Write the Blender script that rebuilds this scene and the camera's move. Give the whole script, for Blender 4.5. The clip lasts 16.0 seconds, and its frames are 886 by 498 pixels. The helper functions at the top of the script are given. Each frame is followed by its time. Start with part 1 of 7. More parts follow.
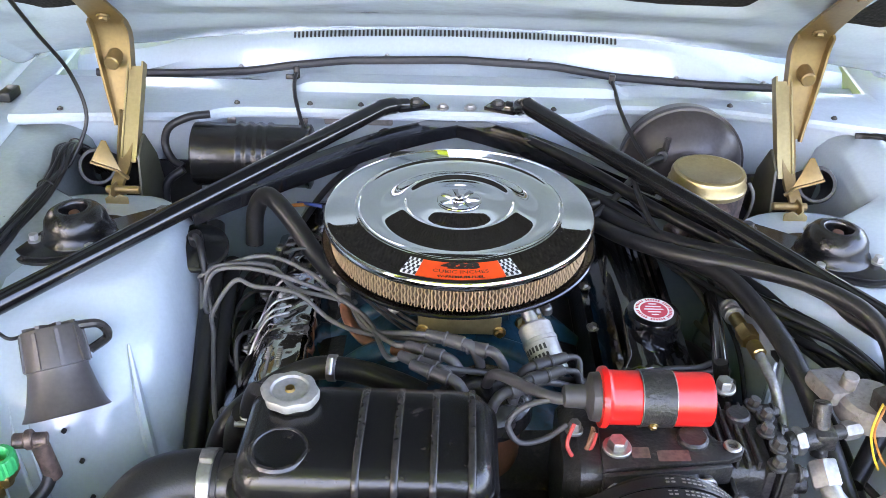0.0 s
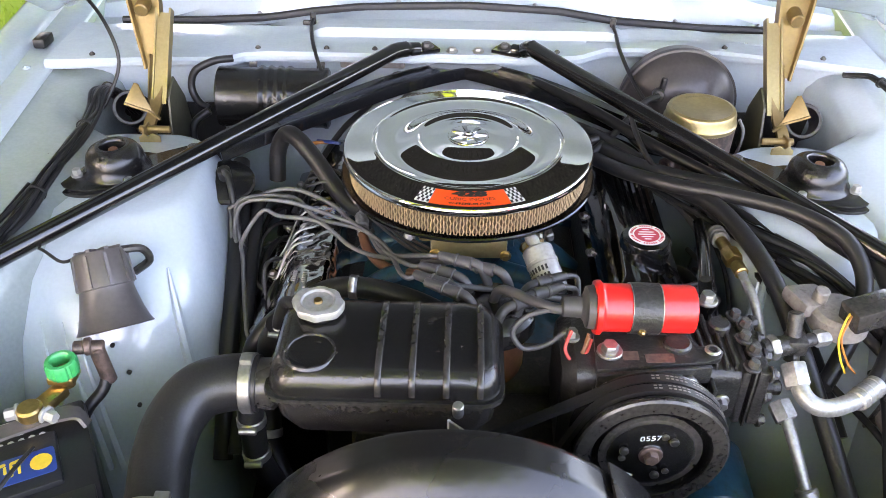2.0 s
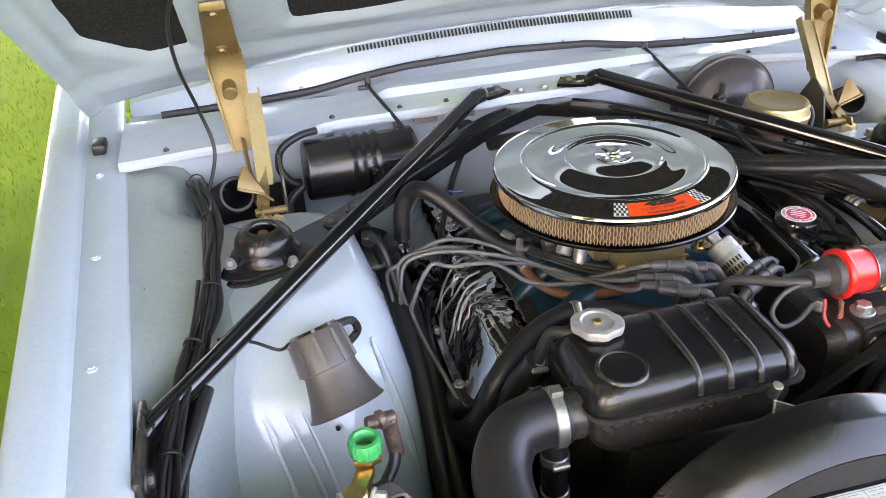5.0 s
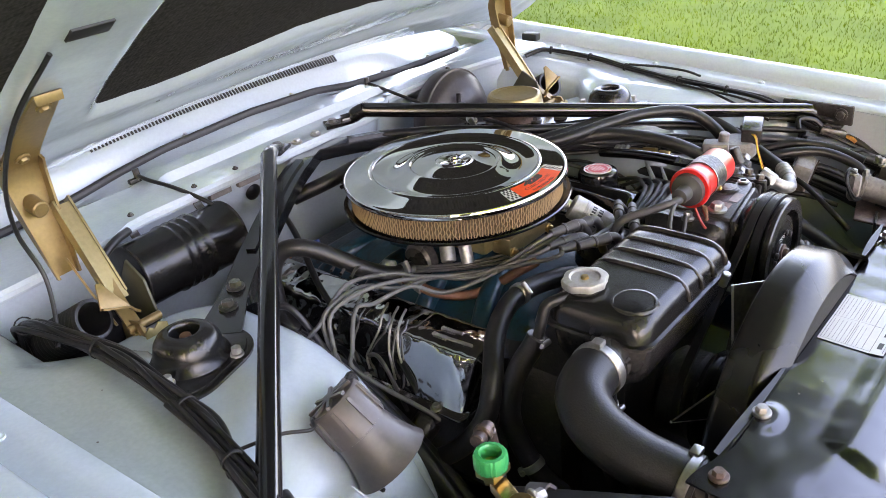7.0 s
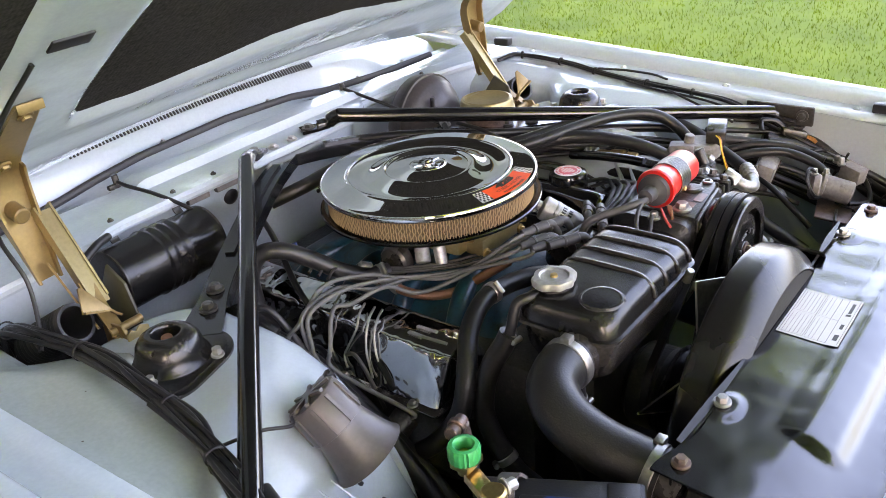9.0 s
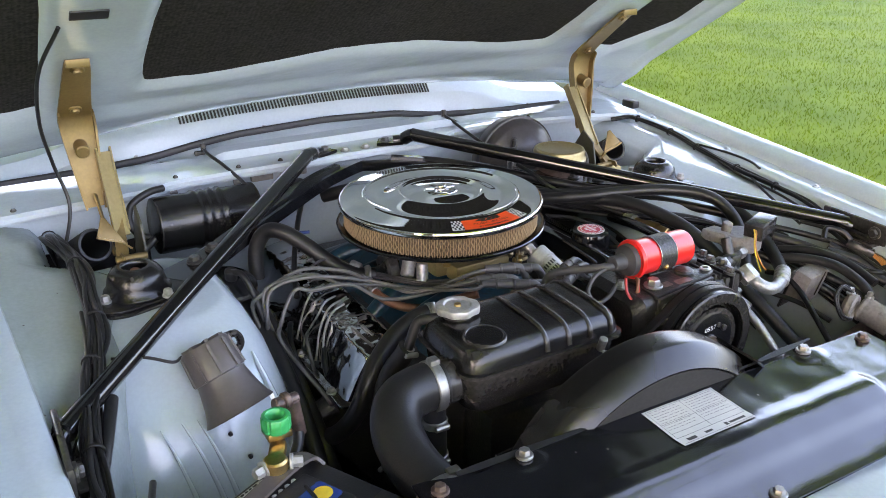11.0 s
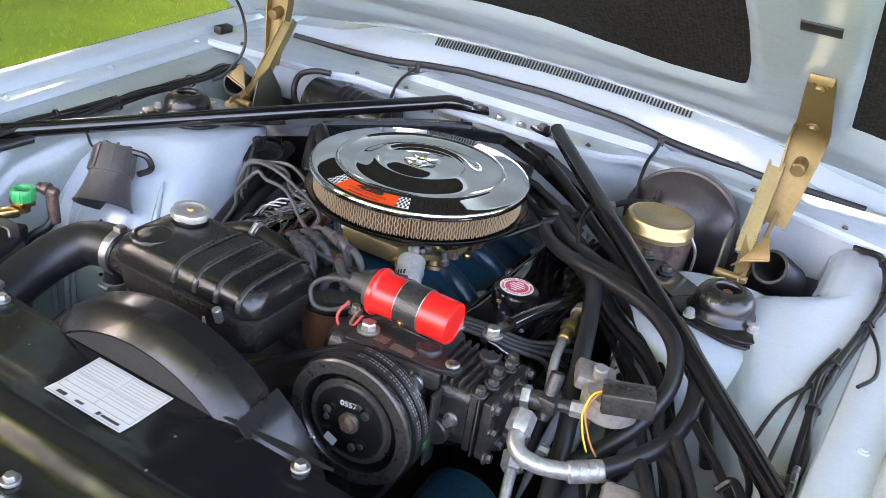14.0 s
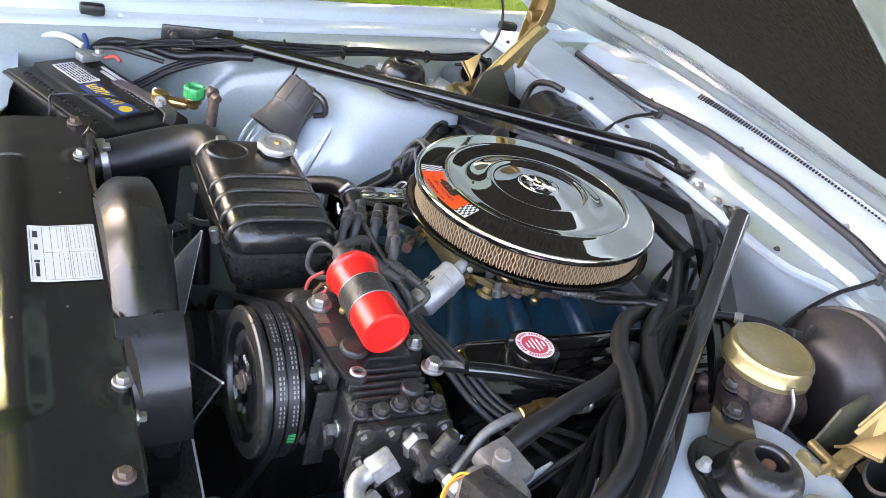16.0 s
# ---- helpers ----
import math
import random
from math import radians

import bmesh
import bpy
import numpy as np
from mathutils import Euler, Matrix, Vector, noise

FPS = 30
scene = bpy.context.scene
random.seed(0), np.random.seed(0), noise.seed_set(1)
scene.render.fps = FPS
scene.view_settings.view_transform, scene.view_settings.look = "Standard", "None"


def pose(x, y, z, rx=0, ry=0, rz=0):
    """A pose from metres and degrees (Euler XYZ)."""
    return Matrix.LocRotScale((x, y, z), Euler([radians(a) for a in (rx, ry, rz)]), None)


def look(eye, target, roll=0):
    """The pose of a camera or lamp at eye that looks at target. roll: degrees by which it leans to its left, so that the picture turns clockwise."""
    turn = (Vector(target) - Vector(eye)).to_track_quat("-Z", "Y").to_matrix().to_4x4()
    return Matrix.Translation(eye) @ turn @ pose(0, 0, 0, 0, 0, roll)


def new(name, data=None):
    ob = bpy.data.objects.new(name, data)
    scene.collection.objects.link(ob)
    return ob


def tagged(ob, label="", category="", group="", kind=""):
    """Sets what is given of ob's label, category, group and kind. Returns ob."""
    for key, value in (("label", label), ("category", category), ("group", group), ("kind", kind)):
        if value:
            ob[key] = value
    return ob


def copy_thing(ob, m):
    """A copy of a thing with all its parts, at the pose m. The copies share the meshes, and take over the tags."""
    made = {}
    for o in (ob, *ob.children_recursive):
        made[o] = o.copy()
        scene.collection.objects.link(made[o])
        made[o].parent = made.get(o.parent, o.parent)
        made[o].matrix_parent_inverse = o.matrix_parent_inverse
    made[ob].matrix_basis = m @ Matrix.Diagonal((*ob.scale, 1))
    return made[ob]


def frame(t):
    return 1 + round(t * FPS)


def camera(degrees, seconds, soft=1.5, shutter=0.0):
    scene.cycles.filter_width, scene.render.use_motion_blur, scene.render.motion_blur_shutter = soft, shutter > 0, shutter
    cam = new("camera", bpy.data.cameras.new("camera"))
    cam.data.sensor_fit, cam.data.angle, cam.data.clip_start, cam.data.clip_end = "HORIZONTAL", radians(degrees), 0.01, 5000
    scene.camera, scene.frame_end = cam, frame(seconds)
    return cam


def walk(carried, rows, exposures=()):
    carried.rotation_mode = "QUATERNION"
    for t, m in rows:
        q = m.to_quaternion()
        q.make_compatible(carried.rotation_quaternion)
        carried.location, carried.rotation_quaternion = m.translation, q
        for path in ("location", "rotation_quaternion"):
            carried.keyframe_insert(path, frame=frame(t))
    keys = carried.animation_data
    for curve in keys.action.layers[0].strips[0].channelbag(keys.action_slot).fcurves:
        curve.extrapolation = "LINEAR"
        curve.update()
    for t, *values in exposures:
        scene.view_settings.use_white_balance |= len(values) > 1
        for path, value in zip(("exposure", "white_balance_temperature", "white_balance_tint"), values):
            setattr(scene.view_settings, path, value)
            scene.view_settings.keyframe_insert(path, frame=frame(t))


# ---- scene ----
cam = camera(54.8, 16.0, 0.7)
METRES, EYE, TILT, LEAN, TURN = 4.0, 1.47, -32.5, -0.9, 1.4
SIDE, BACK = 0.0, -1.0
ROWS = [
    (0.0, 0.0, 0.0, 0.0, 0.0, 0.0, -0.0),
    (0.5, 0.006, -0.0066, 0.009, 0.88, 0.42, 0.99),
    (1.0, 0.0004, -0.0151, -0.0013, 0.79, -0.47, 0.17),
    (1.5, -0.0012, -0.0202, -0.0039, 0.66, -1.13, 0.09),
    (2.0, -0.0009, -0.0247, -0.0073, 0.53, -3.18, 0.26),
    (2.5, -0.0004, -0.0256, -0.0071, 0.09, -3.58, 0.32),
    (3.0, -0.0009, -0.0262, -0.0069, -0.41, -3.52, 0.44),
    (3.5, -0.0026, -0.0275, -0.0075, -0.9, -3.15, 0.68),
    (4.0, -0.0285, -0.024, -0.0075, -1.29, -1.83, 2.13),
    (6.5, -0.2349, 0.0188, 0.0034, -38.14, -2.85, 28.26),
    (7.0, -0.238, 0.0436, 0.018, -45.22, -5.89, 30.43),
    (7.5, -0.2362, 0.0615, 0.0301, -49.22, -8.06, 31.29),
    (8.0, -0.2421, 0.0542, 0.0286, -49.75, -8.75, 31.44),
    (8.5, -0.2436, 0.0483, 0.0259, -49.34, -8.41, 31.44),
    (11.0, -0.1747, -0.0408, -0.0382, -26.94, 4.69, 16.86),
    (11.5, -0.1257, -0.0591, -0.0496, -21.75, 5.63, 10.76),
    (12.0, -0.0694, -0.0895, -0.0697, -13.73, 5.7, 6.03),
    (12.5, -0.0143, -0.0847, -0.0729, -6.36, 5.61, 1.51),
    (13.0, 0.0465, -0.0652, -0.0536, 1.1, 5.99, -3.59),
    (13.5, 0.1112, -0.0502, -0.0471, 12.42, 5.27, -13.29),
    (14.0, 0.1559, -0.0258, -0.0308, 21.66, 3.01, -21.17),
    (14.5, 0.1813, 0.007, -0.0073, 28.02, 0.85, -25.93),
    (15.0, 0.2252, 0.0307, 0.0031, 41.96, -5.24, -36.37),
    (15.5, 0.2451, 0.0445, 0.0122, 52.09, -10.84, -38.89),
    (16.0, 0.2255, 0.0637, 0.0229, 55.34, -11.88, -42.09),
]
walk(cam, [(t, pose(SIDE, BACK, EYE, TILT, LEAN, TURN) @ pose(METRES * x, METRES * y, METRES * z, 90 + pitch, roll, yaw)) for t, x, y, z, yaw, pitch, roll in ROWS], [(0.0, 4.65, 6950, 24), (0.5, 4.65, 7400, 25), (1.2, 4.55, 7500, 25), (2.0, 4.78, 7750, 25), (2.8, 4.9, 8000, 26), (4.0, 4.76, 7850, 26), (7.0, 4.42, 7800, 27), (8.5, 4.48, 7900, 27), (11.0, 4.12, 7400, 23), (12.5, 4.46, 7500, 26), (14.0, 4.48, 7250, 26), (16.0, 4.76, 7500, 26)])

# ---- world, sun, exposure ----
world = bpy.data.worlds.new("sky")
scene.world = world
world.use_nodes = True
wn = world.node_tree
sky = wn.nodes.new("ShaderNodeTexSky")
sky.sky_type = "NISHITA"
sky.sun_disc = False
sky.sun_elevation = radians(42)
sky.sun_rotation = radians(265)
sky.dust_density = 6.0
wn.links.new(sky.outputs[0], wn.nodes["Background"].inputs[0])
wn.nodes["Background"].inputs[1].default_value = 0.15
sun = new("sun", bpy.data.lights.new("sun", "SUN"))
sun.data.energy = 3.0
sun.data.angle = radians(0.5)
sun.data.color = (1.0, 0.95, 0.86)
sun.matrix_world = look((0, 0, 0), (0.740, 0.065, -0.669))


# ---- materials ----
def mat(name, base, rough=0.5, metal=0.0, big=0.12, fine=0.06, bump=0.05, grain=180.0, coat=0.0, dirt=None, dirt_at=0.62, spread=5.0, spec=0.5, wave=0.0, speck=None, edge=None):
    """A surface with stains at a large scale and grain at a small one."""
    m = bpy.data.materials.new(name)
    m.use_nodes = True
    nt = m.node_tree
    b = nt.nodes["Principled BSDF"]
    b.inputs["Metallic"].default_value = metal
    b.inputs["Coat Weight"].default_value = coat
    b.inputs["Coat Roughness"].default_value = 0.08
    b.inputs["Specular IOR Level"].default_value = spec
    tc = nt.nodes.new("ShaderNodeTexCoord")
    n1 = nt.nodes.new("ShaderNodeTexNoise")
    n1.inputs["Scale"].default_value = spread
    n1.inputs["Detail"].default_value = 6
    n2 = nt.nodes.new("ShaderNodeTexNoise")
    n2.inputs["Scale"].default_value = grain
    n2.inputs["Detail"].default_value = 3
    for n in (n1, n2):
        nt.links.new(tc.outputs["Object"], n.inputs["Vector"])
    mix = nt.nodes.new("ShaderNodeMix")
    mix.data_type = "RGBA"
    mix.inputs[6].default_value = (*[min(1, c * (1 + big)) for c in base], 1)
    mix.inputs[7].default_value = (*[c * (1 - big) for c in base], 1)
    nt.links.new(n1.outputs["Fac"], mix.inputs[0])
    out = mix.outputs[2]
    mul = nt.nodes.new("ShaderNodeMix")
    mul.data_type = "RGBA"
    mul.blend_type = "MULTIPLY"
    mul.inputs[0].default_value = 1
    r = nt.nodes.new("ShaderNodeMapRange")
    r.inputs[1].default_value, r.inputs[2].default_value = 0.3, 0.7
    r.inputs[3].default_value, r.inputs[4].default_value = 1 - fine * 2, 1.0
    nt.links.new(n2.outputs["Fac"], r.inputs[0])
    nt.links.new(out, mul.inputs[6])
    nt.links.new(r.outputs[0], mul.inputs[7])
    out = mul.outputs[2]
    if dirt:
        n3 = nt.nodes.new("ShaderNodeTexNoise")
        n3.inputs["Scale"].default_value = spread * 4
        n3.inputs["Detail"].default_value = 8
        n3.inputs["Roughness"].default_value = 0.7
        nt.links.new(tc.outputs["Object"], n3.inputs["Vector"])
        d = nt.nodes.new("ShaderNodeMapRange")
        d.inputs[1].default_value, d.inputs[2].default_value = dirt_at, dirt_at + 0.12
        nt.links.new(n3.outputs["Fac"], d.inputs[0])
        dm = nt.nodes.new("ShaderNodeMix")
        dm.data_type = "RGBA"
        dm.inputs[7].default_value = (*dirt, 1)
        nt.links.new(d.outputs[0], dm.inputs[0])
        nt.links.new(out, dm.inputs[6])
        out = dm.outputs[2]
    if edge:
        ge = nt.nodes.new("ShaderNodeNewGeometry")
        ee = nt.nodes.new("ShaderNodeMapRange")
        ee.inputs[1].default_value, ee.inputs[2].default_value = 0.53, 0.62
        nt.links.new(ge.outputs["Pointiness"], ee.inputs[0])
        worn = nt.nodes.new("ShaderNodeMath")
        worn.operation = "MULTIPLY"
        nt.links.new(ee.outputs[0], worn.inputs[0])
        nt.links.new(n2.outputs["Fac"], worn.inputs[1])
        em = nt.nodes.new("ShaderNodeMix")
        em.data_type = "RGBA"
        em.inputs[7].default_value = (*edge, 1)
        nt.links.new(worn.outputs[0], em.inputs[0])
        nt.links.new(out, em.inputs[6])
        out = em.outputs[2]
    if speck:
        vo = nt.nodes.new("ShaderNodeTexVoronoi")
        vo.inputs["Scale"].default_value = 55
        nt.links.new(tc.outputs["Object"], vo.inputs["Vector"])
        sm = nt.nodes.new("ShaderNodeMapRange")
        sm.inputs[1].default_value, sm.inputs[2].default_value = 0.10, 0.07
        nt.links.new(vo.outputs["Distance"], sm.inputs[0])
        gate = nt.nodes.new("ShaderNodeSeparateColor")
        nt.links.new(vo.outputs["Color"], gate.inputs[0])
        gm2 = nt.nodes.new("ShaderNodeMath")
        gm2.operation = "GREATER_THAN"
        gm2.inputs[1].default_value = 0.90
        nt.links.new(gate.outputs[0], gm2.inputs[0])
        both = nt.nodes.new("ShaderNodeMath")
        both.operation = "MULTIPLY"
        nt.links.new(sm.outputs[0], both.inputs[0])
        nt.links.new(gm2.outputs[0], both.inputs[1])
        sp = nt.nodes.new("ShaderNodeMix")
        sp.data_type = "RGBA"
        sp.inputs[7].default_value = (*speck, 1)
        nt.links.new(both.outputs[0], sp.inputs[0])
        nt.links.new(out, sp.inputs[6])
        out = sp.outputs[2]
    nt.links.new(out, b.inputs["Base Color"])
    rr = nt.nodes.new("ShaderNodeMapRange")
    rr.inputs[3].default_value, rr.inputs[4].default_value = max(0.02, rough * 0.8), min(1, rough * 1.25)
    nt.links.new(n1.outputs["Fac"], rr.inputs[0])
    nt.links.new(rr.outputs[0], b.inputs["Roughness"])
    if bump:
        bp = nt.nodes.new("ShaderNodeBump")
        bp.inputs["Strength"].default_value = bump
        bp.inputs["Distance"].default_value = 0.002
        nt.links.new(n2.outputs["Fac"], bp.inputs["Height"])
        nt.links.new(bp.outputs[0], b.inputs["Normal"])
        if wave:
            n4 = nt.nodes.new("ShaderNodeTexNoise")
            n4.inputs["Scale"].default_value = 16
            n4.inputs["Detail"].default_value = 2
            nt.links.new(tc.outputs["Object"], n4.inputs["Vector"])
            bw = nt.nodes.new("ShaderNodeBump")
            bw.inputs["Strength"].default_value = wave
            bw.inputs["Distance"].default_value = 0.02
            nt.links.new(n4.outputs["Fac"], bw.inputs["Height"])
            nt.links.new(bw.outputs[0], bp.inputs["Normal"])
    return m


PAINT = mat("pale_blue_paint", (0.43, 0.49, 0.535), 0.13, big=0.05, fine=0.03, bump=0.02, coat=0.6, dirt=(0.34, 0.37, 0.38), dirt_at=0.66, spread=3, wave=0.14)
# PAINT darkened to carry the left inner wing's shade, plus dirt and specks
PAINT_SHADED = mat("pale_blue_paint_shaded", (0.285, 0.325, 0.315), 0.24, big=0.08, fine=0.05, bump=0.04, coat=0.2, dirt=(0.28, 0.29, 0.28), dirt_at=0.64, spread=4, wave=0.20, speck=(0.10, 0.09, 0.08))
CHROME = mat("chrome", (0.80, 0.81, 0.82), 0.035, metal=1, big=0.02, fine=0.01, bump=0.0)
CHROME_WORN = mat("worn_chrome", (0.46, 0.46, 0.46), 0.10, metal=1, big=0.1, fine=0.05, bump=0.03, dirt=(0.12, 0.10, 0.09), dirt_at=0.66, spread=12)
GLOSS_BLACK = mat("gloss_black_paint", (0.006, 0.006, 0.0065), 0.16, big=0.2, fine=0.05, bump=0.05, coat=0.4, grain=300)
BRACE_BLACK = mat("black_enamel", (0.009, 0.0095, 0.011), 0.20, big=0.3, fine=0.1, bump=0.03, coat=0.6, grain=120, dirt=(0.03, 0.028, 0.027), dirt_at=0.68, spread=8)
WAVY_BLACK = mat("wavy_gloss_black", (0.006, 0.006, 0.0065), 0.06, big=0.2, fine=0.05, bump=0.4, coat=0.9, grain=30, spec=0.9)
SATIN_BLACK = mat("satin_black_paint", (0.009, 0.0088, 0.0088), 0.25, big=0.3, fine=0.1, bump=0.08, dirt=(0.06, 0.052, 0.045), dirt_at=0.62, spread=9, wave=0.12, edge=(0.11, 0.10, 0.09))
CAST_BLACK = mat("black_cast_metal", (0.013, 0.013, 0.0137), 0.32, big=0.4, fine=0.25, bump=0.5, grain=260, dirt=(0.062, 0.053, 0.046), dirt_at=0.56, spread=14, edge=(0.07, 0.064, 0.058))
RUBBER = mat("black_rubber", (0.0150, 0.0146, 0.0150), 0.38, big=0.3, fine=0.2, bump=0.14, grain=420, spec=0.42, dirt=(0.030, 0.027, 0.026), dirt_at=0.60, spread=12)
WIRE = mat("grey_rubber_wire", (0.095, 0.092, 0.088), 0.5, big=0.2, fine=0.08, bump=0.02, dirt=(0.06, 0.05, 0.045), dirt_at=0.6, spread=20)
BOOT = mat("dark_grey_boot", (0.050, 0.047, 0.047), 0.5, big=0.25, fine=0.1, bump=0.05, spread=20)
TAPE = mat("black_tape", (0.008, 0.008, 0.0085), 0.34, big=0.3, fine=0.15, bump=0.15, grain=90, spec=0.3, dirt=(0.05, 0.045, 0.04), dirt_at=0.70, spread=20)
STEEL = mat("zinc_steel", (0.40, 0.39, 0.37), 0.38, metal=0.9, big=0.15, fine=0.12, bump=0.06, dirt=(0.16, 0.13, 0.10), dirt_at=0.66, spread=30)
ALU = mat("cast_aluminium", (0.38, 0.375, 0.36), 0.44, metal=0.65, big=0.15, fine=0.15, bump=0.12, dirt=(0.13, 0.12, 0.11), dirt_at=0.64, spread=25)
GOLD = mat("gold_zinc", (0.245, 0.165, 0.068), 0.40, metal=0.5, big=0.4, fine=0.07, bump=0.05, dirt=(0.13, 0.085, 0.045), dirt_at=0.62, spread=7)
GOLD_PALE = mat("pale_gold_zinc", (0.35, 0.275, 0.135), 0.33, metal=0.7, big=0.15, fine=0.08, bump=0.04, dirt=(0.22, 0.16, 0.09), dirt_at=0.66, spread=16)
BRASS = mat("brass", (0.55, 0.38, 0.16), 0.32, metal=1, big=0.2, fine=0.1, bump=0.05, dirt=(0.12, 0.09, 0.05), dirt_at=0.62, spread=30)
RED = mat("red_coil_paint", (0.68, 0.016, 0.012), 0.30, big=0.06, fine=0.03, bump=0.02, coat=0.25, grain=300)
CUPRUST = mat("bare_iron", (0.17, 0.115, 0.095), 0.40, metal=0.45, big=0.45, fine=0.2, bump=0.15, dirt=(0.055, 0.042, 0.038), dirt_at=0.52, spread=9)
BLUE = mat("engine_blue_paint", (0.005, 0.050, 0.085), 0.30, big=0.35, fine=0.15, bump=0.25, grain=160, dirt=(0.014, 0.016, 0.018), dirt_at=0.52, spread=9)
ZINC = mat("dull_zinc", (0.38, 0.37, 0.35), 0.42, metal=0.45, big=0.12, fine=0.1, bump=0.05, dirt=(0.32, 0.28, 0.22), dirt_at=0.68, spread=40)
BOOSTER = mat("grey_brown_steel", (0.055, 0.048, 0.048), 0.36, metal=0.4, big=0.25, fine=0.12, bump=0.06, dirt=(0.10, 0.075, 0.065), dirt_at=0.64, spread=7)
PAPER_CORE = mat("brown_filter_paper", (0.16, 0.105, 0.06), 0.85, big=0.25, fine=0.2, bump=0.1, grain=500, spread=20)
PAPER = mat("tan_filter_paper", (0.33, 0.225, 0.125), 0.8, big=0.2, fine=0.12, bump=0.1, grain=500, spread=20)
PAPER_DARK = mat("dark_filter_core", (0.10, 0.065, 0.04), 0.9, big=0.3, fine=0.2)
ORANGE = mat("orange_red_decal", (0.80, 0.075, 0.012), 0.35, big=0.04, fine=0.03, bump=0.0)
INK = mat("black_print", (0.015, 0.014, 0.014), 0.5, big=0.1)
WHITE = mat("white_print", (0.75, 0.74, 0.72), 0.5, big=0.05, fine=0.03, bump=0.0)
LABEL = mat("white_label", (0.56, 0.56, 0.54), 0.45, big=0.05, fine=0.04, bump=0.02, dirt=(0.55, 0.54, 0.5), dirt_at=0.66)
GREY_INK = mat("grey_print", (0.16, 0.16, 0.17), 0.6, big=0.1)
REDPRINT = mat("red_print", (0.55, 0.03, 0.06), 0.4, big=0.06)
GREEN = mat("green_plastic", (0.012, 0.30, 0.09), 0.35, big=0.12, fine=0.06, bump=0.05)
BROWN = mat("brown_hose", (0.17, 0.07, 0.035), 0.5, big=0.2, fine=0.1, bump=0.05, dirt=(0.06, 0.04, 0.03), dirt_at=0.6, spread=20)
PAD = mat("dark_felt_insulation", (0.042, 0.038, 0.037), 0.95, big=0.25, fine=0.3, bump=0.5, grain=160, spec=0.1, spread=6)
SEAL = mat("black_weatherstrip", (0.03, 0.03, 0.032), 0.6, big=0.2, fine=0.1)
BATTERY = mat("black_battery_case", (0.012, 0.012, 0.013), 0.40, big=0.2, fine=0.15, bump=0.1, grain=350, dirt=(0.05, 0.047, 0.044), dirt_at=0.68, spread=9)
BLUEPRINT = mat("blue_print", (0.014, 0.045, 0.20), 0.4, big=0.08)
YELLOW = mat("yellow_wire", (0.70, 0.46, 0.04), 0.45, big=0.1)
ORANGEWIRE = mat("orange_wire", (0.40, 0.15, 0.03), 0.45, big=0.1)
REDWIRE = mat("red_wire", (0.42, 0.04, 0.03), 0.45, big=0.1)
# deep shade as a colour, for pockets and openings in the bay
DARK = mat("near_black_shade", (0.014, 0.013, 0.013), 0.8, big=0.3, fine=0.2, bump=0.2)
PLASTIC_GREY = mat("grey_brown_plastic", (0.085, 0.073, 0.069), 0.36, big=0.15, fine=0.08, bump=0.05, dirt=(0.18, 0.14, 0.12), dirt_at=0.72, spread=10)
COVER_BLACK = mat("worn_black_panel", (0.006, 0.0065, 0.008), 0.19, big=0.3, fine=0.08, bump=0.02, coat=0.5, spec=0.6, grain=60, dirt=(0.10, 0.085, 0.07), dirt_at=0.70, spread=9, wave=0.10, speck=(0.16, 0.14, 0.12))
SHROUD = mat("grey_black_shroud", (0.011, 0.0105, 0.0105), 0.27, big=0.35, fine=0.15, bump=0.05, coat=0.15, spec=0.35, grain=150, wave=0.08, dirt=(0.035, 0.028, 0.023), dirt_at=0.60, spread=7)
BOX_GREY = mat("dusty_beige_box", (0.20, 0.18, 0.165), 0.5, big=0.25, fine=0.15, bump=0.12, dirt=(0.09, 0.075, 0.065), dirt_at=0.56, spread=16)
CHROME_OLD = mat("wavy_old_chrome", (0.55, 0.55, 0.54), 0.07, metal=1, big=0.12, fine=0.05, bump=0.35, grain=28, dirt=(0.10, 0.085, 0.07), dirt_at=0.64, spread=10, wave=0.45)
WIRE_DARK = mat("dark_rubber_wire", (0.045, 0.043, 0.042), 0.45, big=0.25, fine=0.1, bump=0.05, spread=20)
BARK = mat("grey_bark", (0.12, 0.095, 0.07), 0.9, big=0.3, fine=0.3, bump=0.6, grain=30)
LEAF = mat("green_leaf", (0.12, 0.155, 0.022), 0.5, big=0.35, fine=0.1, bump=0.0, spread=1.5, spec=0.3)
lt = LEAF.node_tree
through_light = lt.nodes.new("ShaderNodeBsdfTranslucent")
through_light.inputs[0].default_value = (0.52, 0.60, 0.05, 1)
leaf_mix = lt.nodes.new("ShaderNodeMixShader")
leaf_mix.inputs[0].default_value = 0.65
lt.links.new(lt.nodes["Principled BSDF"].outputs[0], leaf_mix.inputs[1])
lt.links.new(through_light.outputs[0], leaf_mix.inputs[2])
lt.links.new(leaf_mix.outputs[0], lt.nodes["Material Output"].inputs[0])
DULL_OLIVE = mat("dark_olive_paint", (0.045, 0.043, 0.026), 0.45, big=0.3, fine=0.12, bump=0.06, spread=16)
DULL_BROWN = mat("dark_brown_plastic", (0.055, 0.036, 0.026), 0.45, big=0.25, fine=0.12, bump=0.08, spread=18)

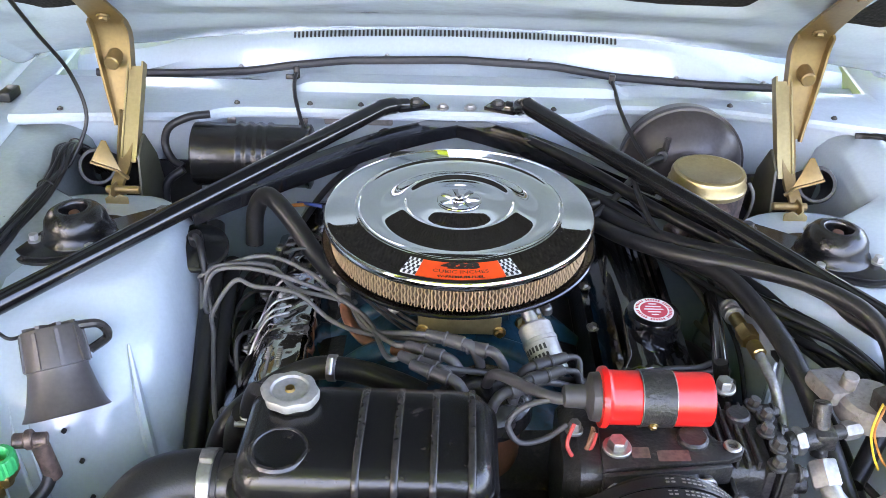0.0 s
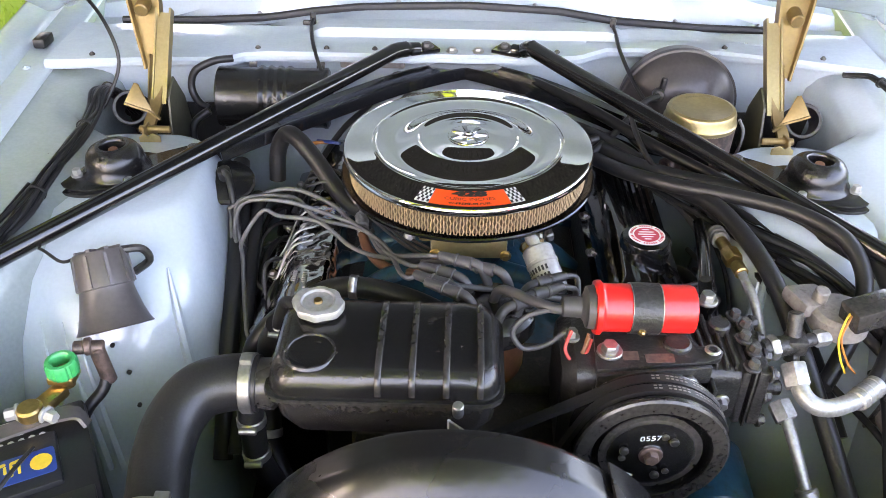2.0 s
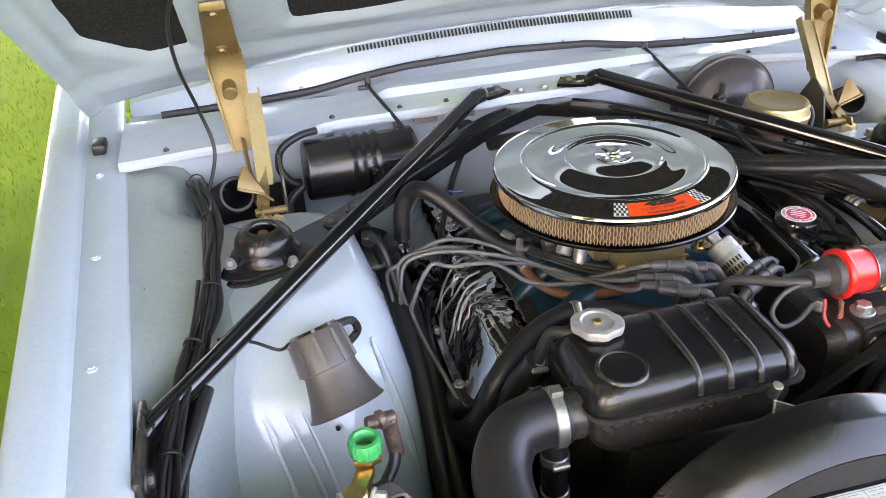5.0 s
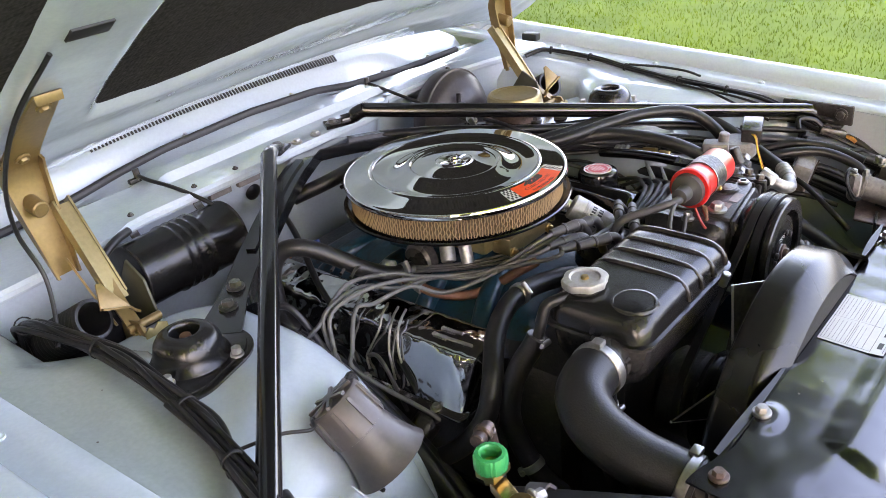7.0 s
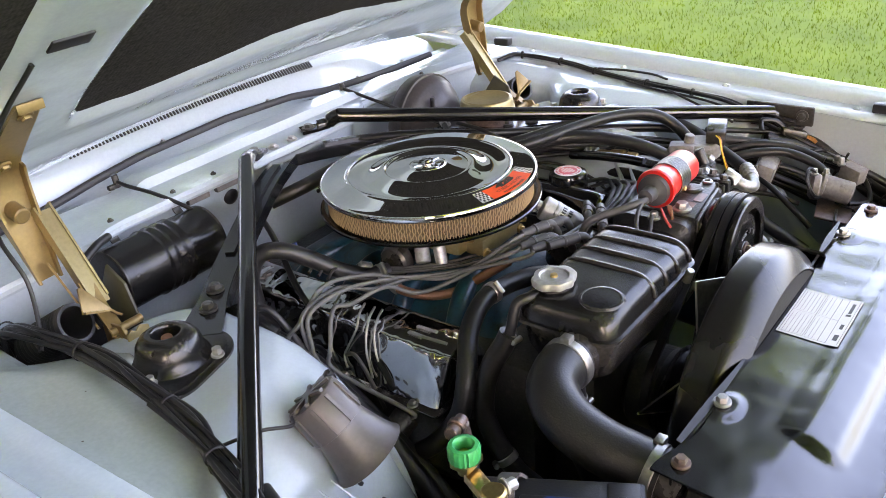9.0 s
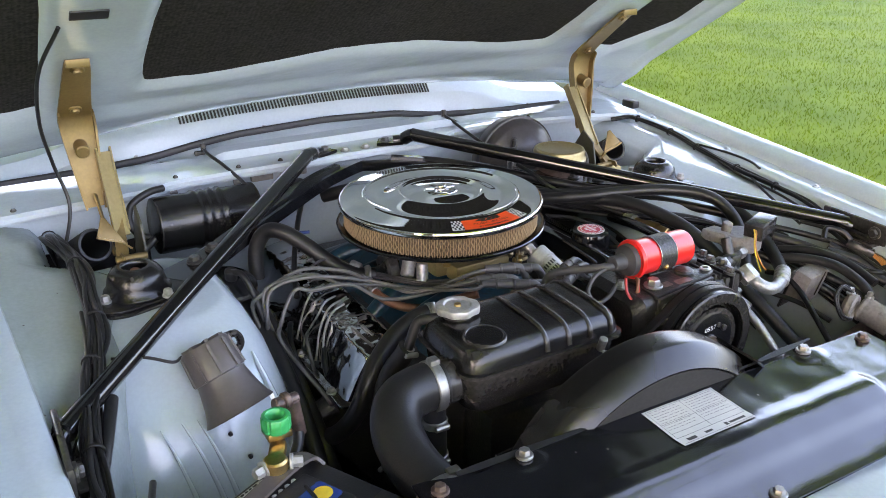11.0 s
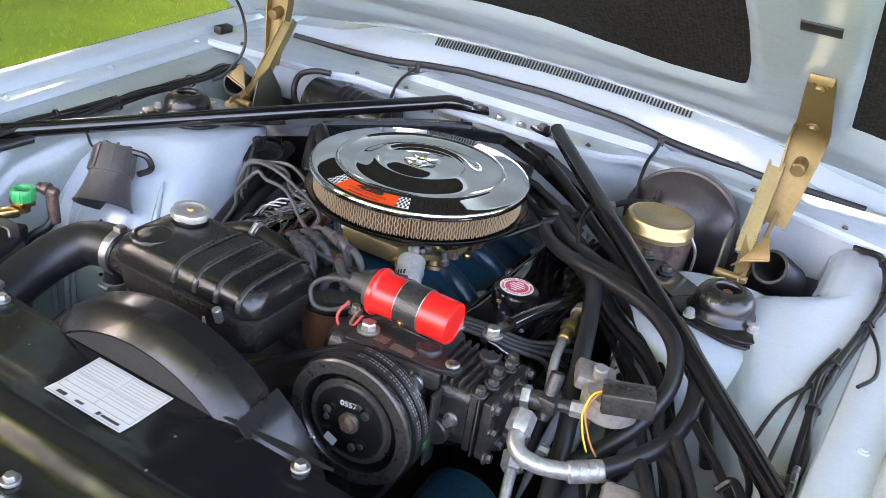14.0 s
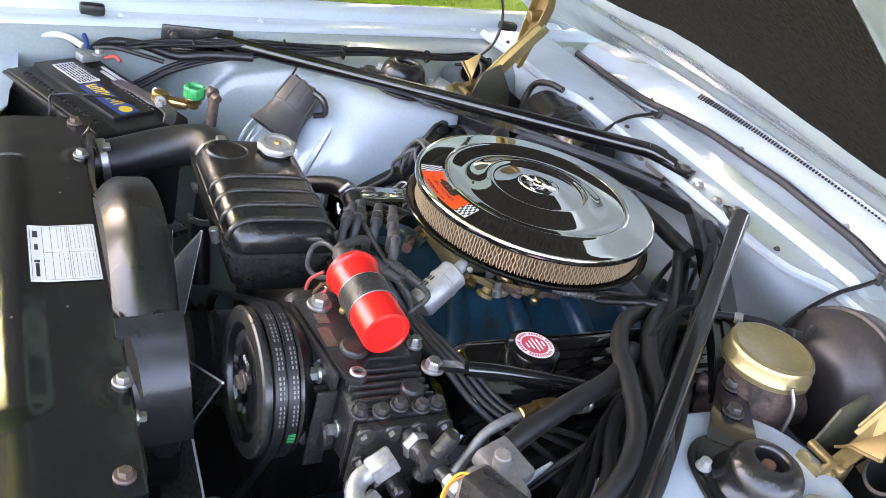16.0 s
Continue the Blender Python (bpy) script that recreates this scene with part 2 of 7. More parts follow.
pn = PAD.node_tree
ribs = pn.nodes.new("ShaderNodeTexWave")
ribs.inputs["Scale"].default_value = 45
ribs.inputs["Distortion"].default_value = 2.5
ribs.inputs["Detail"].default_value = 3
rib_mix = pn.nodes.new("ShaderNodeMix")
rib_mix.data_type, rib_mix.blend_type = "RGBA", "MULTIPLY"
rib_mix.inputs[0].default_value = 0.2
pad_in = pn.nodes["Principled BSDF"].inputs["Base Color"]
pn.links.new(pad_in.links[0].from_socket, rib_mix.inputs[6])
pad_at = pn.nodes.new("ShaderNodeTexCoord")
pn.links.new(pad_at.outputs["Object"], ribs.inputs["Vector"])
pn.links.new(ribs.outputs["Color"], rib_mix.inputs[7])
pn.links.new(rib_mix.outputs[2], pad_in)

GRASS = bpy.data.materials.new("lawn_grass")
GRASS.use_nodes = True
gn = GRASS.node_tree
gb = gn.nodes["Principled BSDF"]
gb.inputs["Roughness"].default_value = 0.7
gb.inputs["Specular IOR Level"].default_value = 0.15
gt = gn.nodes.new("ShaderNodeTexCoord")
g1 = gn.nodes.new("ShaderNodeTexNoise")
g1.inputs["Scale"].default_value = 1.3
g1.inputs["Detail"].default_value = 8
gr = gn.nodes.new("ShaderNodeValToRGB")
gr.color_ramp.elements[0].position, gr.color_ramp.elements[0].color = 0.32, (0.105, 0.180, 0.006, 1)
gr.color_ramp.elements[1].position, gr.color_ramp.elements[1].color = 0.70, (0.175, 0.265, 0.010, 1)
gi = gn.nodes.new("ShaderNodeNewGeometry")
gm = gn.nodes.new("ShaderNodeMix")
gm.data_type = "RGBA"
gm.blend_type = "MULTIPLY"
gm.inputs[0].default_value = 1
gv = gn.nodes.new("ShaderNodeMapRange")
gv.inputs[3].default_value, gv.inputs[4].default_value = 0.75, 1.15
gn.links.new(gi.outputs["Random Per Island"], gv.inputs[0])
gn.links.new(gt.outputs["Object"], g1.inputs["Vector"])
gn.links.new(g1.outputs["Fac"], gr.inputs[0])
gn.links.new(gr.outputs[0], gm.inputs[6])
gn.links.new(gv.outputs[0], gm.inputs[7])
gn.links.new(gm.outputs[2], gb.inputs["Base Color"])


# ---- building helpers ----
def merge(bm, tmp, m=None):
    if m is not None:
        tmp.transform(m)
    me = bpy.data.meshes.new("tmp")
    tmp.to_mesh(me)
    tmp.free()
    bm.from_mesh(me)
    bpy.data.meshes.remove(me)
    return bm


def finish(bm, name, material, sharp=38):
    bmesh.ops.recalc_face_normals(bm, faces=bm.faces)
    for f in bm.faces:
        f.smooth = True
    for e in bm.edges:
        if len(e.link_faces) == 2 and e.calc_face_angle(0) > radians(sharp):
            e.smooth = False
    me = bpy.data.meshes.new(name)
    bm.to_mesh(me)
    bm.free()
    me.materials.append(material)
    return me


def part(name, bm, material, parent, label="", sharp=38):
    """One mesh object under a thing or a part, built in world places."""
    ob = new(name, finish(bm, name, material, sharp))
    base = Vector()
    up = parent
    while up:
        base += up.location
        up = up.parent
    ob.parent = parent
    ob.matrix_parent_inverse = Matrix.Translation(-base) if parent.parent is None else Matrix()
    return tagged(ob, label) if label else ob


def thing(name, at, label, category, group="", kind=""):
    ob = new(name)
    ob.empty_display_size = 0.02
    ob.location = at
    return tagged(ob, label, category, group, kind)


def solo(name, bm, material, label, category, group="", kind="", sharp=38):
    """A thing that is one mesh, with its origin at its own middle."""
    c = Vector()
    for v in bm.verts:
        c += v.co
    c /= max(1, len(bm.verts))
    bm.transform(Matrix.Translation(-c))
    ob = new(name, finish(bm, name, material, sharp))
    ob.location = c
    return tagged(ob, label, category, group, kind)


def B():
    return bmesh.new()


def box(bm, c, s, bev=0.0, turn=None, seg=2):
    t = bmesh.new()
    bmesh.ops.create_cube(t, size=1)
    t.transform(Matrix.Diagonal((*s, 1)))
    if bev:
        bmesh.ops.bevel(t, geom=t.edges[:], offset=bev, segments=seg, profile=0.5, affect="EDGES")
    m = Matrix.Translation(c)
    if turn:
        m = m @ Euler([radians(a) for a in turn]).to_matrix().to_4x4()
    return merge(bm, t, m)


def frame_of(axis):
    w = Vector(axis).normalized()
    u = w.orthogonal().normalized()
    if abs(w.z) > 0.9:
        u = Vector((1, 0, 0)) - w * w.x
        u.normalize()
    v = w.cross(u)
    return u, v, w


def lathe(bm, prof, at, axis=(0, 0, 1), seg=32, wave=None):
    """Turns (radius, height) pairs round an axis through at. wave(angle, r, h) may shift the radius."""
    u, v, w = frame_of(axis)
    at = Vector(at)
    rings = []
    for r, h in prof:
        if r < 1e-6:
            rings.append([bm.verts.new(at + w * h)])
        else:
            ring = []
            for i in range(seg):
                a = 2 * math.pi * i / seg
                q = r + (wave(a, r, h) if wave else 0)
                ring.append(bm.verts.new(at + w * h + (u * math.cos(a) + v * math.sin(a)) * q))
            rings.append(ring)
    for a, b in zip(rings, rings[1:]):
        if len(a) == 1 and len(b) == 1:
            continue
        for i in range(seg):
            j = (i + 1) % seg
            if len(a) == 1:
                bm.faces.new((a[0], b[i], b[j]))
            elif len(b) == 1:
                bm.faces.new((a[i], a[j], b[0]))
            else:
                bm.faces.new((a[i], a[j], b[j], b[i]))
    return bm


def cyl(bm, p0, p1, r, r1=None, seg=24, bev=None):
    p0, p1 = Vector(p0), Vector(p1)
    r1 = r if r1 is None else r1
    h = (p1 - p0).length
    b = min(r, r1, h) * 0.18 if bev is None else bev
    return lathe(bm, [(0, 0), (r - b, 0), (r, b), (r1, h - b), (r1 - b, h), (0, h)], p0, p1 - p0, seg)


def ring(bm, at, axis, r, h, thick, seg=28):
    """A band of that height round an axis, open inside."""
    b = thick * 0.4
    return lathe(bm, [(r - thick, 0), (r - b, 0), (r, b), (r, h - b), (r - b, h), (r - thick, h), (r - thick, 0)], at, axis, seg)


def bolt(bm, at, axis=(0, 0, 1), r=0.008, h=0.006, washer=1.45):
    at, w = Vector(at), Vector(axis).normalized()
    cyl(bm, at - w * 0.002, at + w * 0.002, r * washer, seg=16)
    lathe(bm, [(0, 0.002), (r, 0.002), (r, h - 0.001), (r * 0.85, h + 0.001), (0, h + 0.0012)], at, w, 6)
    return bm


def smooth_path(pts, n=6):
    p = [Vector(q) for q in pts]
    if len(p) == 2:
        return [p[0].lerp(p[1], i / n) for i in range(n + 1)]
    e = [p[0] * 2 - p[1]] + p + [p[-1] * 2 - p[-2]]
    out = []
    for i in range(1, len(e) - 2):
        a, b, c, d = e[i - 1:i + 3]
        for k in range(n):
            t = k / n
            out.append(0.5 * ((2 * b) + (c - a) * t + (2 * a - 5 * b + 4 * c - d) * t * t + (3 * b - a - 3 * c + d) * t ** 3))
    out.append(p[-1])
    return out


def tube(bm, pts, r, seg=10, n=6, radius=None, raw=False):
    """A round hose or wire through the points. radius(s, k): radius along it."""
    path = [Vector(q) for q in pts] if raw else smooth_path(pts, n)
    rings, u = [], None
    L = len(path) - 1
    for k, p in enumerate(path):
        w = (path[min(k + 1, L)] - path[max(k - 1, 0)]).normalized()
        if u is None:
            u = frame_of(w)[0]
        u = (u - w * u.dot(w)).normalized()
        v = w.cross(u)
        q = radius(k / L, k) if radius else r
        rings.append([bm.verts.new(p + (u * math.cos(2 * math.pi * i / seg) + v * math.sin(2 * math.pi * i / seg)) * q) for i in range(seg)])
    for a, b in zip(rings, rings[1:]):
        for i in range(seg):
            j = (i + 1) % seg
            bm.faces.new((a[i], a[j], b[j], b[i]))
    bm.faces.new(rings[0][::-1])
    bm.faces.new(rings[-1])
    return bm


def strip(bm, pts, side, width, thick, n=6, raw=False):
    """A flat bar through the points; side: the way of its width."""
    path = [Vector(q) for q in pts] if raw else smooth_path(pts, n)
    s = Vector(side).normalized()
    rows = []
    L = len(path) - 1
    for k, p in enumerate(path):
        w = (path[min(k + 1, L)] - path[max(k - 1, 0)]).normalized()
        a = (s - w * s.dot(w)).normalized()
        b = w.cross(a)
        wd = width(k / L) if callable(width) else width
        rows.append([bm.verts.new(p + a * x * wd / 2 + b * y * thick / 2) for x, y in ((-1, -1), (1, -1), (1, 1), (-1, 1))])
    for a, b in zip(rows, rows[1:]):
        for i in range(4):
            j = (i + 1) % 4
            bm.faces.new((a[i], a[j], b[j], b[i]))
    bm.faces.new(rows[0][::-1])
    bm.faces.new(rows[-1])
    return bm


def prism(bm, outline, at, xdir, ydir, depth, bev=0.0):
    """A flat shape with that outline in the plane of xdir and ydir, that thick."""
    at, x, y = Vector(at), Vector(xdir).normalized(), Vector(ydir).normalized()
    z = x.cross(y).normalized()
    t = bmesh.new()
    f = t.faces.new([t.verts.new(at + x * a + y * b) for a, b in outline])
    ex = bmesh.ops.extrude_face_region(t, geom=[f])
    for g in ex["geom"]:
        if isinstance(g, bmesh.types.BMVert):
            g.co += z * depth
    if bev:
        bmesh.ops.bevel(t, geom=[e for e in t.edges], offset=bev, segments=2, profile=0.5, affect="EDGES")
    return merge(bm, t)


def sheet(bm, place, nu, nv, thick=0.0):
    """A surface place(u, v), u and v from 0 to 1, made solid by thick."""
    t = bmesh.new()
    g = [[t.verts.new(Vector(place(i / nu, j / nv))) for j in range(nv + 1)] for i in range(nu + 1)]
    for i in range(nu):
        for j in range(nv):
            t.faces.new((g[i][j], g[i + 1][j], g[i + 1][j + 1], g[i][j + 1]))
    if thick:
        bmesh.ops.recalc_face_normals(t, faces=t.faces)
        bmesh.ops.solidify(t, geom=t.faces[:], thickness=thick)
    return merge(bm, t)


def roundrect(w, h, r, n=5):
    out = []
    for cx, cy, a0 in ((w / 2 - r, h / 2 - r, 0), (-w / 2 + r, h / 2 - r, 90), (-w / 2 + r, -h / 2 + r, 180), (w / 2 - r, -h / 2 + r, 270)):
        for k in range(n + 1):
            a = radians(a0 + 90 * k / n)
            out.append((cx + r * math.cos(a), cy + r * math.sin(a)))
    return out


def loft(bm, sections, closed_top=True, closed_bottom=True):
    """Joins rings of points, all of the same count."""
    rows = [[bm.verts.new(Vector(p)) for p in s] for s in sections]
    n = len(rows[0])
    for a, b in zip(rows, rows[1:]):
        for i in range(n):
            j = (i + 1) % n
            bm.faces.new((a[i], a[j], b[j], b[i]))
    if closed_bottom:
        bm.faces.new(rows[0][::-1])
    if closed_top:
        bm.faces.new(rows[-1])
    return bm


def ease(x, a, b):
    t = min(1, max(0, (x - a) / (b - a)))
    return t * t * (3 - 2 * t)


def curve_of(xs, ys):
    return lambda x: float(np.interp(x, xs, ys))


def words(text, size, place, bold=0.0):
    """The text as a flat mesh; place(x, y) gives the spot for a point of the line of writing, which is centred."""
    c = bpy.data.curves.new("writing", "FONT")
    c.body, c.size, c.align_x, c.align_y = text, size, "CENTER", "CENTER"
    c.resolution_u, c.offset = 3, bold
    ob = bpy.data.objects.new("writing", c)
    me = bpy.data.meshes.new_from_object(ob)
    bpy.data.objects.remove(ob)
    bpy.data.curves.remove(c)
    bm = bmesh.new()
    bm.from_mesh(me)
    bpy.data.meshes.remove(me)
    for v in bm.verts:
        v.co = place(v.co.x, v.co.y)
    return bm


# ---- ground ----
g = B()
bmesh.ops.create_grid(g, x_segments=40, y_segments=40, size=150)
for v in g.verts:
    v.co.z = 0.02 * noise.noise(v.co * 0.3) if v.co.length > 6 else 0
solo("ground", g, GRASS, "sunny green lawn stretching away round the car", "lawn", kind="structure")


def lawn():
    """Short blades of grass on the parts of the lawn seen past the fenders."""
    rng = np.random.default_rng(4)
    n = 190000
    right = rng.random(n) < 0.72
    d = 1.0 + 9.0 * rng.random(n) ** 1.6
    x = np.where(right, d, -d)
    y = -2.0 + 10.0 * rng.random(n)
    a = rng.random(n) * 2 * math.pi
    h = 0.014 + 0.018 * rng.random(n)
    w = 0.002 + 0.002 * rng.random(n)
    lean = 0.6 * h * rng.standard_normal(n)
    v = np.zeros((n, 3, 3))
    v[:, 0] = np.stack([x - w * np.cos(a), y - w * np.sin(a), np.zeros(n)], 1)
    v[:, 1] = np.stack([x + w * np.cos(a), y + w * np.sin(a), np.zeros(n)], 1)
    v[:, 2] = np.stack([x + lean * np.sin(a), y + lean * np.cos(a), h], 1)
    me = bpy.data.meshes.new("grass")
    me.from_pydata(v.reshape(-1, 3).tolist(), [], np.arange(3 * n).reshape(n, 3).tolist())
    me.materials.append(GRASS)
    tagged(new("grass", me), "short mown bright green grass blades", "grass", kind="stuff")


lawn()


def tree():
    """A broad tree with a tapered trunk, forking limbs and a crown of single leaves."""
    rng = np.random.default_rng(8)
    t = thing("tree", (0, 0, 0), "leafy green tree at the edge of the lawn", "tree", "trees round the lawn")
    b = B()
    tube(b, [(0, 0, -0.1), (0.05, 0.02, 1.2), (-0.04, 0.06, 2.6), (0.08, 0.0, 4.4), (0.0, 0.1, 6.2)], 0.2, 10, 4, radius=lambda q, k: 0.24 - 0.19 * q)
    part("trunk", b, BARK, t, sharp=60)
    tips = []
    for k in range(11):
        a, z = 2.4 * k, 1.9 + 0.38 * k
        reach = 2.3 - 0.13 * k
        p = [Vector((0, 0, z)), Vector((0.4 * reach * math.cos(a), 0.4 * reach * math.sin(a), z + 0.5)), Vector((reach * math.cos(a), reach * math.sin(a), z + 0.9))]
        part("limb", tube(B(), p, 0.06, 7, 4, radius=lambda q, k: 0.085 - 0.065 * q), BARK, t, sharp=60)
        tips += [p[1].lerp(p[2], f) for f in (0.2, 0.55, 0.9, 1.1)]
    tips += [Vector((0.3 * math.cos(k), 0.3 * math.sin(k), 5.2 + 0.3 * k)) for k in range(5)]
    v = []
    for c in tips:
        n = 300
        d = rng.standard_normal((n, 3)) * np.array([0.42, 0.42, 0.34]) + np.array(c)
        u = rng.standard_normal((n, 3))
        u /= np.linalg.norm(u, axis=1)[:, None]
        w = np.cross(u, rng.standard_normal((n, 3)))
        w /= np.linalg.norm(w, axis=1)[:, None]
        s = (0.10 + 0.09 * rng.random(n))[:, None]
        v.append(np.stack([d - u * s, d + w * s * 0.5, d + u * s, d - w * s * 0.5], 1))
    v = np.concatenate(v)
    me = bpy.data.meshes.new("crown")
    me.from_pydata(v.reshape(-1, 3).tolist(), [], np.arange(len(v) * 4).reshape(-1, 4).tolist())
    me.materials.append(LEAF)
    c = new("crown", me)
    c.parent = t
    tagged(c, "crown of small green leaves")
    return t


first = tree()
for k, (a, d, f) in enumerate(((116, 12.5, 2.5), (140, 10.0, 2.8), (168, 8.6, 2.8), (190, 6.4, 3.3), (206, 13.0, 3.0), (178, 14.5, 3.0), (226, 14.0, 2.8), (96, 18, 2.5), (72, 24, 2.5), (50, 26, 2.5), (152, 17.5, 3.0), (128, 19.0, 3.0))):
    m = Matrix.Translation((d * math.cos(radians(a)), d * math.sin(radians(a)), 0)) @ Euler((0, 0, 1.7 * k)).to_matrix().to_4x4() @ Matrix.Diagonal((f, f, 0.95 * f + 0.1 * (k % 3), 1))
    if k == 0:
        first.matrix_world = m
    else:
        copy_thing(first, m)

# ---- car body round the engine bay ----
car = thing("car_body", (0, 0, 0), "pale ice-blue classic coupe front end with open hood on a lawn", "car")


def gutter_z(y):
    return 0.880 + 0.045 * y


def fender_x(y):
    return 0.832 + 0.060 * y


def fender(s):
    """Outer wing with its inner gutter flange, folded edge and outer skin."""
    prof = [(-0.137, -0.006), (-0.134, -0.001), (-0.075, 0.000), (-0.070, 0.012), (-0.062, 0.018), (-0.030, 0.024), (-0.018, 0.022), (-0.012, 0.012),
            (-0.006, -0.006), (0.010, -0.06), (0.035, -0.16), (0.055, -0.30), (0.055, -0.48), (0.04, -0.58)]

    def place(u, v):
        y = -1.0 + 2.3 * u
        k = v * (len(prof) - 1)
        i = min(int(k), len(prof) - 2)
        a, b = prof[i], prof[i + 1]
        t = k - i
        dx, dz = a[0] + (b[0] - a[0]) * t, a[1] + (b[1] - a[1]) * t
        return (s * (fender_x(y) + dx), y, gutter_z(y) + dz)

    f = part("fender", sheet(B(), place, 46, (len(prof) - 1) * 2, 0.0015), PAINT, car, "pale blue fender with a bright folded edge", 60)
    for y in (0.25, 0.0, -0.24, -0.50):
        part("fender_bolt", bolt(B(), (s * (fender_x(y) - 0.095), y, gutter_z(y)), r=0.0045, h=0.003, washer=1.6), PAINT, f)
    b = B()
    box(b, (s * (fender_x(0.33) - 0.098), 0.335, gutter_z(0.33) + 0.012), (0.022, 0.042, 0.018), 0.004)
    part("rubber_stop", b, RUBBER, f)
    b = B()
    box(b, (s * (fender_x(-0.55) - 0.10), -0.55, gutter_z(-0.55) + 0.012), (0.022, 0.042, 0.018), 0.004)
    part("rubber_stop", b, RUBBER, f)
    return f


for s in (-1, 1):
    fender(s)

APRON_Y = [-0.80, -0.46, -0.38, -0.30, -0.18, 0.06, 0.13, 0.24]
apron_in = curve_of(APRON_Y, [0.66, 0.66, 0.655, 0.63, 0.58, 0.53, 0.622, 0.626])
apron_mid = curve_of(APRON_Y, [0.50, 0.58, 0.70, 0.79, 0.840, 0.85, 0.855, 0.862])


def apron(s):
    """Inner wing panel: a shelf beside the tower that falls to the chassis."""
    def place(u, v):
        y = -0.82 + 1.16 * u
        xo, zo = fender_x(y) - 0.125, gutter_z(y) - 0.006
        xi, zi = apron_in(y), apron_mid(y)
        e = 0.006 * ease(y, -0.30, -0.06) if s < 0 else 0.011 * ease(y, -0.30, -0.06)
        pts = [(xo, zo), (xo - 0.012, zo - 0.001), (xo * 0.78 + xi * 0.22, zo * 0.78 + zi * 0.22), (xo * 0.45 + xi * 0.55, zo * 0.45 + zi * 0.55 + e), (xi + 0.012, zi + 0.004 + 0.5 * e), (xi, zi), (xi - 0.012, zi - 0.02), (xi - 0.03, zi - 0.14), (xi - 0.06, 0.52), (xi - 0.10, 0.34)]
        k = v * (len(pts) - 1)
        i = min(int(k), len(pts) - 2)
        t = k - i
        a, b = pts[i], pts[i + 1]
        wob = 0.0015 * noise.noise(Vector((y * 9, v * 6, s)))
        return (s * (a[0] + (b[0] - a[0]) * t), y, a[1] + (b[1] - a[1]) * t + wob)
    # left wing has its shade in the colour, right wing the plain paint
    a = part("inner_apron", sheet(B(), place, 56, 36, 0.0015), PAINT_SHADED if s < 0 else PAINT, car, "pale blue inner wing panel", 50)
    for x, y in ((0.64, -0.02), (0.66, -0.13), (0.60, -0.17)):
        part("plugged_hole", cyl(B(), (s * x, y, apron_mid(y) + 0.002), (s * x, y, apron_mid(y) + 0.0055), 0.0032, seg=10), INK, a)
    return a


for s in (-1, 1):
    apron(s)


def tower(s):
    """Shock tower: a leaning rounded box that swells towards the chassis."""
    secs = []
    for z, x0, x1, y0, y1, r in ((0.34, 0.335, 0.68, -0.36, 0.24, 0.10), (0.50, 0.335, 0.67, -0.335, 0.22, 0.11), (0.62, 0.338, 0.665, -0.305, 0.19, 0.115), (0.72, 0.345, 0.655, -0.265, 0.165, 0.115),
                                 (0.79, 0.362, 0.64, -0.215, 0.14, 0.105), (0.825, 0.378, 0.63, -0.165, 0.125, 0.09), (0.841, 0.392, 0.62, -0.135, 0.115, 0.08), (0.8445, 0.402, 0.61, -0.122, 0.105, 0.075)):
        if s > 0:
            x0, y0, r = x0 + 0.05 * ease(0.85 - z, 0, 0.1), y0 + 0.06 * ease(0.85 - z, 0, 0.1), r + 0.02
        cx, cy = s * (x0 + x1) / 2, (y0 + y1) / 2
        secs.append([(cx + a, cy + b, z) for a, b in roundrect(x1 - x0, y1 - y0, min(r, (x1 - x0) / 2 - 0.01), 7)])
    b = B()
    loft(b, secs)
    t = part("shock_tower", b, PAINT, car, "pale blue painted shock tower with pressed ribs", 30)
    for k, x in enumerate((0.385, 0.415)):
        b = B()
        tube(b, [(s * (x + 0.012), -0.185 + 0.05 * k, 0.80), (s * (x - 0.01), -0.235 + 0.04 * k, 0.70), (s * (x - 0.028), -0.262 + 0.02 * k, 0.58)], 0.005, 8, radius=lambda q, k: 0.002 + 0.006 * math.sin(math.pi * q))
        part("pressed_rib", b, PAINT, t)
    if s < 0:
        for x0, x1 in ((0.548, 0.520), (0.520, 0.488), (0.500, 0.470)):
            part("pressed_rib", tube(B(), [(-x0, -0.262, 0.765), (-(x0 + x1) / 2, -0.296, 0.725), (-x1, -0.318, 0.66), (-x1 + 0.01, -0.330, 0.56)], 0.004, 8, radius=lambda g, k: 0.001 + 0.005 * g), PAINT, t)
    for x, y, z in ((0.44, -0.276, 0.695), (0.46, -0.262, 0.73), (0.43, -0.292, 0.65), (0.50, -0.296, 0.645)):
        part("plugged_hole", cyl(B(), (s * x, y - 0.001, z), (s * x, y - 0.006, z), 0.003, seg=10), INK, t)
    # near-black liners stand for the shade in the open pocket behind the tower, under the hinge
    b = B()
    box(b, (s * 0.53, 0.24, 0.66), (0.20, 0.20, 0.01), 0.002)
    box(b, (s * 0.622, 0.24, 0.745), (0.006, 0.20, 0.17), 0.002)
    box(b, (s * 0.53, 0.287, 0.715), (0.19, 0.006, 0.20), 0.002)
    part("pocket_shade", b, DARK, car, "near-black liner standing for shade in the pocket under the hinge")
    # pocket side wall, near-black for the same shade
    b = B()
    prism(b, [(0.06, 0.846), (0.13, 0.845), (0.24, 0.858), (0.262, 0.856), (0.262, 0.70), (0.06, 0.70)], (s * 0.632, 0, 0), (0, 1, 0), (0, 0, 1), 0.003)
    part("pocket_side_shade", b, DARK, car)
    return t


